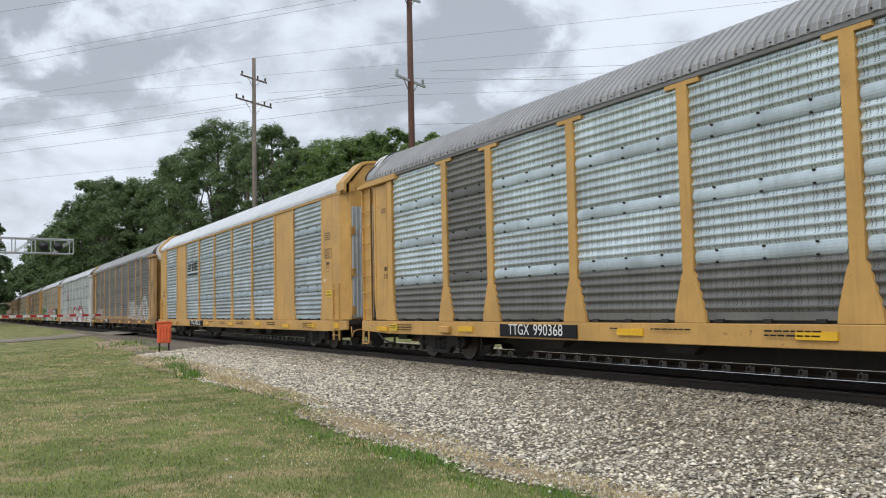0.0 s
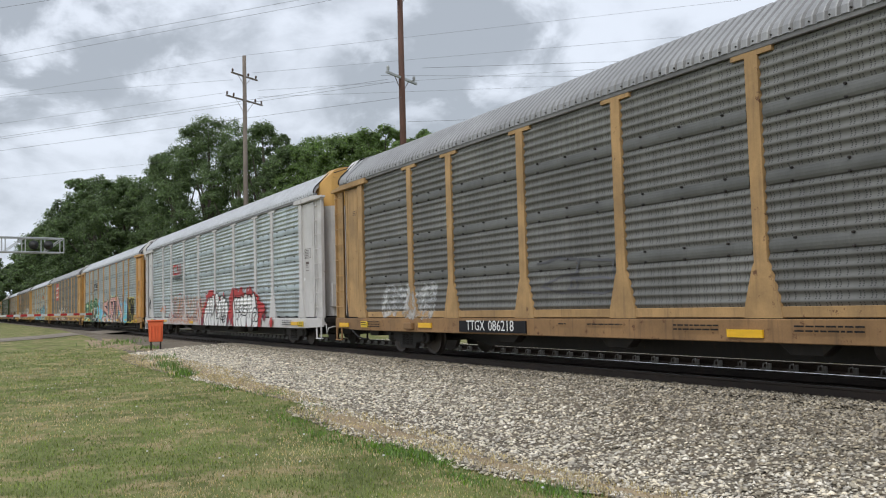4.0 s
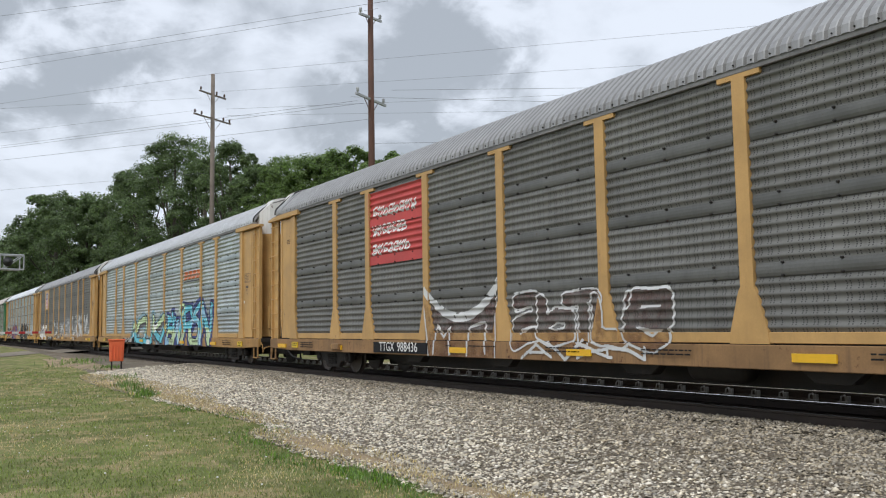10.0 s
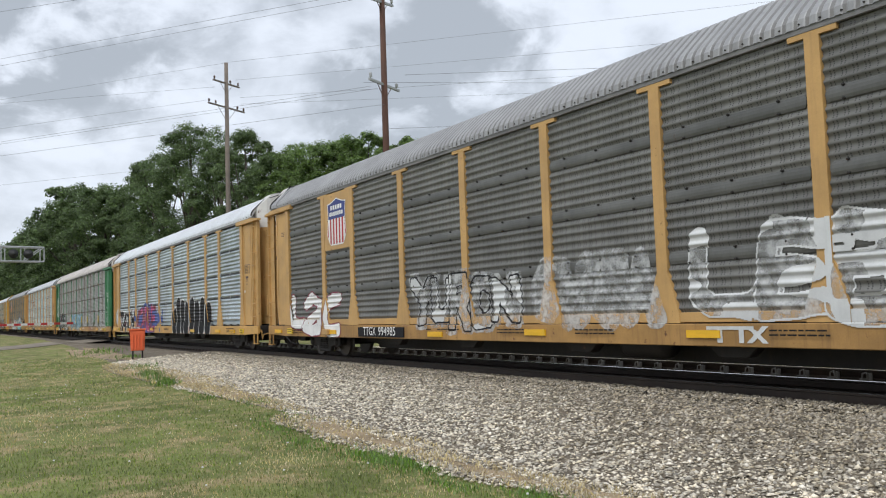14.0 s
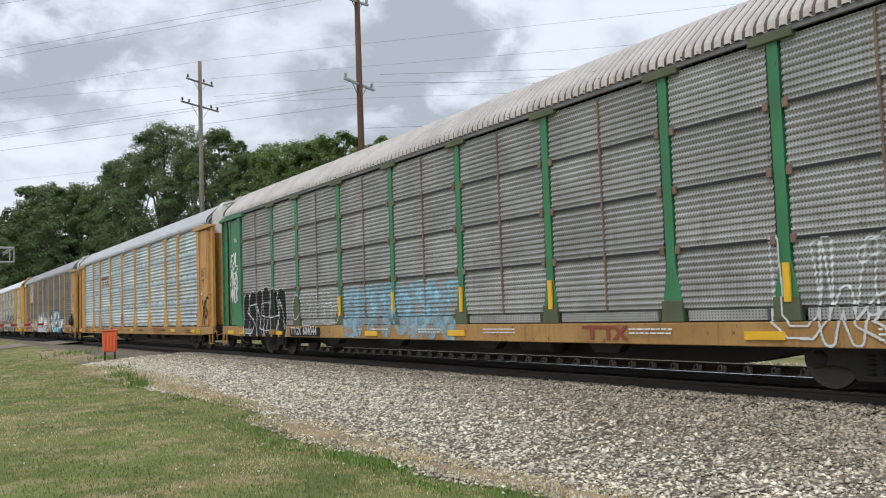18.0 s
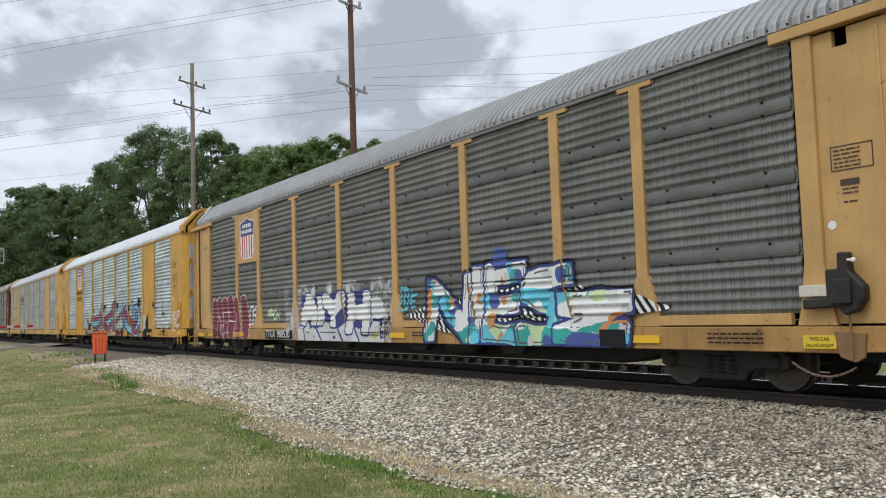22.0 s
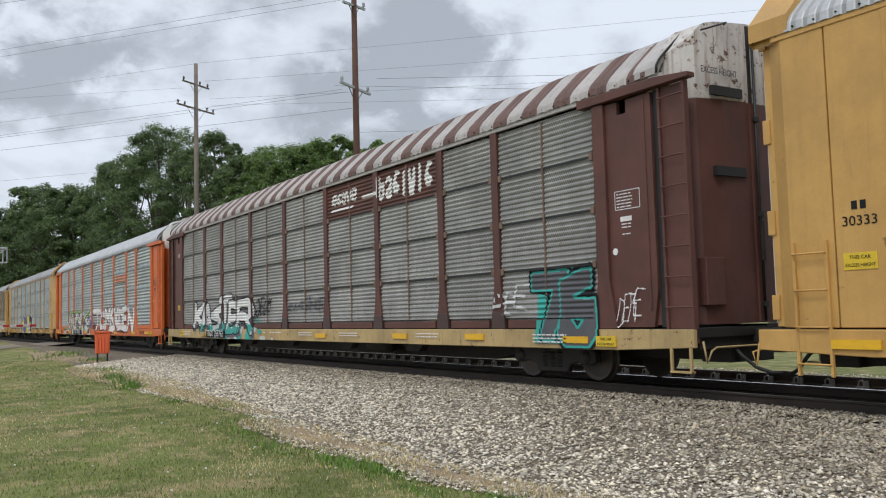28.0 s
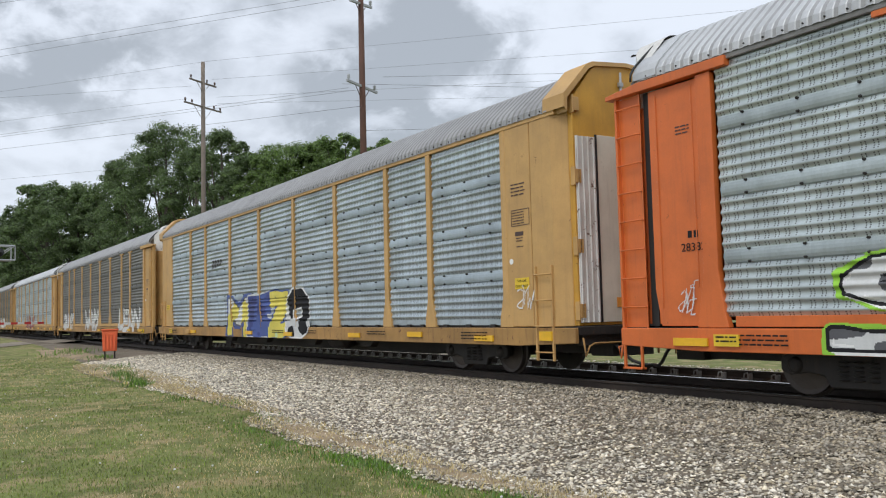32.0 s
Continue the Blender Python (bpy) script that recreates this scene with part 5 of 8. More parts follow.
for name, n, seed, material, tall, label in (("lawn_grass", 230000, 5, "blade", 0.021, "short green grass blades of the lawn"), ("dry_grass", 150000, 6, "straw", 0.019, "dry straw-coloured blades in the lawn")):
    x, y, d = lawn_points(n, 4.2, 45, seed)
    patch = np.sin(x * 0.55 + 1.3 * np.sin(y * 0.7)) * np.sin(y * 0.9 + 0.8 * np.sin(x * 0.33)) + 0.5 * np.sin(x * 2.1 + y * 1.7)
    r = np.random.default_rng(seed + 20)
    patch = patch + 0.5 * np.sin(x * 1.35 + 2.0 * np.sin(y * 1.6)) * np.sin(y * 2.2 + 1.0)
    keep = r.random(len(x)) < (0.55 + 0.65 * patch if material == "blade" else 0.4 - 0.7 * patch)
    x, y, d = x[keep], y[keep], d[keep]
    h = tall * r.uniform(0.5, 1.6, len(x)) * (1 + 0.02 * d)
    v, f = blades(x, y, h, 0.003 + 0.00065 * d, seed)
    tagged(new(name, fast_mesh(name, v, f, M[material])), label, "grass", kind="stuff")

# tufts of taller weeds along the edge
r = np.random.default_rng(12)
xs_, ys_, hs_ = [], [], []
for cx, cy, spread_, count, tall in ((-22.9, 5.2, 0.6, 190, 0.22), (-26.6, 5.5, 0.8, 120, 0.26), (-24.6, 5.3, 0.6, 60, 0.3), (-13.6, 5.0, 0.9, 300, 0.06), (-9.1, 4.45, 0.7, 900, 0.065), (-8.3, 4.5, 0.5, 420, 0.05), (-16.6, 5.45, 0.7, 420, 0.07), (-10.6, 4.2, 0.8, 420, 0.05),
                                    (-6.3, 4.62, 0.4, 420, 0.06), (-7.3, 4.3, 0.5, 300, 0.05), (-31.0, 6.2, 1.4, 160, 0.14), (-38, 7.0, 1.2, 160, 0.15), (-12.4, 4.4, 0.9, 320, 0.05), (-18.5, 5.1, 0.9, 220, 0.06), (-45, 7.0, 2.5, 260, 0.2)):
    xs_.append(r.normal(cx, spread_ * 0.6, count)), ys_.append(r.normal(cy, spread_ * 0.22, count)), hs_.append(tall * r.uniform(0.35, 1.25, count))
x, y, hh = np.concatenate(xs_), np.concatenate(ys_), np.concatenate(hs_)
v, f = blades(x, y, hh, 0.006 + 0.0007 * np.hypot(x, y), 13)
tagged(new("weeds", fast_mesh("weeds", v, f, M["fresh"])), "bright green weeds in tufts along the gravel edge", "weeds", kind="stuff")
x, y = -4.5 - 22 * r.random(60) ** 1.3, r.uniform(1.2, 4.6, 60)
b = Build()
for i in range(60):
    z = float(ground_z(x[i], y[i])) + 0.07
    b.box(x[i] - 0.009, x[i] + 0.009, y[i] - 0.009, y[i] + 0.009, z - 0.008, z + 0.006)
tagged(part("clover_flowers", b.mesh("clover_flowers"), "white"), "small white clover heads scattered in the lawn", "flowers", kind="stuff")


def earth_patch(cx, cy, rx, ry, seed, material="dirt"):
    """A bare patch with a ragged outline, a finger's width over the ground, sloping to nothing at its rim."""
    r = random.Random(seed)
    b = Build()
    b.v.append((cx, cy, float(ground_z(cx, cy)) + 0.045))
    n = 40
    ph = [r.uniform(0, 6) for _ in range(4)]
    for ring in (0.7, 1.0):
        for i in range(n):
            w = 2 * math.pi * i / n
            k = ring * (1 + 0.22 * math.sin(3 * w + ph[0]) + 0.13 * math.sin(7 * w + ph[1]) + 0.07 * math.sin(13 * w + ph[2]))
            x, y = cx + rx * k * math.cos(w), cy + ry * k * math.sin(w)
            b.v.append((x, y, float(ground_z(x, y)) + (0.036 if ring < 1 else -0.012)))
    for i in range(n):
        j = (i + 1) % n
        b.f += [(0, 1 + i, 1 + j), (1 + i, 1 + n + i, 1 + n + j, 1 + j)]
    return tagged(part("bare_earth", b.mesh("bare_earth", smooth=True), material), "bare sandy earth at the lawn's edge", "earth", kind="structure")


earth_patch(-11.2, 4.98, 2.0, 0.26, 1)
earth_patch(-7.6, 4.9, 1.2, 0.13, 2)
earth_patch(-27.0, 5.75, 6.0, 0.55, 3)
earth_patch(-18.5, 5.5, 3.2, 0.24, 6)
earth_patch(-44.0, 6.9, 9.0, 0.9, 4)
earth_patch(-5.4, 5.05, 1.1, 0.12, 5)
# straw, chips and runners of grass spread over the bare earth
r = np.random.default_rng(77)
spots = ((-11.2, 4.98, 2.2, 0.34), (-7.6, 4.9, 1.3, 0.2), (-18.5, 5.5, 3.2, 0.24), (-27.0, 5.75, 6.0, 0.55), (-5.4, 5.05, 1.3, 0.2))
lx, ly = [], []
for cx, cy, rx, ry in spots:
    k = int(2600 * rx / 2)
    w, q = r.uniform(0, 2 * math.pi, k), np.sqrt(r.random(k)) * 1.35
    lx.append(cx + rx * q * np.cos(w))
    ly.append(cy + ry * q * np.sin(w))
lx, ly = np.concatenate(lx), np.concatenate(ly)
half = r.random(len(lx)) < 0.45
v, f = blades(lx[half], ly[half], r.uniform(0.05, 0.085, half.sum()), 0.006 + 0.001 * np.hypot(lx[half], ly[half]), 78)
tagged(new("straw_litter", fast_mesh("straw_litter", v, f, M["straw"])), "dry straw blades scattered over bare earth", "straw", kind="stuff")
v, f = scatter_stones(lx[~half], ly[~half], r.uniform(0.008, 0.02, (~half).sum()) + 0.012)
tagged(new("earth_chips", fast_mesh("earth_chips", v, f, M["stone_brown"])), "small brown stone chips on bare earth", "gravel", kind="stuff")


# ---- paint on the cars: numbers, emblems, spray work ----
GLYPHS = {"A": "00-26-40 12-32", "B": "00-06-35-33-03 33-41-30-00", "C": "46-15-02-10-40", "D": "00-06-35-41-20-00", "E": "46-06-00-40 03-33", "G": "46-15-02-10-40-43-23", "H": "00-06 40-46 03-43",
          "K": "00-06 46-03-40", "L": "06-00-40", "M": "00-06-23-46-40", "N": "00-06-40-46", "O": "10-01-05-16-36-45-41-30-10", "R": "00-06-36-44-33-03 23-40", "S": "46-15-04-33-42-30-00", "T": "06-46 26-20",
          "U": "06-01-10-30-41-46", "V": "06-20-46", "W": "06-10-24-30-46", "X": "00-46 06-40", "Y": "06-23-46 23-20", "Z": "06-46-00-40", "0": "10-01-05-16-36-45-41-30-10", "1": "15-26-20", "2": "05-16-36-45-00-40",
          "6": "36-05-01-10-30-41-43-33-03", "7": "06-46-20", "a": "05-26-45-40 43-12-01-20-40", "b": "06-01-20-41-44-24-02", "c": "46-26-03-11-31-42-23", "d": "16-04-24-46-30-10-02", "e": "03-43-46-16-01-30-41",
          "f": "00-14-06-36-24-44-40", "g": "06-36-33-03-00-41-44", "h": "06-10-23-30-46-42", "i": "20-26", "P": "00-06-36-44-33-03", "F": "46-06-00 03-33", "I": "20-26", "x": "06-20 46-20", "y": "00-23-46 06-23", "^": "00-26-40", "~": "06-24-16-40", "j": "21-25", "k": "20-24-36", "l": "10-24-26"}


def value_noise(x, z, scale, seed):
    """Smooth noise between 0 and 1 over a patch of wall."""
    r = np.random.default_rng(seed).random((64, 64))
    u, w = (x / scale) % 63, (z / scale) % 63
    i, j = u.astype(int), w.astype(int)
    a, b = u - i, w - j
    a, b = a * a * (3 - 2 * a), b * b * (3 - 2 * b)
    return (r[i, j] * (1 - a) + r[i + 1, j] * a) * (1 - b) + (r[i, j + 1] * (1 - a) + r[i + 1, j + 1] * a) * b


def skin(x, z, kind, solid):
    """Depth of the car's near face at x, z and a class that changes where the face steps."""
    out = np.full(x.shape, -1.30)
    cls = np.zeros(x.shape, int)
    if kind == "flat":
        return out, cls
    fn = broad if kind == "slat_t" else slats if kind.startswith("slat") else ribs_face
    zs = np.unique(z)
    table = np.array([fn(v) for v in zs])
    out = -1.405 - table[np.searchsorted(zs, z)]
    rail = z < 1.087
    out, cls = np.where(rail, -1.455, out), np.where(rail, 1, cls)
    for i in solid:
        m = (x > POSTS[i]) & (x < POSTS[i + 1])
        out, cls = np.where(m, -1.43, out), np.where(m, 2, cls)
    wide, thin, top = {"tee": (0.31, 0.11, 1.66), "slat": (0.18, 0.10, 1.6), "slat_sunk": (0.18, 0.09, 1.6), "slat_t": (0.31, 0.11, 1.66), "hinged": (0.19, 0.08, 1.5)}[kind]
    half = np.where(z < 1.12, wide, np.where(z < top, wide + (thin - wide) * (z - 1.12) / (top - 1.12), thin))
    for p in POSTS:
        m = np.abs(x - p) < half + 0.006
        out, cls = np.where(m, np.where(z > 1.245, -1.44, -1.47) if kind == "slat_sunk" else -1.466, out), np.where(m, 3, cls)
    m = np.abs(x) > 11.9
    out, cls = np.where(m, -1.457 if kind == "hinged" else -1.437, out), np.where(m, 5, cls)
    m = z < 0.925
    out, cls = np.where(m, -1.49, out), np.where(m, 4, cls)
    return out, cls


COATS = {}


def paint(car, spec, name, x0, x1, z0, z1, layers, label="", cell=0.0125, depth=None):
    """Paint on the near side: layers of (colour, function of x and z that says where), the last on top. It follows ribs, posts and sill."""
    z0 = max(z0, 0.605)
    nx, nz = int((x1 - x0) / cell), int((z1 - z0) / cell)
    gx, gz = np.meshgrid(x0 + (np.arange(nx) + 0.5) * cell, z0 + (np.arange(nz) + 0.5) * cell, indexing="ij")
    hue = np.full(gx.shape, -1)
    colours = []
    for colour, fn in layers:
        if colour not in colours:
            colours.append(colour)
        hue[fn(gx, gz)] = colours.index(colour)
    if depth is None:
        d, cls = skin(gx, gz, spec.get("skin", spec["kind"]), spec.get("solid", ()))
    else:
        d, cls = np.full(gx.shape, depth), np.zeros(gx.shape, int)
    COATS[car.name] = COATS.get(car.name, 0) + 1
    coat = 0.002 + 0.0022 * COATS[car.name]
    lo = (skin(gx, gz - cell / 2, spec.get("skin", spec["kind"]), spec.get("solid", ()))[0] if depth is None else d) - coat
    hi = (skin(gx, gz + cell / 2, spec.get("skin", spec["kind"]), spec.get("solid", ()))[0] if depth is None else d) - coat
    jump = np.abs(lo - hi) > 0.025
    lo, hi = np.where(jump, d - coat, lo), np.where(jump, d - coat, hi)
    key = np.where(hue < 0, -1, hue * 10 + cls)
    verts, mats = [], []
    for j in range(nz):
        row = key[:, j]
        cuts = np.flatnonzero(np.diff(row)) + 1
        starts, ends = np.concatenate([[0], cuts]), np.concatenate([cuts, [nx]])
        for a, b in zip(starts, ends):
            if row[a] < 0:
                continue
            xa, xb, za = x0 + a * cell, x0 + b * cell, z0 + j * cell
            verts += [(xa, lo[a, j], za), (xb, lo[a, j], za), (xb, hi[a, j], za + cell), (xa, hi[a, j], za + cell)]
            mats.append(row[a] // 10)
    if not mats:
        return None
    me = fast_mesh(name, np.array(verts), np.arange(len(verts)).reshape(-1, 4), None)
    for c in colours:
        me.materials.append(M[c])
    me.polygons.foreach_set("material_index", np.array(mats, dtype=np.int32))
    ob = new(name, me)
    ob.parent = car
    if name in ("graffiti", "emblem", "board_lettering"):
        ob["kind"] = "stuff"
    if label:
        ob["label"] = label
    return ob


def line_field(x, z, lines, square=False):
    """Distance from each point to a set of polylines; square gives the strokes flat, blocky ends."""
    d = np.full(x.shape, 99.0)
    for pts in lines:
        for (ax, az), (bx, bz) in zip(pts, pts[1:]):
            l2 = (bx - ax) ** 2 + (bz - az) ** 2 + 1e-9
            u = np.clip(((x - ax) * (bx - ax) + (z - az) * (bz - az)) / l2, 0, 1)
            ex, ez = x - ax - u * (bx - ax), z - az - u * (bz - az)
            d = np.minimum(d, (ex ** 6 + ez ** 6) ** (1 / 6) if square else np.hypot(ex, ez))
    return d


def glyph_lines(glyph, x0, x1, z0, z1, lean=0.0):
    return [[(x0 + (x1 - x0) * int(p[0]) / 4 + lean * int(p[1]) / 6, z0 + (z1 - z0) * int(p[1]) / 6) for p in line.split("-")] for line in GLYPHS[glyph].split()]


def spread(word, x0, x1, z0, z1, wobble=0.05, seed=1, overlap=0.1):
    """The boxes of a word's signs, side by side with a little unevenness."""
    r, step = random.Random(seed), (x1 - x0) / len(word)
    return [(g, x0 + (i - overlap) * step, x0 + (i + 1 + overlap) * step, z0 + r.uniform(-1, 1) * wobble, z1 + r.uniform(-1, 1) * wobble) for i, g in enumerate(word)]


def piece(car, spec, signs, fat, line, fills, edge, halo=None, halo_wide=0.0, worn=0.0, lean=0.0, seed=1, shine=None, label="spray-painted graffiti", blotch=0.35, bands=(), shadow=None, cast=(0.12, -0.1), square=False, warped=1.0, strokes=None):
    """Sprayed signs, each in its own box: cloud behind, cast side, dark edge, fill in several tones, highlights; worn drops out patches.
    strokes: free strokes (half width, points) in place of signs."""
    if strokes:
        marks = [(wide, [pts]) for wide, pts in strokes]
    else:
        marks = [(fat, glyph_lines(g, min(a + fat, (a + b) / 2), max(b - fat, (a + b) / 2), c + fat, d - fat, lean)) for g, a, b, c, d in signs]
    n = len(marks)
    every = [p for _, lines in marks for pts in lines for p in pts]
    fat = max(wide for wide, _ in marks)
    x0, x1 = min(p[0] for p in every) - fat, max(p[0] for p in every) + fat
    z0, z1 = min(p[1] for p in every) - fat, max(p[1] for p in every) + fat
    cache = {}

    def field(i, x, z, dx=0.0, dz=0.0):
        key = (i, x.shape, dx)
        if key not in cache:
            wx = x - dx + warped * 0.10 * (value_noise(x - dx + 50, z - dz + 9, 0.45, seed) - 0.5)
            wz = z - dz + warped * 0.12 * (value_noise(x - dx + 20, z - dz + 30, 0.5, seed + 1) - 0.5)
            cache[key] = line_field(wx, wz, marks[i][1], square) - marks[i][0]
        return cache[key]

    def kept(x, z):
        return value_noise(x + 70, z + 12, 0.22, seed + 5) * 0.6 + value_noise(x + 7, z + 1, 0.06, seed + 6) * 0.4 >= worn if worn else np.ones(x.shape, bool)

    layers = []
    if halo:
        def cloud(x, z):
            d = np.min([field(i, x, z) for i in range(n)], axis=0)
            return d < line + halo_wide * (0.35 + 1.3 * value_noise(x + 11, z + 3, 0.5, seed + 2))
        layers.append((halo, cloud))
    if shadow:
        for step in (1.0, 0.66, 0.33):
            for i in range(n):
                layers.append((shadow, lambda x, z, i=i, q=step: field(i, x, z, cast[0] * q, cast[1] * q) < line))
    for i in range(n):
        if edge:
            layers.append((edge, lambda x, z, i=i: (field(i, x, z) < line) & (field(i, x, z) > (-9 if fills else 0)) & kept(x, z)))
        if fills:
            layers.append((fills[0], lambda x, z, i=i: (field(i, x, z) < 0) & kept(x, z)))
            for colour, part_high in bands:
                layers.append((colour, lambda x, z, i=i, h=part_high: (field(i, x, z) < 0) & kept(x, z) & (z < z0 + h * (z1 - z0) + 0.3 * (value_noise(x + 17, z + 40, 0.25, seed + 3) - 0.5))))
            for k, c in enumerate(fills[1:]):
                layers.append((c, lambda x, z, i=i, k=k: (field(i, x, z) < 0) & kept(x, z) & (value_noise(x + 31 + 9 * k, z + 5, 0.38, seed + 8 + k) > 1 - blotch)))
        if shine:
            layers.append((shine, lambda x, z, i=i: (np.abs(field(i, x, z) + fat * 0.3) < max(line * 0.3, 0.012)) & kept(x, z) & (value_noise(x + 3, z + 77, 0.3, seed + 4) > 0.55)))
    pad = line + (halo_wide * 1.7 if halo else 0) + 0.08
    return paint(car, spec, "graffiti", max(x0 - pad, -13.0), min(x1 + pad, 13.0), z0 - pad, z1 + pad, layers, label)


def tag(car, spec, signs, x0, x1, z0, z1, thick, colour, worn=0.0, seed=1, lean=0.08, label="thin sprayed scribble"):
    return piece(car, spec, spread(signs, x0, x1, z0, z1, 0.1, seed, 0.15), thick, 0.0, (colour,), None, worn=worn, seed=seed, lean=lean, label=label)


def lobes(car, spec, tops, z0, half, fill, edge, line, seed, shade=None, label="spray-painted bubble graffiti"):
    """Swollen upright fingers that overlap from one side to the other."""
    strokes = [(half, [(x + lean, z0 + half * 0.7), (x, top - half)]) for x, top, lean in tops]
    return piece(car, spec, None, half, line, (fill,), edge, seed=seed, strokes=strokes, label=label, warped=0.6)


def rect(x0, x1, z0, z1, slant=0.0):
    return lambda x, z: (x > x0 + slant * (z - z0)) & (x < x1 + slant * (z - z0)) & (z > z0) & (z < z1)


def bar_emblem(car, spec, x0, x1, z0, z1):
    """A black striped wedge with two leaning blocks, over a line of black bars for the name."""
    zm = z0 + (z1 - z0) * 0.36
    h = z1 - zm
    w = x1 - x0
    layers = []
    for i in range(5):
        layers.append(("ink", rect(x0 + 0.02 + 0.02 * i, x0 + w * (0.27 + 0.035 * i), zm + h * 0.2 * i, zm + h * (0.2 * i + 0.13), 0.3)))
    layers.append(("ink", rect(x0 + w * 0.42, x0 + w * 0.54, zm, z1, 0.35)))
    layers.append(("ink", rect(x0 + w * 0.54, x0 + w * 0.60, zm + h * 0.3, z1, -0.5)))
    layers.append(("ink", rect(x0 + w * 0.60, x0 + w * 0.70, zm, z1, 0.35)))
    for a in (0.0, 0.37, 0.74):
        layers.append(("ink", rect(x0 + w * 0.74, x0 + w * 0.97, zm + h * a, zm + h * (a + 0.25), 0.35)))
    for a, b in ((0.0, 0.41), (0.46, 0.97)):
        k = 0
        u = a
        while u < b - 0.02:
            layers.append(("ink", rect(x0 + w * u, x0 + w * min(u + 0.045, b), z0, z0 + (z1 - z0) * 0.2, 0.25)))
            u += 0.062
    paint(car, spec, "emblem", x0 - 0.2, x1 + 0.4, z0, z1 + 0.02, layers, "black striped emblem with a bar of lettering", 0.012)


def shield(car, spec, xc, z0, z1, depth):
    """A shield: blue above with white bars, red and white stripes below, white border."""
    h = z1 - z0
    half = h * 0.5

    def inside(x, z, g):
        u = (z - z0) / h
        wide = half * np.where(u > 0.25, 1 - 0.10 * np.sin((u - 0.25) * 4.2), np.sqrt(np.clip(u / 0.25, 0, 1)) * 0.45 + 0.55) - g
        top = z1 - 0.10 * h * np.abs(np.sin((x - xc) / half * 1.5)) - g
        return (np.abs(x - xc) < wide) & (z > z0 + g) & (z < top)

    zb = z0 + h * 0.56
    layers = [("white", lambda x, z: inside(x, z, 0)), ("red", lambda x, z: inside(x, z, 0.03) & (z < zb) & (((x - xc) / half * 3.25 + 20.25) % 1 < 0.5)),
              ("navy", lambda x, z: inside(x, z, 0.03) & (z > zb))]
    for zz, w in ((zb + h * 0.20, 0.62), (zb + h * 0.07, 0.72)):
        k = 5 if w < 0.7 else 7
        for i in range(k):
            a = xc - half * w + 2 * half * w * i / k
            layers.append(("white", rect(a, a + 2 * half * w / k * 0.72, zz, zz + h * 0.085)))
    paint(car, spec, "emblem", xc - half - 0.05, xc + half + 0.05, z0, z1, layers, "shield emblem, blue over red and white stripes", 0.012, depth)


NUMBERS = {0: "990368", 1: "698122", 2: "086218", 4: "704919", 5: "988436", 6: "952489", 7: "994985", 8: "983018", 9: "604044", 10: "710739", 11: "988520", 12: "697414", 13: "697207", 14: "255762", 15: "953512"}
END_MARKS = {0: "527", 1: "30283", 4: "49829", 6: "26180", 8: "2090", 13: "30333", 15: "28382", 3: "9212", 10: "33801"}
RING = Build().tube([(0.1 * math.cos(w / 3), 0, 0.1 * math.sin(w / 3)) for w in range(20)], 0.011, 5).tube([(-0.07, 0, 0.07), (0.07, 0, -0.07)], 0.011, 5).mesh("warning_ring")
DECAL = Build().lathe([(0.0, -0.005), (0.055, -0.005), (0.055, 0.002)], 14).mesh("round_decal")
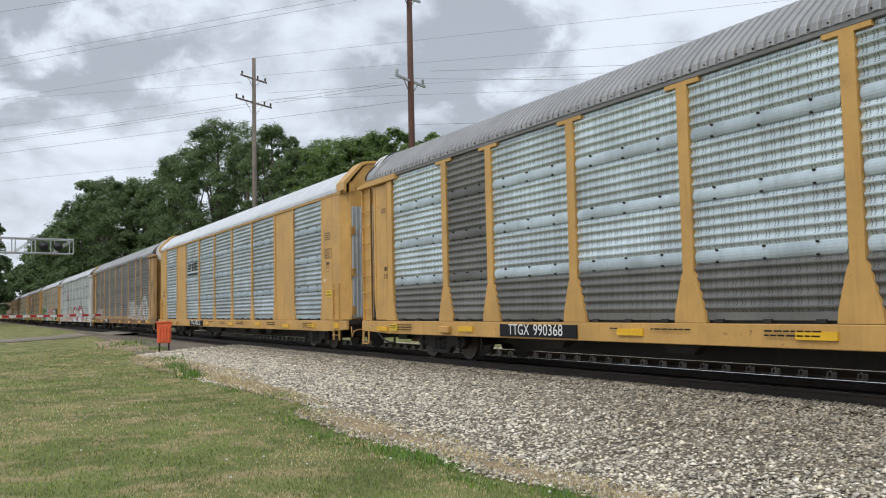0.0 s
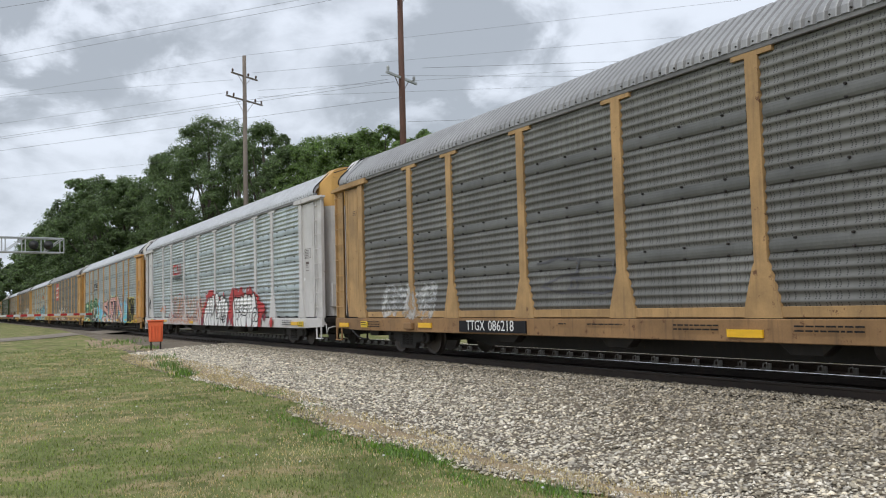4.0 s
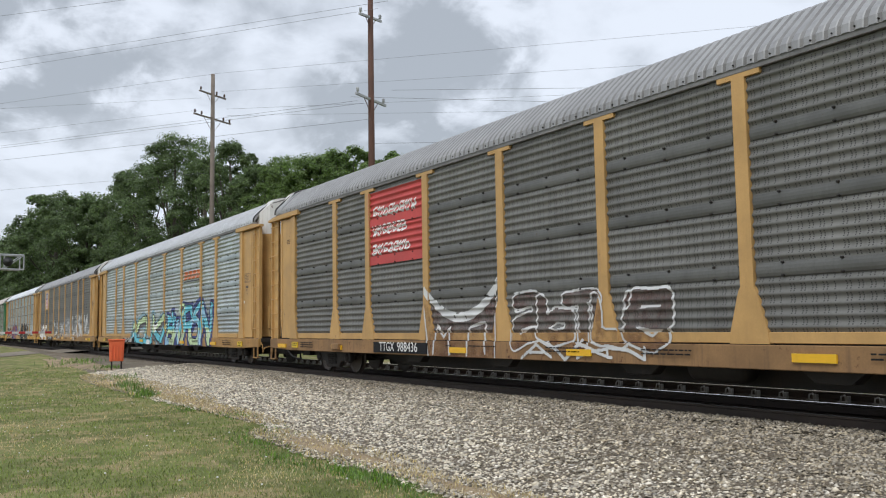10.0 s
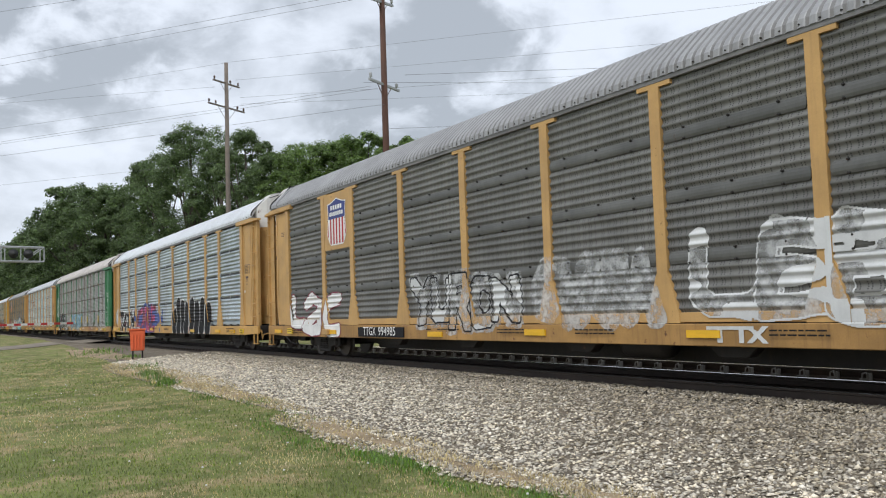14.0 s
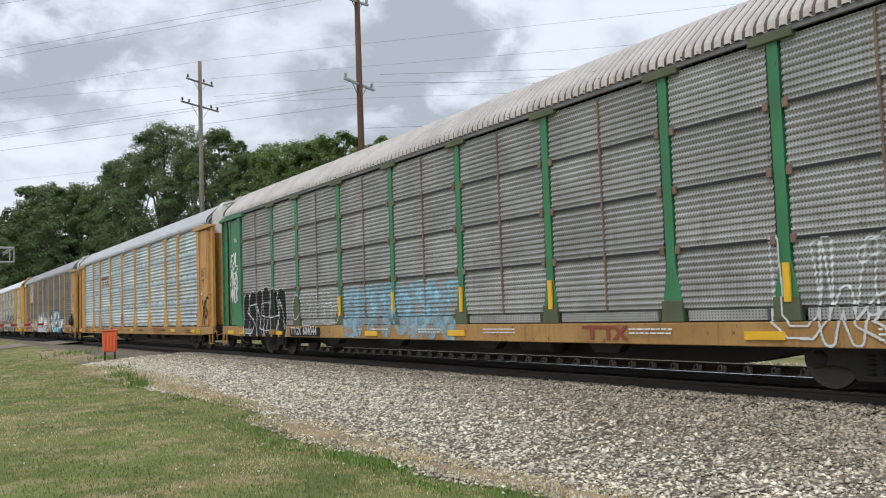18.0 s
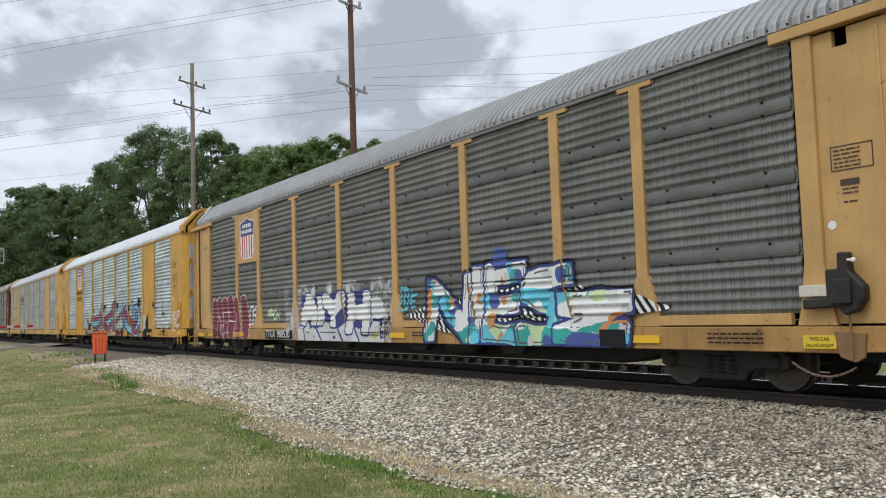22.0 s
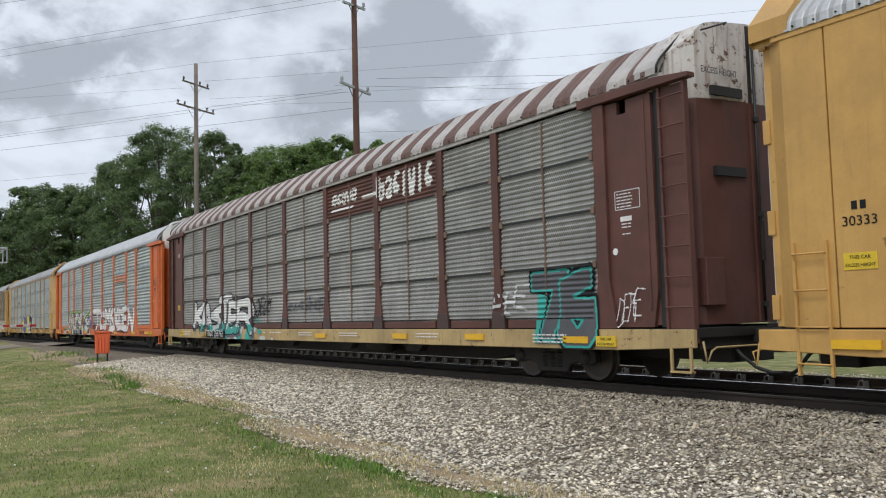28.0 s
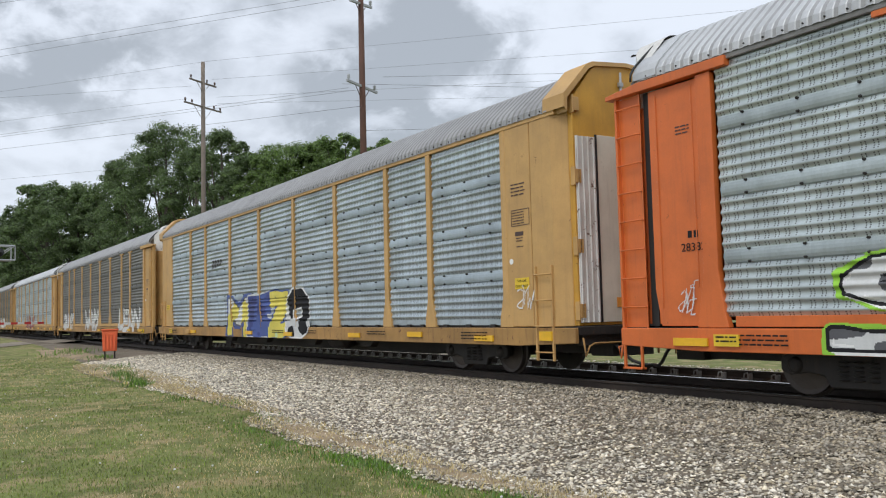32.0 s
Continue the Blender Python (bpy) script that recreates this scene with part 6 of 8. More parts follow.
for k, (car, spec) in enumerate(zip(TRAIN, CARS)):
    light_ink = spec["paint"] in ("green", "brown")
    ink = "white" if light_ink else "ink"
    y = -1.521
    # number board on the sill
    if k in NUMBERS:
        x0 = {1: -5.75, 8: -7.55, 9: -7.6, 10: -5.9, 12: -5.65, 13: -5.65, 14: -8.75}.get(k, -6.55)
        wide = 2.0 if k in (8, 9, 11, 14) else 2.5
        plate(car, "number_board", "ink", x0 + 1.18, 0.755, wide, 0.24, y)
        lettering(car, "TTGX", "white", x0 + 0.24, 0.676, 0.215, y - 0.007, 0.92)
        lettering(car, NUMBERS[k], "white", x0 + 1.10, 0.676, 0.215, y - 0.007, 1.05)
    rnd = random.Random(k + 40)
    # reflectors, load figures, stencils along the sill
    for x in (-12.6, -8.4, -2.6, 1.2, 5.0, 8.6, 11.1):
        if rnd.random() < 0.85 and not (k == 3 and -1 < x < 9):
            plate(car, "reflector", "reflector", x + rnd.uniform(-0.4, 0.4), 0.75 + rnd.uniform(-0.03, 0.03), 0.62, 0.11, y)
    for x, w, rows in ((-10.9, 0.9, 3), (-3.1, 0.22, 1), (-1.9, 0.9, 1), (0.3, 0.9, 2), (2.6, 1.0, 2), (6.6, 0.9, 2), (10.6, 0.9, 3)):
        bars(car, ink if spec.get("sill", spec["paint"]) != "weathered_tan" else "dark_brown", x + rnd.uniform(-0.2, 0.2), 0.84, w, rows, 0.06, y, k * 9 + int(x))
    plate(car, "placard", "label_yellow", -11.6, 0.76, 0.42, 0.16, y - 0.002)
    bars(car, "ink", -11.6, 0.815, 0.34, 2, 0.055, y - 0.008, k)
    part("side_bracket", MESH["brake_step"], spec.get("sill", spec["paint"]), car, m=Matrix.Translation((-9.0 + 0.4 * rnd.random(), 0, 0)))
    # stencils on the end plates
    ep = -1.458 if spec["kind"] == "hinged" else -1.424
    hinged = spec["kind"] == "hinged"
    print_ink = "white" if light_ink else "dark_brown"
    for s in (-1, 1):
        xe = s * (12.2 if hinged else 12.4)
        if s > 0:
            b = Build()
            for a, c, d, e in ((-0.27, 0.27, 2.77, 2.782), (-0.27, 0.27, 3.058, 3.07), (-0.27, -0.258, 2.77, 3.07), (0.258, 0.27, 2.77, 3.07)):
                b.box(a, c, -0.004, 0, d, e)
            part("stencil_frame", b.mesh("stencil_frame"), print_ink, car, m=Matrix.Translation((xe, ep, 0)))
            bars(car, print_ink, xe - 0.06, 3.025, 0.34, 5, 0.05, ep, k + 77)
            plate(car, "maker_plate", print_ink, xe - 0.04, 2.625, 0.24, 0.075, ep)
            bars(car, print_ink, xe - 0.04, 2.555, 0.2, 2, 0.05, ep, k + 5 * s + 1)
            bars(car, print_ink, xe - 0.03, 2.40, 0.2, 1, 0.05, ep, k + 5 * s + 2)
            part("round_decal", DECAL, "white", car, "small white round decal", Matrix.Translation((xe - 0.3, ep, 2.13)))
        elif not hinged:
            bars(car, print_ink, xe + 0.1, 3.85, 0.26, 3, 0.05, ep, k + 3 * s)
        if hinged:
            plate(car, "placard", "label_yellow", xe, 1.72, 0.42, 0.2, ep - 0.002, "yellow notice")
            lettering(car, "THIS CAR", "ink", xe, 1.745, 0.045, ep - 0.009, 1.0, False)
            lettering(car, "EXCESS HEIGHT", "ink", xe, 1.655, 0.04, ep - 0.009, 0.95, False)
        elif s > 0:
            plate(car, "placard", "label_yellow", 11.9, 0.735, 0.44, 0.16, y - 0.002, "yellow notice")
            lettering(car, "THIS CAR", "ink", 11.9, 0.75, 0.045, y - 0.009, 1.0, False)
            lettering(car, "EXCESS HEIGHT", "ink", 11.9, 0.675, 0.04, y - 0.009, 0.95, False)
    if k in END_MARKS:
        zm = 2.14 if hinged else 2.02
        for dx in (-0.06, 0.05):
            plate(car, "owner_mark", ink, -12.18 + dx, zm + 0.24, 0.07, 0.1, ep)
        lettering(car, END_MARKS[k], ink, -12.18, zm, 0.12, ep - 0.004, 1.1, False)
    if spec["kind"] == "hinged":
        plate(car, "reflector", "reflector", 12.9, 0.78, 0.34, 0.16, y)
        bars(car, print_ink, 12.15, 3.55, 0.42, 4, 0.065, ep, k + 91)
    if k == 12:
        plate(car, "warning_sign", "white", 12.87, 1.5, 0.26, 0.3, -1.535, "white square warning sign")
        part("warning_ring", RING, "red", car, "red barred ring", Matrix.Translation((12.87, -1.541, 1.5)))

C, SP = TRAIN, CARS
for k in (0, 2, 4, 7, 9, 10, 12):
    tint = "rust_red" if k != 7 else "chalk"
    shapes = [rect(5.1, 5.55, 0.83, 0.89), rect(5.29, 5.38, 0.66, 0.84), rect(5.5, 5.93, 0.83, 0.89), rect(5.67, 5.76, 0.66, 0.84), rect(5.80, 5.90, 0.66, 0.89, 1.2), rect(6.06, 6.16, 0.66, 0.89, -1.2)]
    paint(C[k], SP[k], "sill_emblem", 5.0, 6.3, 0.62, 0.9, [(tint, f) for f in shapes], "rust-red geometric emblem on the sill", 0.012, -1.5)
# first cars
bar_emblem(C[1], SP[1], -6.72, -4.55, 3.0, 3.62)
bar_emblem(C[13], SP[13], -6.72, -4.55, 3.0, 3.62)
bar_emblem(C[4], SP[4], -6.70, -4.6, 3.0, 3.55)


def word(k, text, x0, x1, z0, z1, fat, line, fills, edge, wobble=0.05, overlap=0.1, **more):
    """A word whose signs share its width evenly."""
    return piece(C[k], SP[k], spread(text, x0, x1, z0, z1, wobble, more.get("seed", 1), overlap), fat, line, fills, edge, **more)


def blot(k, colour, x, z, rr, label="sprayed dot"):
    return paint(C[k], SP[k], "graffiti", x - rr - 0.1, x + rr + 0.1, z - rr - 0.1, z + rr + 0.1,
                 [(colour, lambda xx, zz: np.hypot(xx - x, (zz - z) * 0.9) < rr * (0.8 + 0.4 * value_noise(xx + 40, zz + 40, 0.12, 9)))], label)


# grimy tan car: pale worn pieces
word(2, "KNGS", 4.5, 6.8, 1.0, 2.05, 0.13, 0.035, ("chalk_thin",), "chalk", worn=0.15, seed=3)
word(2, "bA", 7.2, 8.9, 0.95, 1.85, 0.16, 0.035, ("chalk_thin",), "chalk", worn=0.2, seed=4)
lobes(C[2], SP[2], ((9.1, 1.75, 0.1), (9.5, 2.15, 0.0), (9.95, 2.3, 0.05), (10.4, 2.25, 0.1), (10.9, 2.0, 0.2), (11.2, 1.6, 0.2)), 0.95, 0.22, "chalk_thin", "chalk", 0.03, 5)
tag(C[2], SP[2], "ae", -3.7, -1.8, 1.3, 2.0, 0.02, "smoke", 0.1, 6)
word(2, "cAbd", -10.6, -7.8, 0.95, 1.75, 0.14, 0.03, ("chalk_thin",), "chalk_thin", worn=0.25, seed=7)
# white car: red scribbles and two swollen white pieces on red
for j, (signs, a, b, z0, z1) in enumerate((("XSe", -9.9, -8.6, 1.2, 1.5), ("UKhTX", -6.9, -4.4, 1.0, 2.0), ("KUNYh", -4.2, -1.2, 1.0, 1.95), ("NXAVW", -7.4, -4.6, 0.65, 1.1), ("WAXMN", -4.6, -1.4, 0.63, 1.0), ("ANX", -1.4, -0.3, 0.7, 1.8))):
    tag(C[3], SP[3], signs, a, b, z0, z1, 0.02, "red_thin", 0.2, 11 + j)
    tag(C[3], SP[3], signs[::-1], a + 0.1, b + 0.05, z0, z1 - 0.1, 0.014, "spray_orange", 0.25, 111 + j)
tag(C[3], SP[3], "EERIE", -12.75, -12.0, 1.72, 2.0, 0.02, "ink", 0.0, 14)
tag(C[3], SP[3], "SHOE", -12.7, -12.0, 1.4, 1.68, 0.02, "ink", 0.0, 19)
for a, b, sd in ((-0.7, 3.9, 141), (3.4, 8.8, 142)):
    paint(C[3], SP[3], "graffiti", a, b, 0.605, 2.1, [
        ("red", lambda x, z, a=a, b=b, sd=sd: value_noise(x + 40, z + 7, 0.30, sd) * 0.75 + 0.36 > np.abs(z - 1.2) * 0.85 + 0.9 * np.maximum(0, a + 0.9 - x) + 0.7 * np.maximum(0, x - b + 1.7 + 0.7 * (z - 1.0))),
        ("maroon", lambda x, z, sd=sd: (value_noise(x + 15, z + 3, 0.4, sd + 5) > 0.45 + 1.1 * np.maximum(0, z - 0.8)) & (value_noise(x + 40, z + 7, 0.30, sd) > 0.3))], "red and dark red sprayed ground")
lobes(C[3], SP[3], ((0.0, 1.35, 0.15), (0.38, 1.72, 0.1), (0.82, 1.78, 0.05), (1.28, 1.88, 0.0), (1.82, 1.92, 0.0), (2.2, 1.6, 0.1), (2.55, 1.84, -0.05), (2.85, 1.74, 0.0), (3.12, 1.58, 0.05)), 0.62, 0.25, "white", "ink", 0.05, 15)
lobes(C[3], SP[3], ((4.6, 1.72, 0.1), (4.95, 1.7, 0.05), (5.35, 1.74, 0.0), (5.85, 1.8, -0.1), (6.35, 1.76, 0.1), (6.9, 1.82, 0.2), (7.15, 1.25, 0.1)), 0.60, 0.29, "white", "ink", 0.055, 16)
for signs, a, b, z0, z1, sd in (("^h^Uh", 0.3, 2.9, 0.85, 1.45, 17), ("ScS^", 4.8, 6.4, 0.95, 1.45, 18), ("20", 6.85, 7.5, 0.75, 1.1, 19), ("Rg", 2.6, 3.2, 0.65, 0.95, 20)):
    tag(C[3], SP[3], signs, a, b, z0, z1, 0.02, "ink", 0.0, sd, label="black inner lines")
paint(C[3], SP[3], "emblem", -6.6, -4.3, 2.72, 3.62, [("red", rect(-6.48, -6.36, 3.1, 3.48, 0.1)), ("red", rect(-6.48, -5.70, 3.02, 3.13, 0.1)), ("red", rect(-6.44, -5.70, 3.42, 3.53, 0.1)),
      ("red", rect(-5.60, -5.48, 3.02, 3.53, 0.1)), ("red", rect(-5.30, -5.16, 3.02, 3.53, -0.55)), ("red", rect(-5.02, -4.90, 3.02, 3.53, 0.1))]
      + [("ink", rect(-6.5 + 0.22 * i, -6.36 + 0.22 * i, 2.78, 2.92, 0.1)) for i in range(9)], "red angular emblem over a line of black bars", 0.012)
for x, z, rr in ((8.0, 1.25, 0.19), (9.05, 0.76, 0.15), (3.85, 1.5, 0.14), (5.5, 1.85, 0.09), (2.95, 1.85, 0.09), (6.2, 1.95, 0.1)):
    blot(3, "red", x, z, rr, "red sprayed dot")
# amber car: green, blue, pink and black pieces
paint(C[4], SP[4], "graffiti", -11.85, -3.0, 0.605, 2.3, [("sky_blue", lambda x, z: value_noise(x + 40, z + 9, 0.45, 21) > 0.34 + 0.3 * np.abs(z - 1.2) + 0.45 * ((x > -11) & (x < -4.9))),
      ("cyan", lambda x, z: value_noise(x + 10, z + 19, 0.35, 27) > 0.55 + 0.3 * np.abs(z - 1.1) + 0.4 * ((x > -11) & (x < -4.9)))], "pale blue sprayed clouds")
piece(C[4], SP[4], [("a", -11.2, -9.1, 0.7, 2.1), ("K", -9.25, -8.1, 0.68, 2.2), ("R", -8.3, -7.0, 0.68, 2.15), ("O", -7.1, -5.6, 0.68, 2.15), ("T", -5.9, -4.5, 0.66, 2.25)], 0.15, 0.045, ("leaf_green", "pale_green"), "ink", "leaf_green", 0.1, seed=22, shine="white", bands=(("dark_brown", 0.55),), square=True, blotch=0.25)
word(4, "AK", -11.2, -9.0, 0.62, 1.0, 0.07, 0.03, ("pale_green",), "ink", seed=28)
word(4, "^S", -5.1, -3.5, 0.62, 1.35, 0.06, 0.035, ("pale_green", "sky_blue"), "ink", seed=29)
tag(C[4], SP[4], "2016", -11.78, -11.1, 1.4, 1.7, 0.022, "ink", 0.0, 127, lean=0.2)
lettering(C[4], "2'16", "ink", -4.55, 1.72, 0.25, -1.486, 0.95)
paint(C[4], SP[4], "graffiti", -3.6, 9.2, 0.605, 2.6, [("cyan", lambda x, z: value_noise(x + 40, z + 3, 0.7, 23) > 0.46 + 0.35 * np.abs(z - 1.2)), ("sky_blue", lambda x, z: value_noise(x + 4, z + 13, 0.4, 24) > 0.66 + 0.3 * np.abs(z - 1.3))], "turquoise sprayed clouds")
piece(C[4], SP[4], [("S", -1.75, 0.55, 0.62, 2.2), ("U", 0.15, 1.65, 0.66, 2.2), ("A", 1.2, 2.5, 0.66, 2.3), ("Z", 2.1, 3.5, 0.64, 2.28), ("T", 3.1, 4.75, 0.62, 2.3), ("N", 4.5, 6.9, 0.62, 2.35)], 0.155, 0.055, ("pink", "spray_orange"), "ink", "pale_green", 0.05, seed=24, shine="white", lean=0.12, blotch=0.27, shadow="plum", cast=(0.26, -0.16), square=True, bands=(("chalk", 0.14),))
tag(C[4], SP[4], "e2a", 7.0, 8.2, 1.0, 1.8, 0.025, "chalk", 0.0, 25)
word(4, "UH", 8.8, 10.8, 0.65, 2.15, 0.27, 0.055, ("ink",), "spray_yellow", seed=26, square=True)
# tan car with red plate
paint(C[5], SP[5], "red_plate", -6.95, -4.3, 2.66, 4.5, [("plate_red", rect(-6.93, -4.34, 2.72, 4.48))], "red painted plate on the upper sheets", 0.014)
for zz, signs, wide in ((3.85, "cdbebedh", 2.15), (3.40, "hdceceg", 1.7), (2.95, "gdcaedb", 1.85)):
    word(5, signs, -6.8, -6.8 + wide, zz, zz + 0.27, 0.026, 0.0, ("white",), None, wobble=0.0, overlap=-0.05, seed=int(zz * 10), warped=0.2, label="white strokes on the plate")
ARC = lambda x: 1.42 + 0.58 * ((x + 2.92) / 1.34) ** 2
paint(C[5], SP[5], "graffiti", -4.3, -1.55, 0.605, 2.15, [
    ("brown_thin", lambda x, z: (z < ARC(x)) & (x > -4.26) & (x < -1.58)),
    ("chalk", lambda x, z: (np.abs(z - ARC(x) + 0.02) < 0.10) & (value_noise(x + 20, z, 0.1, 32) > 0.12)),
    ("chalk", lambda x, z: (np.abs(x + 4.22 - 0.2 * (1.2 - z)) < 0.025) | (np.abs(x + 1.62) < 0.022)),
    ("chalk", lambda x, z: (z < 1.3) & (np.abs(line_field(x, z, [[(-3.9, 0.65), (-3.8, 1.25), (-3.5, 1.0), (-3.3, 1.2), (-3.25, 0.65)], [(-2.6, 0.65), (-2.55, 1.2), (-2.0, 1.3), (-1.95, 0.7)]])) < 0.03))], "worn brown and white sprayed arch")
word(5, "gbTUe", -0.95, 2.7, 0.8, 1.75, 0.12, 0.04, ("brown_thin",), "chalk", worn=0.18, seed=33, overlap=0.2)
word(5, "AVXN", -0.7, 2.3, 0.61, 0.92, 0.03, 0.0, ("chalk",), None, worn=0.2, seed=34)
# tan car with turquoise pieces
piece(C[6], SP[6], [("a", -5.0, -4.0, 0.64, 1.6), ("C", -4.3, -1.9, 0.62, 1.9), ("L", -2.2, -0.5, 0.64, 1.85), ("K", -0.9, 1.3, 0.62, 1.9), ("^", 0.9, 2.2, 0.62, 1.55)], 0.115, 0.045, ("pale_green", "white"), "ink", "blue_thin", 0.16, seed=41, lean=0.3, shadow="smoke", cast=(0.18, -0.12), bands=(("cyan", 0.45),), blotch=0.2, square=True)
piece(C[6], SP[6], [("E", 1.9, 3.2, 0.62, 1.85), ("W", 2.6, 4.5, 0.62, 2.05), ("I", 4.15, 4.8, 0.66, 1.8), ("R", 4.5, 6.0, 0.62, 2.2), ("S", 5.8, 7.2, 0.62, 2.35), ("N", 7.0, 8.4, 0.62, 2.2)], 0.135, 0.045, ("cyan", "sky_blue"), "ink", "navy", 0.1, seed=42, lean=0.15, shine="white", shadow="navy", cast=(0.2, -0.14), bands=(("pale_green", 0.35),), blotch=0.3, square=True)
paint(C[6], SP[6], "graffiti", 3.9, 5.0, 1.75, 2.4, [("pale_green", lambda x, z: np.abs(np.hypot((x - 4.45) * 0.8, z - 2.06) - 0.2) < 0.06)], "pale green sprayed ring")
for k in (6, 15):
    paint(C[k], SP[k], "emblem", 4.5, 7.35, 3.05, 3.68, [("orange", rect(4.6 + 0.58 * i, 5.06 + 0.58 * i, 3.24, 3.56, 0.45)) for i in range(4)] + [(SP[k]["sheet"], rect(4.74 + 0.58 * i, 4.96 + 0.58 * i, 3.36, 3.43, 0.45)) for i in range(4)] + [("ink", rect(4.52, 6.9, 3.14, 3.19, 0.45))], "orange leaning bars over a black line", 0.012)
# tan sooty car with shield
UPPER = Build().box(-0.86, 0.86, -1.455, -1.40, 3.0, 4.58).mesh("shield_panel", bevel=0.01)
for k in (7, 11):
    part("shield_panel", UPPER, "tan", C[k], "tan painted panel", turned(-8.0))
    shield(C[k], SP[k], -7.97, 3.12, 4.42, -1.459)
shield(C[12], SP[12], -8.0, 3.28, 4.62, -1.434)
lettering(C[12], "BUILDING", "ink", -8.02, 2.95, 0.26, -1.436, 1.05, False)
lettering(C[12], "AMERICA", "ink", -8.02, 2.60, 0.26, -1.436, 1.05, False)
piece(C[7], SP[7], [("L", -11.6, -10.4, 0.85, 1.85), ("a", -10.6, -9.2, 0.62, 1.85), ("C", -9.1, -7.85, 0.62, 1.85)], 0.16, 0.035, ("white",), "maroon", worn=0.12, seed=51)
piece(C[7], SP[7], [("Y", -3.8, -2.75, 0.95, 2.0), ("U", -2.9, -1.95, 0.95, 1.95), ("R", -2.1, -1.2, 0.8, 2.05), ("O", -1.2, -0.3, 0.85, 1.9), ("N", -0.5, 0.5, 0.95, 1.85)], 0.14, 0.035, ("chalk_thin", "chalk"), "ink", "chalk_thin", 0.06, worn=0.1, seed=52, square=True, blotch=0.4)
word(7, "cheA", 0.9, 4.2, 0.8, 2.1, 0.2, 0.02, ("chalk_thin",), "chalk_thin", worn=0.15, seed=53)
piece(C[7], SP[7], [("U", 4.7, 6.3, 1.0, 2.3), ("E", 5.9, 7.2, 1.0, 2.25), ("B", 7.0, 8.2, 0.95, 2.35), ("A", 8.0, 9.2, 0.95, 2.4), ("V", 9.3, 10.6, 1.05, 2.3), ("L", 10.5, 11.5, 1.1, 2.0)], 0.16, 0.03, ("chalk_thin", "chalk"), "chalk", worn=0.15, seed=54, lean=0.15, blotch=0.45)
# slatted tan car: black and magenta
piece(C[8], SP[8], [("T", -11.75, -10.55, 0.66, 1.75), ("A", -10.8, -9.55, 0.64, 1.75), ("T", -9.85, -8.8, 0.64, 1.72), ("O", -9.15, -8.1, 0.64, 1.75), ("H", -8.4, -7.45, 0.62, 1.85)], 0.13, 0.045, ("ink", "maroon"), "white", seed=61, square=True, blotch=0.22)
tag(C[8], SP[8], "XAWTcg", -12.9, -12.0, 1.0, 1.9, 0.03, "chalk", 0.0, 62)
paint(C[8], SP[8], "graffiti", -7.5, -0.9, 0.605, 2.15, [("royal", lambda x, z: np.abs(z - 1.32) < 0.85 * (1 - np.abs(x + 4.3) / 3.3) + 0.25 * (value_noise(x + 40, z + 7, 0.3, 63) - 0.2)), ("navy", lambda x, z: (np.abs(z - 1.25) < 0.6 * (1 - np.abs(x + 4.3) / 3.1)) & (value_noise(x + 4, z + 7, 0.4, 66) > 0.62))], "blue sprayed ground with pointed ends")
piece(C[8], SP[8], [("C", -6.75, -5.3, 0.68, 1.95), ("A", -5.6, -4.45, 0.68, 1.9), ("R", -4.75, -3.7, 0.66, 1.95), ("L", -3.95, -3.1, 0.66, 1.9), ("E", -3.35, -2.25, 0.64, 2.0)], 0.15, 0.04, ("maroon", "magenta"), "navy", seed=64, shine="pink", square=True, blotch=0.4)
for x, z, rr in ((-0.75, 1.6, 0.12), (-0.9, 1.25, 0.2), (-1.1, 0.76, 0.1)):
    blot(8, "royal", x, z, rr, "blue sprayed dot")
lobes(C[8], SP[8], ((1.85, 1.75, 0.1), (2.5, 2.2, 0.2), (3.2, 2.1, 0.3), (4.0, 2.0, 0.0), (4.8, 2.15, 0.2), (5.6, 2.0, 0.1), (6.5, 2.1, 0.0), (7.4, 1.9, 0.0)), 0.62, 0.42, "ink", "white", 0.05, 65)
# green car
lobes(C[9], SP[9], ((-11.3, 1.97, 0.15), (-10.75, 2.02, 0.2), (-10.1, 2.05, 0.15), (-9.55, 2.1, 0.3), (-8.9, 2.06, 0.25), (-8.3, 2.04, 0.2)), 0.62, 0.31, "ink", "white", 0.025, 71)
tag(C[9], SP[9], "S~EH~", -11.2, -8.0, 0.75, 1.7, 0.014, "white", 0.05, 79)
paint(C[9], SP[9], "graffiti", -7.7, -6.6, 1.0, 1.95, [("white", lambda x, z: np.hypot((x + 7.12) * 1.15, z - 1.45) < 0.36), ("olive", lambda x, z: np.hypot((x + 7.12) * 1.15, z - 1.45) < 0.335)], "dark drop with a white rim")
word(9, "OOObO", -6.65, -4.4, 1.4, 1.78, 0.10, 0.02, None, "chalk", seed=72, overlap=0.1)
word(9, "EUBES", -6.6, -4.3, 0.98, 1.46, 0.11, 0.02, None, "chalk", seed=75, overlap=0.1)
word(9, "BTROK", -3.9, 1.2, 0.65, 1.9, 0.24, 0.0, ("blue_thin",), None, worn=0.2, seed=73)
word(9, "UhaTcg", 8.9, 12.4, 0.68, 1.95, 0.06, 0.03, None, "chalk", seed=74, overlap=0.2)
for signs, z0, z1, sd in (("FaAL", 2.9, 3.35, 75), ("MigS", 2.3, 2.8, 76), ("ANOK", 1.75, 2.2, 77)):
    tag(C[9], SP[9], signs, -12.75, -12.1, z0, z1, 0.03, "white", 0, sd)
for x in (-4.24, -1.42, 1.42, 4.24, 8.97):
    plate(C[9], "reflector", "reflector", x + 0.04, 1.42, 0.1, 0.5, -1.482)
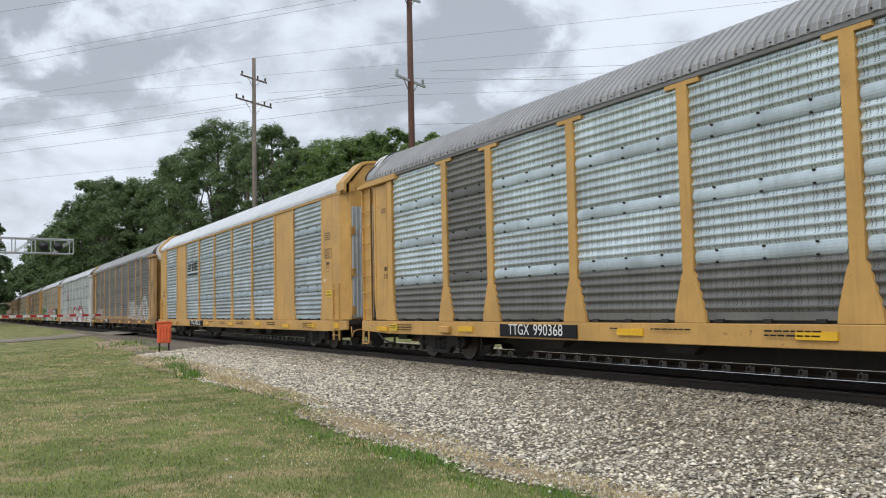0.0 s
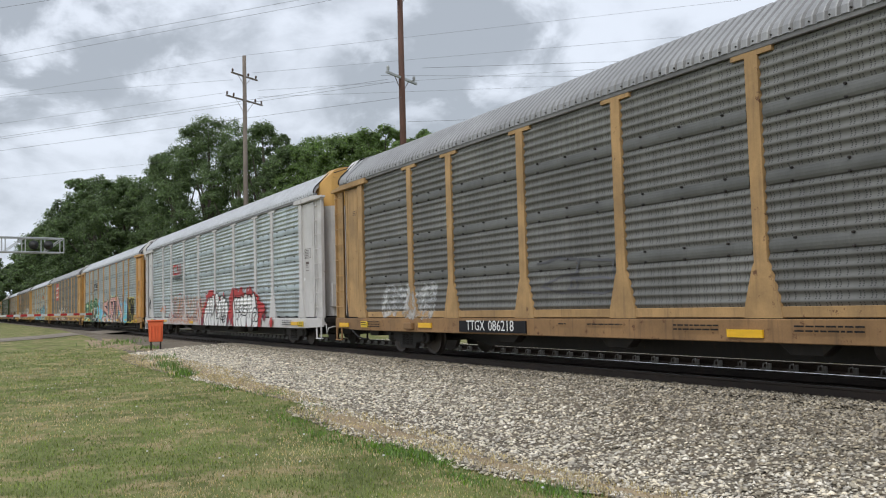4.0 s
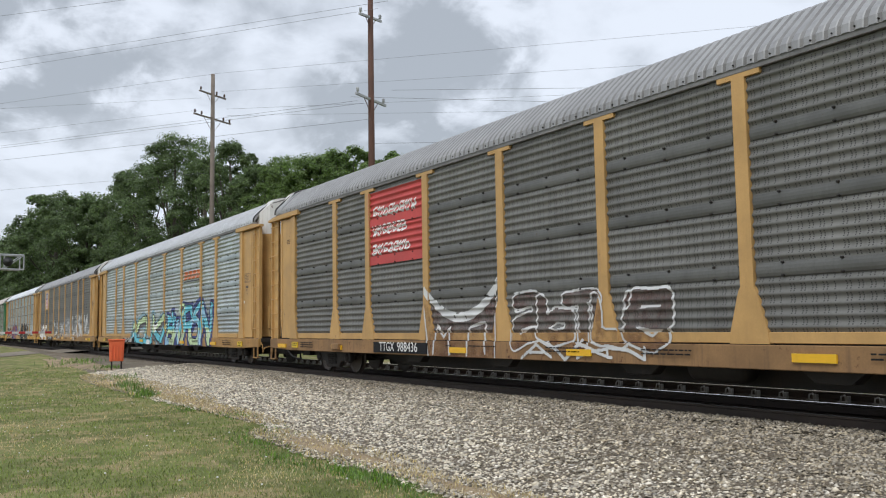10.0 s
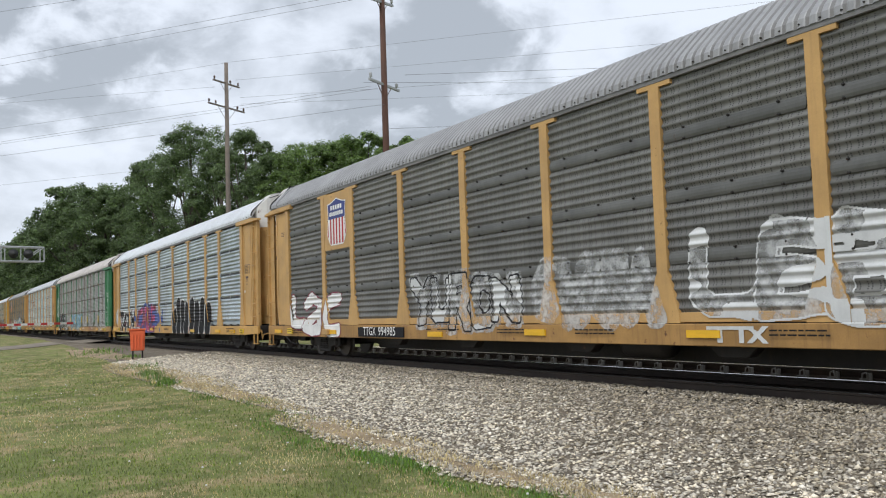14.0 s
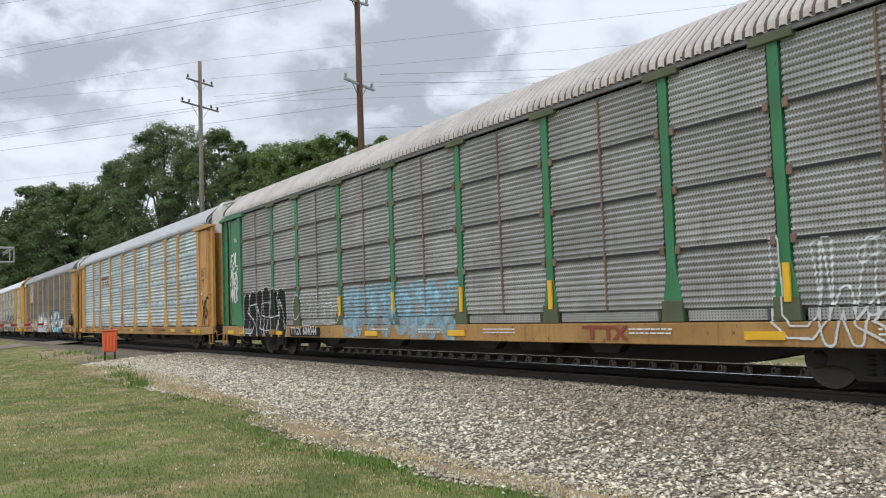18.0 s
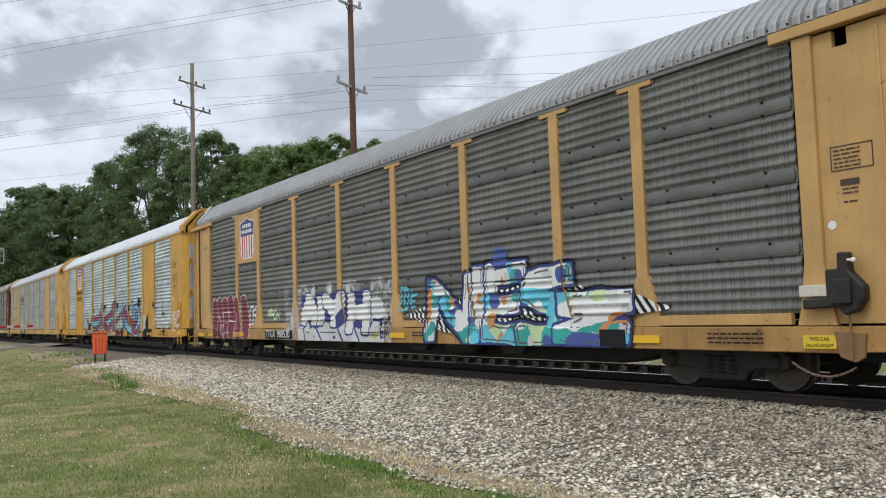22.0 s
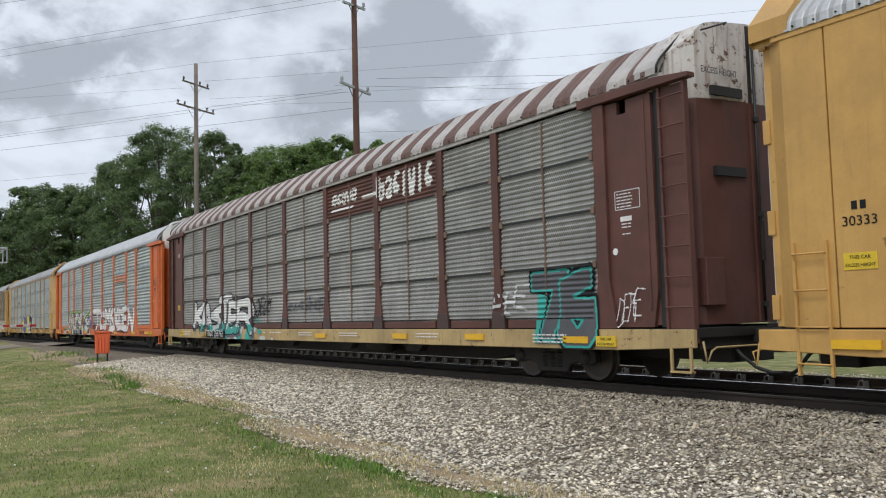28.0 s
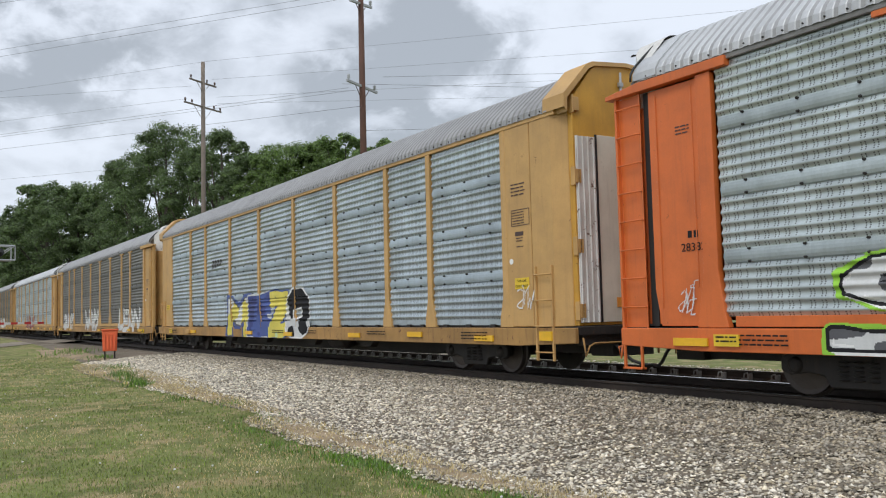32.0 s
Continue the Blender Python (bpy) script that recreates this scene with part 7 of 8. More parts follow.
# amber car with maroon letters on bare metal
paint(C[10], SP[10], "emblem", -6.85, -4.55, 3.05, 3.8, [("maroon", rect(-6.75, -5.5, 3.5, 3.64, 0.2)), ("maroon", rect(-6.4, -6.22, 3.1, 3.5, 0.2)), ("maroon", rect(-6.0, -5.3, 3.5, 3.64, 0.2)), ("maroon", rect(-5.78, -5.6, 3.1, 3.5, 0.2)),
      ("maroon", rect(-5.45, -5.24, 3.1, 3.66, 0.9)), ("maroon", rect(-4.88, -4.68, 3.1, 3.66, -0.6)), ("smoke", rect(-5.32, -5.22, 3.1, 3.66, 0.9))], "maroon geometric emblem", 0.012)
paint(C[10], SP[10], "graffiti", 11.5, 12.1, 0.95, 1.6, [("magenta", lambda x, z: (np.abs(x - 11.8) < 0.2) & (value_noise(x + 9, z, 0.15, 81) > 0.35))], "pink sprayed patch")
paint(C[10], SP[10], "graffiti", -1.7, -1.2, 0.95, 1.6, [("magenta", lambda x, z: (np.abs(x + 1.42) < 0.16) & (value_noise(x + 9, z, 0.15, 83) > 0.4))], "pink sprayed patch")
tag(C[10], SP[10], "Xc", 12.25, 12.85, 1.1, 1.9, 0.035, "ink", 0.1, 82)
# sooty tan car with bold pieces
lobes(C[11], SP[11], ((-11.25, 1.92, 0.1), (-10.75, 1.96, 0.15), (-10.2, 1.95, 0.2), (-9.68, 2.02, 0.15), (-9.1, 1.99, 0.2), (-8.4, 1.98, 0.25)), 0.62, 0.29, "maroon", "white", 0.026, 91)
tag(C[11], SP[11], "~EH", -11.1, -9.2, 0.8, 1.5, 0.014, "white", 0.0, 99)
tag(C[11], SP[11], "OS", -7.9, -7.35, 1.0, 1.6, 0.03, "white", 0, 92)
tag(C[11], SP[11], "GRON", -6.4, -5.5, 1.25, 1.55, 0.035, "pale_green", 0.1, 93)
paint(C[11], SP[11], "graffiti", -5.0, 1.3, 0.605, 2.1, [("chalk_thin", lambda x, z: value_noise(x + 40, z + 7, 0.5, 94) > 0.22 + 0.4 * np.abs(z - 1.2))], "grey sprayed cloud")
paint(C[11], SP[11], "graffiti", -4.1, 1.3, 0.605, 1.95, [
    ("navy", lambda x, z: (x > -3.95 + 0.12 * (z - 0.6)) & (x < 0.25 - 0.1 * (z - 1.7)) & (z < 1.83) & (z > 0.98 - 0.35 * (x > -3.2) * (x < 0.1))),
    ("chalk", lambda x, z: (x > -3.98) & (x < 0.95) & (z < 1.0 + 0.08 * np.sin(x * 5)) & (value_noise(x + 5, z + 2, 0.3, 94) > 0.12)),
    ("chalk", lambda x, z: (x > 0.1) & (x < 1.15 - 0.7 * (z - 1.0)) & (z < 1.62) & (z > 0.95)),
    ("navy", lambda x, z: (np.abs(line_field(x, z, [[(-3.6, 1.0), (-3.5, 0.62)], [(-2.8, 0.98), (-2.45, 0.62)], [(-1.5, 0.95), (-1.2, 0.62)], [(-0.6, 1.0), (-0.3, 0.62)], [(0.2, 0.95), (0.35, 1.12), (0.75, 1.1), (0.8, 0.7)]])) < 0.035)),
    ("spray_yellow", lambda x, z: np.hypot(x - 0.5, z - 0.75) < 0.11 + 0.04 * np.cos(5 * np.arctan2(z - 0.75, x - 0.5)))], "grey sprayed letter sides with navy edges")
piece(C[11], SP[11], [("A", -3.85, -2.75, 1.02, 1.86), ("I", -2.85, -2.3, 1.0, 1.78), ("Y", -2.45, -1.15, 0.95, 1.82), ("H", -1.0, 0.2, 0.78, 1.8)], 0.19, 0.045, ("white", "chalk"), "navy", seed=95, square=True, blotch=0.25, warped=0.8)
for x, z in ((-3.0, 1.9), (-2.0, 1.93), (-0.9, 1.88)):
    blot(11, "chalk", x, z, 0.13, "pale sprayed puff")
tag(C[11], SP[11], "DONER", 0.68, 1.18, 0.98, 1.14, 0.012, "ink", 0, 196)
tag(C[11], SP[11], "ZERO", 0.72, 1.2, 0.82, 0.97, 0.012, "ink", 0, 197)
tag(C[11], SP[11], "EOHE", 1.65, 2.3, 1.35, 1.75, 0.03, "cyan", 0, 97)
HATCH = lambda x, z: np.where(np.abs(z - 1.22) < 0.42 * (1 - (np.abs(x - 5.7) / 3.75) ** 3) + 0.18 * (value_noise(x + 9, z + 3, 0.5, 90) - 0.5), 1, 0)
paint(C[11], SP[11], "graffiti", 1.9, 9.6, 0.605, 1.9, [("ink", lambda x, z: (HATCH(x, z) > 0)), ("white", lambda x, z: (HATCH(x, z) > 0) & (((x + 0.8 * z) * 6.0) % 1 < 0.5))], "black and white hatched sides")
piece(C[11], SP[11], [("N", 2.75, 4.5, 0.62, 1.95), ("I", 4.2, 4.9, 0.64, 2.05), ("E", 4.8, 6.1, 0.62, 2.1), ("S", 5.9, 7.3, 0.62, 2.05), ("Z", 6.9, 8.7, 0.62, 1.5)], 0.185, 0.05, ("white", "teal", "chalk", "pale_green", "spray_orange", "royal", "cyan"), "navy", "ink", 0.03, seed=98, shine="smoke", blotch=0.27, square=True, lean=0.1, bands=(("teal", 0.22),))
blot(11, "royal", 5.4, 2.2, 0.22, "dark blue sprayed blot")
plate(C[11], "notice_board", "ink", 8.35, 0.76, 0.55, 0.26, -1.545)
# bright yellow car: maroon and light blue blades, a curl, black horn
piece(C[12], SP[12], None, 0.2, 0.06, ("cyan", "sky_blue"), "ink", strokes=[(0.10, [(-4.5, 1.45), (-3.9, 1.15), (-2.6, 1.3)]), (0.12, [(-2.3, 1.7), (-1.75, 2.1)]), (0.11, [(-0.9, 1.2), (0.2, 1.4)]), (0.12, [(0.55, 1.5), (0.65, 2.0)]), (0.12, [(-1.4, 0.68), (0.4, 0.7)]), (0.12, [(1.2, 0.7), (2.6, 0.66)]),
      (0.13, [(2.3, 1.5), (2.9, 2.0)]), (0.13, [(2.9, 1.5), (3.5, 1.0)]), (0.14, [(3.4, 1.25), (4.6, 0.95), (6.2, 0.62)]), (0.12, [(5.05, 2.1), (5.1, 1.6)])], seed=102, warped=0.5)
piece(C[12], SP[12], None, 0.2, 0.035, ("maroon",), "cyan", strokes=[(0.17, [(-4.25, 1.5), (-2.9, 1.5), (-1.7, 1.75), (-1.55, 2.15)]), (0.2, [(-1.6, 1.5), (-2.3, 1.15), (-3.1, 0.72), (-2.0, 0.68)]), (0.18, [(-1.4, 1.35), (0.1, 1.62), (0.85, 1.75), (0.95, 2.15)]), (0.2, [(-1.3, 1.2), (-0.2, 0.9), (0.9, 1.2), (1.5, 2.15)]),
      (0.2, [(0.9, 1.25), (1.6, 0.8), (2.6, 0.68)]), (0.15, [(1.5, 1.3), (2.6, 1.6), (3.7, 2.0)]), (0.16, [(2.9, 1.75), (3.5, 1.1)]), (0.24, [(3.4, 1.8), (4.4, 1.35), (6.5, 0.86)])], seed=101, warped=0.5, shine="sky_blue")
paint(C[12], SP[12], "graffiti", 4.7, 6.9, 0.7, 2.3, [
    ("cyan", lambda x, z: np.hypot((x - 5.8) * 0.82, z - 1.38) < 0.78), ("maroon", lambda x, z: np.hypot((x - 5.8) * 0.82, z - 1.38) < 0.74),
    ("cyan", lambda x, z: np.hypot((x - 5.78) * 0.82, z - 1.46) < 0.55), ("maroon", lambda x, z: (np.hypot((x - 5.72) * 0.82, z - 1.52) < 0.36) | ((np.hypot((x - 5.55) * 0.8, z - 1.2) < 0.3) & (z < 1.35))),
    ("cyan", lambda x, z: np.hypot((x - 5.66) * 0.82, z - 1.56) < 0.22), ("ink", lambda x, z: np.abs(np.hypot((x - 5.7) * 0.82, z - 1.56) - 0.13) < 0.015), ("maroon", lambda x, z: np.hypot((x - 5.68) * 0.82, z - 1.56) < 0.1)], "maroon and light blue sprayed curl")
paint(C[12], SP[12], "graffiti", 6.9, 9.0, 0.605, 1.95, [("ink", lambda x, z: (x - 7.0 > 0.5 * np.abs(z - 0.9)) & (np.abs(x - 7.55 - 0.45 * (z - 0.75) ** 2 - 0.1 * value_noise(x, z + 5, 0.2, 3)) < 0.42 * np.clip((1.75 - z) / 1.1, 0, 1))),
    ("ink", lambda x, z: (z < 0.93) & (np.abs(x - 8.0) < 0.9 * (0.4 + value_noise(x + 3, z + 3, 0.3, 12) * 0.6)))], "black sprayed horn")
for x, z, rr in ((-5.55, 1.4, 0.1), (-5.2, 1.15, 0.17), (-4.85, 0.95, 0.25), (-3.85, 1.95, 0.12), (-1.05, 2.0, 0.16), (-0.75, 2.12, 0.09), (2.0, 2.08, 0.15), (4.45, 1.92, 0.14), (6.35, 2.15, 0.2), (9.0, 1.95, 0.12), (9.25, 1.8, 0.05), (10.4, 1.55, 0.09), (10.35, 1.8, 0.06), (8.4, 0.78, 0.1), (10.75, 0.8, 0.12), (3.3, 0.75, 0.2), (4.6, 0.72, 0.12)):
    blot(12, "ink", x, z, rr, "black sprayed blot")
tag(C[12], SP[12], "COMEUMENAREI", 8.95, 11.6, 1.02, 1.4, 0.022, "white", 0.0, 103)
tag(C[12], SP[12], "KUTVUAK", 6.85, 7.7, 0.95, 1.5, 0.016, "white", 0.0, 105)
tag(C[12], SP[12], "UCKZ", 11.75, 12.75, 1.15, 1.6, 0.013, "white", 0.05, 104)
tag(C[12], SP[12], "~ZS", 11.7, 12.9, 0.98, 1.25, 0.014, "white", 0.05, 106)
# brown car: board with strokes, white and teal piece
paint(C[14], SP[14], "name_board", 1.5, 7.0, 3.7, 4.58, [("brown", rect(1.52, 6.98, 3.72, 4.57))], "oxide brown board along the top", 0.02)
paint(C[14], SP[14], "board_lettering", 1.6, 6.9, 3.75, 4.5, [("white", rect(1.75, 3.0, 3.90, 3.97, 0.3)), ("white", rect(3.5, 4.3, 4.05, 4.13))], "worn white lines on the board", 0.012)
word(14, "ecdhe", 1.8, 3.2, 4.02, 4.36, 0.035, 0.0, ("white",), None, wobble=0.02, overlap=0.0, worn=0.1, seed=115, warped=0.3, label="worn white strokes on the board")
word(14, "bacihic", 4.3, 6.75, 3.86, 4.46, 0.055, 0.0, ("white",), None, wobble=0.04, overlap=-0.05, worn=0.08, seed=116, warped=0.3, label="worn white strokes on the board")
paint(C[14], SP[14], "graffiti", -8.5, -1.7, 0.605, 1.3, [("teal", lambda x, z: (value_noise(x + 30, z + 3, 0.35, 117) > 0.40 + 0.6 * np.maximum(0, z - 0.85) + 0.12 * np.abs(x + 5.5))), ("chalk", lambda x, z: (z < 1.0) & (value_noise(x + 8, z + 3, 0.3, 118) > 0.55 + 0.1 * np.abs(x + 5.5)))], "teal and white sprayed ground")
piece(C[14], SP[14], [("K", -10.3, -8.9, 0.95, 1.85), ("A", -9.4, -8.1, 0.8, 1.85), ("S", -8.3, -7.1, 0.85, 1.75), ("T", -7.5, -6.1, 0.75, 2.05), ("E", -6.5, -5.2, 0.8, 1.85), ("R", -5.6, -4.0, 0.75, 1.9)], 0.125, 0.045, ("white", "chalk"), "ink", seed=111, shadow="smoke", cast=(0.14, -0.08), square=True, bands=(("teal", 0.22),), blotch=0.3, lean=0.1)
tag(C[14], SP[14], "aXEcAd", -3.8, -2.6, 1.3, 1.8, 0.02, "ink", 0.1, 112)
tag(C[14], SP[14], "ANMASAMER", -1.3, 1.2, 1.45, 1.75, 0.022, "smoke", 0.2, 117)
paint(C[14], SP[14], "graffiti", 9.95, 11.75, 0.62, 2.0, [("teal", rect(10.1, 11.5, 0.68, 1.95, 0.06))], "teal sprayed ground")
piece(C[14], SP[14], [("7", 10.0, 10.95, 0.75, 1.9), ("6", 10.75, 11.65, 0.64, 1.9)], 0.15, 0.04, ("smoke",), "teal", "ink", 0.04, seed=113, warped=0.3, square=True)
plate(C[14], "placard", "label_yellow", -12.25, 1.75, 0.42, 0.18, -1.427, "yellow notice")
bars(C[14], "ink", -12.25, 1.80, 0.34, 2, 0.06, -1.433, 14)
tag(C[14], SP[14], "DEfE", 12.1, 12.65, 1.05, 1.5, 0.009, "white", 0, 114)
tag(C[14], SP[14], "DBE", 8.9, 9.8, 1.2, 1.7, 0.03, "chalk", 0.3, 115)
# orange car
piece(C[15], SP[15], [("S", -10.1, -8.7, 0.68, 1.9), ("I", -8.75, -7.8, 0.66, 1.75), ("T", -8.1, -6.7, 0.66, 1.85), ("R", -6.9, -5.3, 0.66, 1.9), ("E", -5.5, -4.0, 0.64, 1.85), ("K", -4.3, -1.9, 0.62, 1.9)], 0.11, 0.045, ("smoke", "chalk"), "ink", "lime", 0.05, seed=121, lean=0.3, blotch=0.4, shadow="white", cast=(0.14, -0.06), square=True, shine="white")
tag(C[15], SP[15], "eTAEK", -2.6, -1.2, 1.05, 1.6, 0.022, "royal", 0.05, 122)
tag(C[15], SP[15], "SADEX", -2.4, -0.6, 0.95, 1.35, 0.022, "royal", 0.05, 123)
tag(C[15], SP[15], "ZERAN", -0.9, 0.3, 0.95, 1.15, 0.018, "ink", 0.05, 126)
piece(C[15], SP[15], [("T", -1.1, 1.3, 0.86, 2.0), ("O", 1.0, 2.45, 0.88, 1.85), ("M", 2.25, 3.6, 0.86, 2.05), ("S", 3.35, 4.7, 0.76, 2.0), ("K", 4.45, 5.6, 0.86, 2.05), ("O", 5.3, 6.35, 0.86, 1.9), ("E", 6.2, 7.5, 0.84, 2.05), ("N", 7.3, 8.7, 0.8, 1.9)], 0.15, 0.035, ("white",), "maroon", seed=124, shadow="ink", cast=(-0.06, -0.03), square=True)
tag(C[15], SP[15], "aXgE", -12.5, -12.2, 1.1, 1.55, 0.007, "chalk", 0, 125)
# tan hinged car: blue and yellow
piece(C[16], SP[16], [("M", -4.4, -2.3, 0.64, 1.85)], 0.24, 0.05, ("spray_yellow", "chalk"), "smoke", "royal", 0.1, seed=131, square=True)
piece(C[16], SP[16], [("E", -2.45, -0.4, 0.62, 1.95)], 0.3, 0.05, ("royal", "navy"), "chalk", seed=134, square=True)
piece(C[16], SP[16], [("Z", -0.5, 1.0, 0.64, 1.95)], 0.22, 0.05, ("spray_yellow", "pale_green"), "royal", seed=135, square=True)
piece(C[16], SP[16], [("O", 0.9, 2.5, 0.62, 1.95)], 0.26, 0.06, ("ink", "chalk"), "white", seed=132, blotch=0.25)
paint(C[16], SP[16], "emblem", -6.4, -4.9, 2.95, 3.4, [("smoke", rect(-6.3 + 0.3 * i, -6.1 + 0.3 * i, 3.0 + 0.03 * i, 3.3, 0.4)) for i in range(4)], "worn dark emblem")
tag(C[16], SP[16], "aYh", 12.0, 12.5, 1.3, 1.6, 0.01, "white", 0, 133)
word(17, "aUMY", -11.0, -7.0, 0.7, 1.8, 0.16, 0.03, ("chalk",), None, worn=0.3, seed=141)
word(17, "hAd", -3.0, 1.0, 0.7, 1.9, 0.18, 0.03, ("chalk",), None, worn=0.3, seed=142)
word(17, "UEAN", 6.5, 11.0, 0.7, 1.8, 0.15, 0.03, ("chalk",), None, worn=0.25, seed=143)
word(18, "hRUS", -3.0, 2.0, 0.7, 1.8, 0.16, 0.03, ("maroon",), "chalk", seed=144)
word(19, "dagh", 2.0, 8.0, 0.7, 1.8, 0.16, 0.03, ("chalk",), None, worn=0.3, seed=145)


# ---- trees along the far side ----
def foliage(name, colour, second):
    m = surface(name, colour, 0.6, 0, 0.25, second=second, island=0.45, bump=0, grain=3, patch=0.3, spec=0.12)
    t = m.node_tree
    b = t.nodes["Principled BSDF"]
    glow = t.nodes.new("ShaderNodeBsdfTranslucent")
    t.links.new(b.inputs["Base Color"].links[0].from_socket, glow.inputs[0])
    both = t.nodes.new("ShaderNodeMixShader")
    both.inputs[0].default_value = 0.48
    t.links.new(b.outputs[0], both.inputs[1])
    t.links.new(glow.outputs[0], both.inputs[2])
    t.links.new(both.outputs[0], t.nodes["Material Output"].inputs[0])
    return m


M["leaves"] = foliage("deep_green_leaves", (0.155, 0.215, 0.10), (0.195, 0.265, 0.115))
M["leaves_light"] = foliage("fresh_green_leaves", (0.19, 0.275, 0.10), (0.225, 0.315, 0.11))
M["bark"] = surface("rough_grey_bark", (0.09, 0.075, 0.06), 0.9, 0, 0.3, bump=0.8, grain=12, patch=1)


def crown_mesh(seed, high, wide, leaves, leaf):
    """Boughs on a rounded crown, tufts on the boughs, small leaf pairs on the tufts, with gaps between."""
    r = np.random.default_rng(seed)
    boughs = []
    n = 34
    for i in range(n):
        h = 0.10 + 0.80 * ((i + 0.5) / n) ** 0.85
        swell = math.sin(math.pi * min(1.0, max(0.04, (h + 0.13) / 1.15))) ** 0.6
        a = i * 2.4 + r.uniform(-0.5, 0.5)
        reach = wide * 0.5 * swell * r.uniform(0.4, 0.95)
        boughs.append((reach * math.cos(a), reach * math.sin(a), h * high, wide * r.uniform(0.10, 0.20)))
    boughs.append((0, 0, high * 0.9, wide * 0.16))
    c = np.array(boughs)
    n = len(c)
    per = 24
    own = np.repeat(np.arange(n), per)
    d = r.normal(size=(n * per, 3))
    d /= np.linalg.norm(d, axis=1)[:, None]
    d[:, 2] = np.where(d[:, 2] < -0.3, -d[:, 2], d[:, 2])
    tuft = c[own, :3] + d * (c[own, 3] * r.uniform(0.7, 1.08, n * per))[:, None] * np.array([1, 1, 0.85])
    tuft[:, 2] = np.minimum(tuft[:, 2], high)
    size = c[own, 3] * r.uniform(0.25, 0.55, n * per)
    pick = r.integers(0, n * per, leaves)
    e = r.normal(size=(leaves, 3))
    e /= np.linalg.norm(e, axis=1)[:, None]
    p = tuft[pick] + e * (size[pick] * r.random(leaves) ** 0.45)[:, None] * np.array([1, 1, 0.7])
    nrm = d[pick] * 0.8 + e * 0.5 + r.normal(0, 0.45, (leaves, 3)) + np.array([0, 0, 0.5])
    nrm /= np.linalg.norm(nrm, axis=1)[:, None]
    t1 = np.cross(nrm, r.normal(size=(leaves, 3)))
    t1 /= np.linalg.norm(t1, axis=1)[:, None]
    t2 = np.cross(nrm, t1)
    s = leaf * r.uniform(0.55, 1.35, leaves)[:, None]
    v = np.stack([p - t1 * s, p + t2 * s * 0.6 + nrm * s * 0.2, p + t1 * s, p - t2 * s * 0.6 + nrm * s * 0.15], 1).reshape(-1, 3)
    q = 4 * np.arange(leaves)
    return fast_mesh("crown", v, np.stack([q, q + 1, q + 2, q + 3], -1), None), c


def trunk_mesh(seed, high, clumps):
    r = random.Random(seed)
    b = Build()
    top = Vector((r.uniform(-0.4, 0.4), r.uniform(-0.4, 0.4), high * 0.8))
    k = high / 20
    b.tube([(0, 0, -0.3), (0, 0, high * 0.15), tuple(top * 0.5), tuple(top)], [0.5 * k, 0.38 * k, 0.26 * k, 0.06 * k], 8)
    for c in clumps[::2]:
        base = top * min(0.85, max(0.2, c[2] / high * 0.62))
        mid = (base + Vector(c[:3])) / 2 + Vector((0, 0, 0.4))
        b.tube([tuple(base), tuple(mid), tuple(c[:3])], [0.14 * k, 0.09 * k, 0.03 * k], 5)
    return b.mesh("trunk", smooth=True)


TREES = (
    (-53.5, 30.0, 14.7, 3.5, "leaves_light", 1.4), (-55.6, 30.0, 15.4, 3.6, "leaves_light", 3.3),
    (-60.4, 31.0, 15.3, 5.2, "leaves_light", 2.2), (-64.2, 31.0, 17.4, 5.8, "leaves_light", 3.6),
    (-71.2, 32.0, 18.3, 6.3, "leaves_light", 3.8), (-72.1, 30.0, 17.8, 7.4, "leaves_light", 0.4),
    (-81.5, 31.0, 19.1, 8.2, "leaves_light", 0.1), (-85.4, 30.0, 19.5, 6.8, "leaves", 5.0),
    (-93.8, 30.0, 23.5, 9.2, "leaves", 1.6), (-106.1, 31.0, 23.8, 10.3, "leaves", 1.4),
    (-113.5, 29.0, 28.0, 13.0, "leaves", 6.0), (-125.5, 28.0, 26.3, 11.8, "leaves", 2.8),
    (-132.2, 27.0, 25.5, 9.8, "leaves", 5.0), (-148.5, 24.0, 24.3, 12.8, "leaves", 2.9),
    (-146.2, 26.0, 22.4, 9.3, "leaves", 3.8), (-181.6, 24.0, 29.3, 16.2, "leaves", 0.9),
    (-204.8, 23.0, 27.5, 16.3, "leaves", 3.8), (-247.6, 23.0, 27.0, 18.4, "leaves", 5.2),
    (-297.7, 22.0, 25.4, 18.0, "leaves", 3.1), (-379.0, 21.0, 21.7, 19.4, "leaves", 4.4),
    (-190.0, 3.2, 22.5, 9.5, "leaves", 1.0), (-215.0, 0.0, 19.0, 10.0, "leaves", 2.0),
    # from here on unseen trees, added to keep light off the far cars
    (-150.0, -7.5, 19.0, 14.0, "leaves", 3.0), (-172.0, -9.0, 21.0, 15.0, "leaves", 0.6),
    (-198.0, -12.0, 22.0, 15.0, "leaves", 4.0), (-238.0, -7.0, 21.0, 16.0, "leaves", 5.0),
    (-270.0, -9.0, 22.0, 18.0, "leaves", 2.4), (-310.0, -10.0, 21.0, 20.0, "leaves", 1.4),
    (-355.0, -12.0, 22.0, 20.0, "leaves", 0.2))
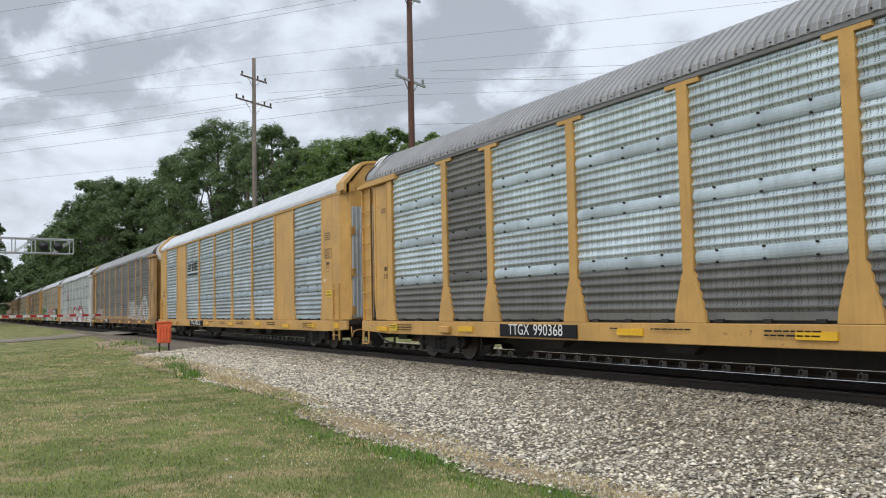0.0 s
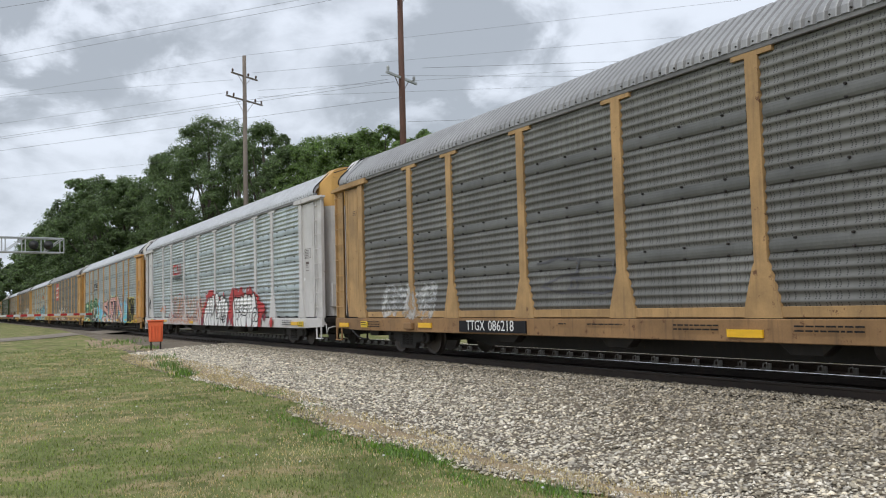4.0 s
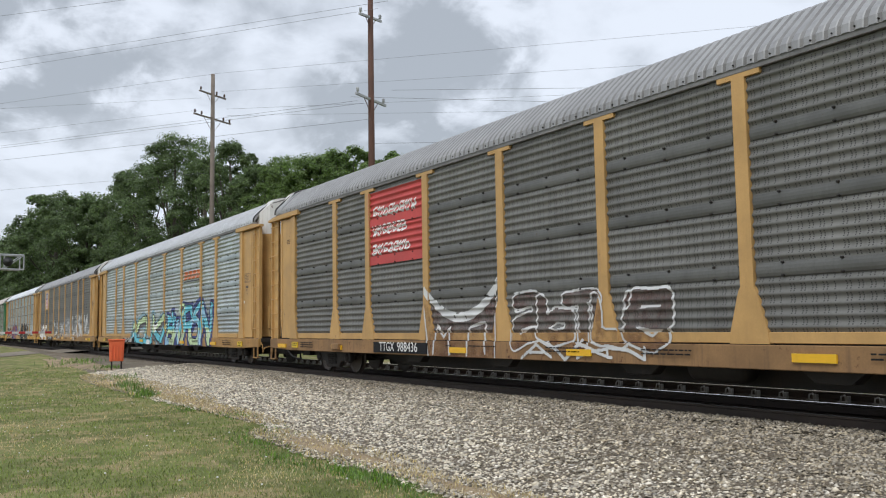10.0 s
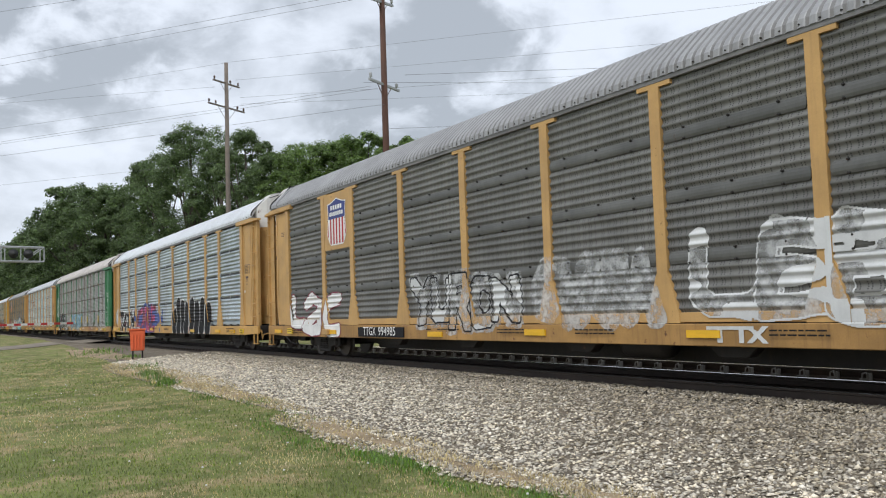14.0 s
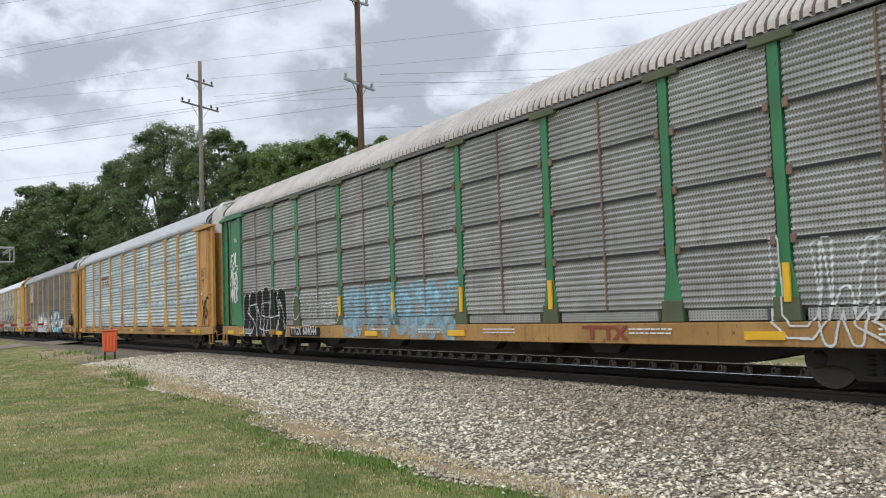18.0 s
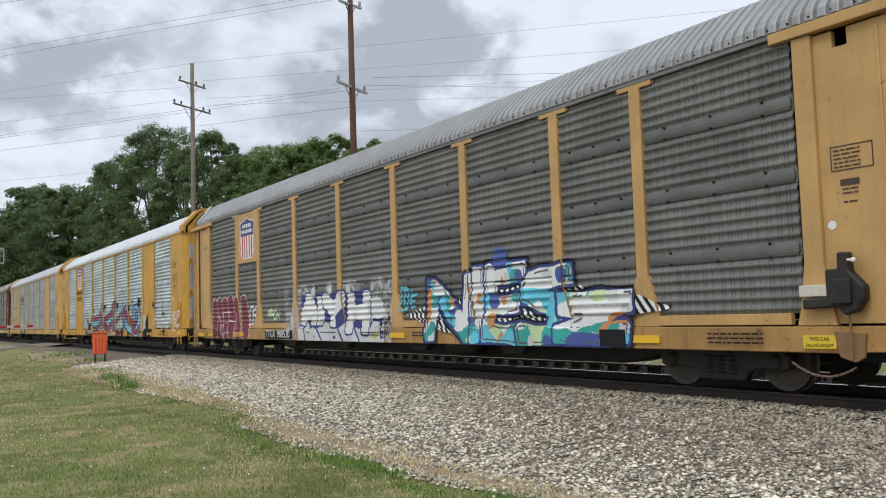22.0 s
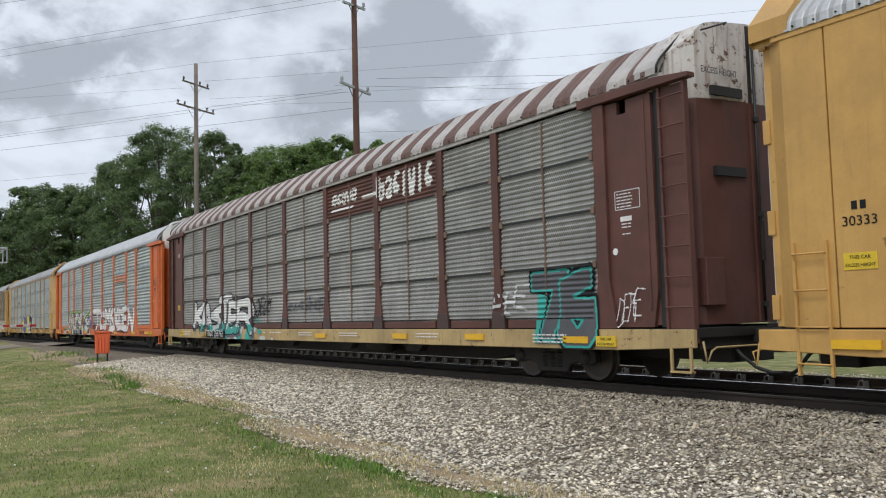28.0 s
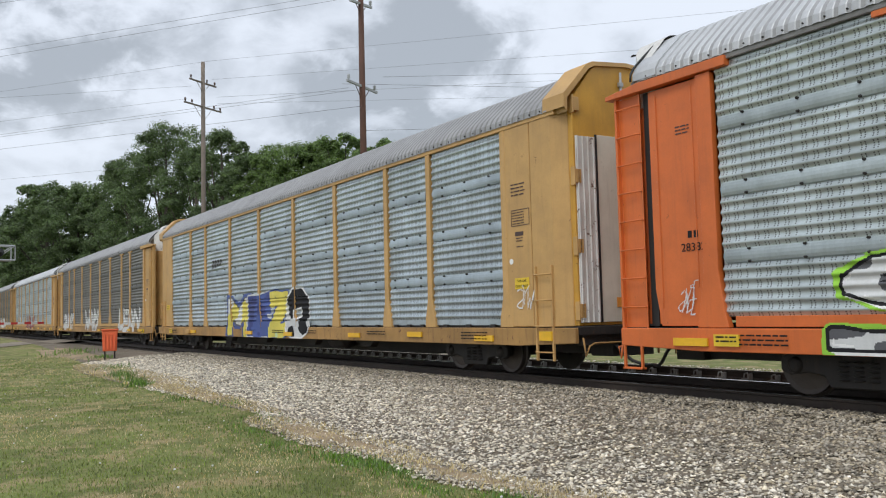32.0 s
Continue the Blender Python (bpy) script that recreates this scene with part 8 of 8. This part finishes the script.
for i, (x, y, h, wide, shade, turn) in enumerate(TREES):
    z = float(ground_z(x, y))
    t = empty("tree", Matrix.Translation((x, y, z)) @ Matrix.Rotation(turn, 4, "Z"))
    far = math.hypot(x, y)
    few = y < 0                                   # added beside the crossing to shade far cars, mostly out of sight
    crown, boughs = crown_mesh(30 + i, h, wide, 9000 if few else 52000 if far < 160 else 30000, (0.0013 * far + 0.05) * (1.9 if few else 0.66 if far < 160 else 0.9))
    part("trunk", trunk_mesh(50 + i, h, boughs), "bark", t)
    part("crown", crown, shade, t)
    tagged(t, "one of the leafy deciduous trees beyond the level crossing, most of them unseen and added for shade" if y < 5 else "tall leafy deciduous tree behind the tracks" if h > 14 else "small bright green leafy tree behind the tracks", "tree", "trees behind the tracks")

# low growth that closes the wood under the crowns
r = np.random.default_rng(9)
n = 36000
px = r.uniform(-330, -36, n)
py = 24 + 5 * r.random(n) + 1.5 * np.sin(px * 0.3)
pz = (2.8 + 2.2 * np.sin(px * 0.21) ** 2 + np.sin(px * 0.9)) * r.random(n) ** 0.8
p = np.stack([px, py, pz + 0.1], -1)
d = r.normal(size=(n, 3))
d /= np.linalg.norm(d, axis=1)[:, None]
t1 = np.cross(d, r.normal(size=(n, 3)))
t1 /= np.linalg.norm(t1, axis=1)[:, None]
t2 = np.cross(d, t1)
s = r.uniform(0.25, 0.6, n)[:, None]
v = np.stack([p - t1 * s, p + t2 * s * 0.6, p + t1 * s, p - t2 * s * 0.6], 1).reshape(-1, 3)
q = 4 * np.arange(n)
tagged(new("undergrowth", fast_mesh("undergrowth", v, np.stack([q, q + 1, q + 2, q + 3], -1), M["leaves"])), "dense green undergrowth at the foot of the trees", "bushes", kind="stuff")

# ---- poles and wires ----
M["pole_grey"] = surface("weathered_grey_pole", (0.20, 0.165, 0.135), 0.85, 0, 0.2, 0.25, (0.09, 0.07, 0.055), bump=0.4, grain=14, streak=0.3)
M["pole_brown"] = surface("creosoted_brown_pole", (0.105, 0.05, 0.033), 0.8, 0, 0.2, 0.3, (0.04, 0.022, 0.016), bump=0.4, grain=14, streak=0.35)
M["wire"] = surface("dull_wire", (0.17, 0.17, 0.18), 0.5, 0.3, 0.1, bump=0)
M["porcelain"] = surface("brown_porcelain", (0.10, 0.06, 0.045), 0.25, 0, 0.1, bump=0)
ARM = (0.80, 0.60, 0.0)                           # the crossarms' direction


def utility_pole(x, y, high, radius, material, arms, label):
    t = empty("utility_pole", Matrix.Translation((x, y, 0)))
    b = Build().tube([(0, 0, -1.5), (0, 0, high * 0.5), (0, 0, high)], [radius * 1.25, radius, radius * 0.8], 12)
    part("pole", b.mesh("pole", smooth=True), material, t)
    for z, half, lean, pins in arms:
        d = Vector((-0.53, 0.85, lean))
        arm = Build().tube([tuple(-d * half + Vector((0, 0, z))), tuple(d * half + Vector((0, 0, z)))], 0.075, 4).mesh("crossarm")
        a = part("crossarm", arm, material if material == "pole_grey" else "zinc", t)
        for s in pins:
            p = d * half * s + Vector((0, 0, z))
            ins = Build().lathe([(0.0, 0.34), (0.05, 0.32), (0.085, 0.24), (0.05, 0.2), (0.085, 0.14), (0.03, 0.1), (0.02, 0.0)], 8, "z", tuple(p)).mesh("insulator", smooth=True)
            part("insulator", ins, "porcelain" if material == "pole_grey" else "zinc", a)
        for s in (-0.5, 0.5):
            br = Build().tube([tuple(d * half * s + Vector((0, 0, z))), (0, 0, z - half * 0.55)], 0.02, 4).mesh("arm_brace")
            part("arm_brace", br, material, t)
    return tagged(t, label, "utility pole", "poles along the tracks")


P1 = Vector((-62.25, 18.6, 0))
P2 = Vector((-36.6, 18.6, 0))
utility_pole(P1.x, P1.y, 20.45, 0.17, "pole_grey", ((18.9, 1.4, 0.0, (-0.9, 0.3, 0.9)), (17.1, 1.95, 0.0, (-0.95, -0.6, 0.6, 0.95))), "tall grey weathered timber pole with two crossarms")
utility_pole(P2.x, P2.y, 18.4, 0.16, "pole_brown", ((12.55, 1.35, 0.0, (-0.9, 0.85)), (16.6, 1.0, 0.12, (-0.9, 0.9))), "tall creosoted brown pole with a steel crossarm")


def wire(a, b, sag, name="overhead_wire", r=0.008):
    a, b = Vector(a), Vector(b)
    path = []
    for i in range(25):
        u = i / 24
        path.append(tuple(a.lerp(b, u) - Vector((0, 0, 4 * sag * u * (1 - u)))))
    ob = part(name, Build().tube(path, r, 5).mesh(name, smooth=True), "wire")
    return tagged(ob, "thin grey overhead wire strung between the poles", "wire", "overhead wires")


wire((-78.9, -27.3, 17.06), (-34.9, 19.3, 18.78), 0)
wire((-91.5, -27.7, 16.08), (-35.0, 18.7, 16.91), 0)
wire((-94.3, -28.8, 15.82), (-36.0, 18.7, 16.87), 0)
wire((-95.8, -27.2, 17.79), (-63.5, 18.1, 18.90), 0)
wire((-107.8, -25.0, 16.22), (-60.7, 17.0, 17.20), 0)
wire((-108.1, -27.7, 17.34), (-62.1, 18.5, 20.40), 0)
wire((-97.1, -29.6, 11.55), (-38.1, 18.6, 12.85), 0)
wire((-96.4, -29.8, 11.33), (-37.9, 18.8, 12.70), 0)
wire((-90.3, -28.6, 10.19), (-35.5, 18.0, 11.30), 0)
wire((-103.4, -25.1, 11.50), (-63.8, 18.5, 13.30), 0)
wire((-61.9, 18.6, 20.40), (18.4, 99.8, 20.40), 0)
wire((-60.7, 18.8, 18.80), (5.1, 94.7, 18.80), 0)
wire((-59.0, 18.6, 17.10), (-6.4, 87.5, 17.10), 0)
wire((-60.4, 19.1, 17.00), (-22.6, 80.9, 17.00), 0)
wire((-35.6, 19.2, 12.85), (-18.6, 47.4, 12.80), 0)
wire((-37.6, 18.0, 12.85), (-27.5, 39.6, 12.60), 0)
wire((-36.5, 18.6, 10.40), (-22.0, 42.1, 10.40), 0)

# ---- orange cabinet by the track ----
M["cabinet_orange"] = surface("faded_orange_plastic", (0.80, 0.15, 0.05), 0.55, 0, 0.12, 0.12, (0.3, 0.06, 0.03), bump=0.05)
box = empty("orange_trackside_box", Matrix.Translation((-36.1, 7.05, float(ground_z(-36.1, 7.05)) + 0.0)) @ Matrix.Rotation(radians(79), 4, "Z"))
shell = Build().prism([(-0.26, 0.36), (0.26, 0.36), (0.28, 1.0), (0.30, 1.16), (-0.30, 1.16), (-0.28, 1.0)], -0.2, 0.2).mesh("shell", bevel=0.025)
part("shell", shell, "cabinet_orange", box)
for x in (-0.18, -0.06, 0.06, 0.18):
    part("rib", Build().box(x - 0.025, x + 0.025, -0.235, -0.2, 0.42, 1.0).mesh("rib", bevel=0.01), "cabinet_orange", box)
part("lid", Build().box(-0.32, 0.32, -0.23, 0.23, 1.16, 1.22).mesh("lid", bevel=0.015), "cabinet_orange", box)
for x in (-0.18, 0.18):
    part("leg", Build().box(x - 0.03, x + 0.03, -0.03, 0.03, -0.2, 0.36).mesh("leg"), "iron", box)
tagged(box, "ribbed orange box on two dark legs in the gravel", "trackside box")

# ---- crossing signals ----
M["aluminium"] = surface("dull_aluminium", (0.48, 0.49, 0.49), 0.5, 0.5, 0.12, 0.1, bump=0.04)
M["gate_red"] = surface("gate_red", (0.55, 0.04, 0.04), 0.5, 0, 0.1, bump=0.02)
TIP, ROOT = Vector((-61.9, 6.15)), Vector((-59.6, -3.1))
run = (ROOT - TIP).length
ang = math.atan2(ROOT.y - TIP.y, ROOT.x - TIP.x)
boom = empty("signal_cantilever", Matrix.Translation((TIP.x, TIP.y, 0)) @ Matrix.Rotation(ang, 4, "Z"))
zb, zt = 5.7, 6.62
for y in (-0.35, 0.35):
    part("chord", Build().tube([(0, y, zb), (run, y, zb)], 0.05, 6).mesh("chord"), "aluminium", boom)
    part("chord", Build().tube([(0, y, zt), (run, y, zt)], 0.05, 6).mesh("chord"), "aluminium", boom)
    for i in range(9):
        x = run * i / 8
        part("upright", Build().tube([(x, y, zb), (x, y, zt)], 0.035, 6).mesh("upright"), "aluminium", boom)
        if i < 8 and i % 2 == 0:
            part("diagonal", Build().tube([(x, y, zt), (x + run / 8, y, zb)], 0.03, 6).mesh("diagonal"), "aluminium", boom)
part("mast", Build().tube([(run, 0, -0.3), (run, 0, 6.8)], 0.16, 12).mesh("mast", smooth=True), "aluminium", boom)
for x in (1.0, 1.9):
    lamp = part("flasher", Build().lathe([(0.0, -0.06), (0.29, -0.06), (0.30, -0.03), (0.30, 0.0), (0.12, 0.1), (0.10, 0.25), (0.0, 0.26)], 18, "y").mesh("flasher", smooth=True), "black", boom, "black round signal disc", Matrix.Translation((x, 0.45, 6.16)))
    part("hood", Build().lathe([(0.13, -0.06), (0.14, -0.3), (0.13, -0.3), (0.12, -0.06)], 12, "y").mesh("hood"), "black", lamp)
tagged(boom, "aluminium lattice cantilever with crossing flashers over the road", "signal cantilever")

gate = empty("crossing_gate", Matrix.Translation((-60.6, -2.4, 0)))
g0, g1 = Vector((-60.6, -2.4, 1.70)), Vector((-63.6, 8.2, 1.66))
gd = g1 - g0
for i in range(26):
    a, c = g0 + gd * (i / 26) - Vector((-60.6, -2.4, 0)), g0 + gd * ((i + 1) / 26) - Vector((-60.6, -2.4, 0))
    part("arm_stripe", Build().tube([tuple(a), tuple(c)], 0.10, 4).mesh("arm_stripe"), "gate_red" if i % 2 else "white", gate)
part("gate_post", Build().tube([(0, 0, -0.3), (0, 0, 2.2)], 0.09, 10).mesh("gate_post", smooth=True), "aluminium", gate)
part("gate_drive", Build().box(-0.3, 0.3, -0.25, 0.25, 0.9, 1.6).mesh("gate_drive", bevel=0.03), "aluminium", gate)
tagged(gate, "lowered red and white crossing gate", "crossing gate")


# ---- motion of the train ----
def front_gap(t):
    """Where the first coupling stands along the track at t seconds."""
    u = t / 32
    return FRONT0 + u * (444.40 + u * (-7.416 + u * (-0.5386 + u * 1.1242)))


FRONT0 = -22.45


def motions():
    for k, car in enumerate(TRAIN):
        walk(car, [(t, pose(front_gap(t) - (k - 0.5) * PITCH, TRACK_Y, RAIL_Z)) for t in range(0, 33)])
    for a, wheels in WHEELS.items():
        rows = []
        for i in range(0, 32 * FPS + 1):
            t = i / FPS
            rows.append((t, pose(a * 0.89, 0, 0.435, 0, math.degrees((front_gap(t) - FRONT0) / 0.405), 0)))
        walk(wheels[0], rows)
        keys = wheels[0].animation_data
        for w in wheels[1:]:
            w.rotation_mode = "QUATERNION"
            w.animation_data_create()
            w.animation_data.action = keys.action
            w.animation_data.action_slot = keys.action_slot


motions()
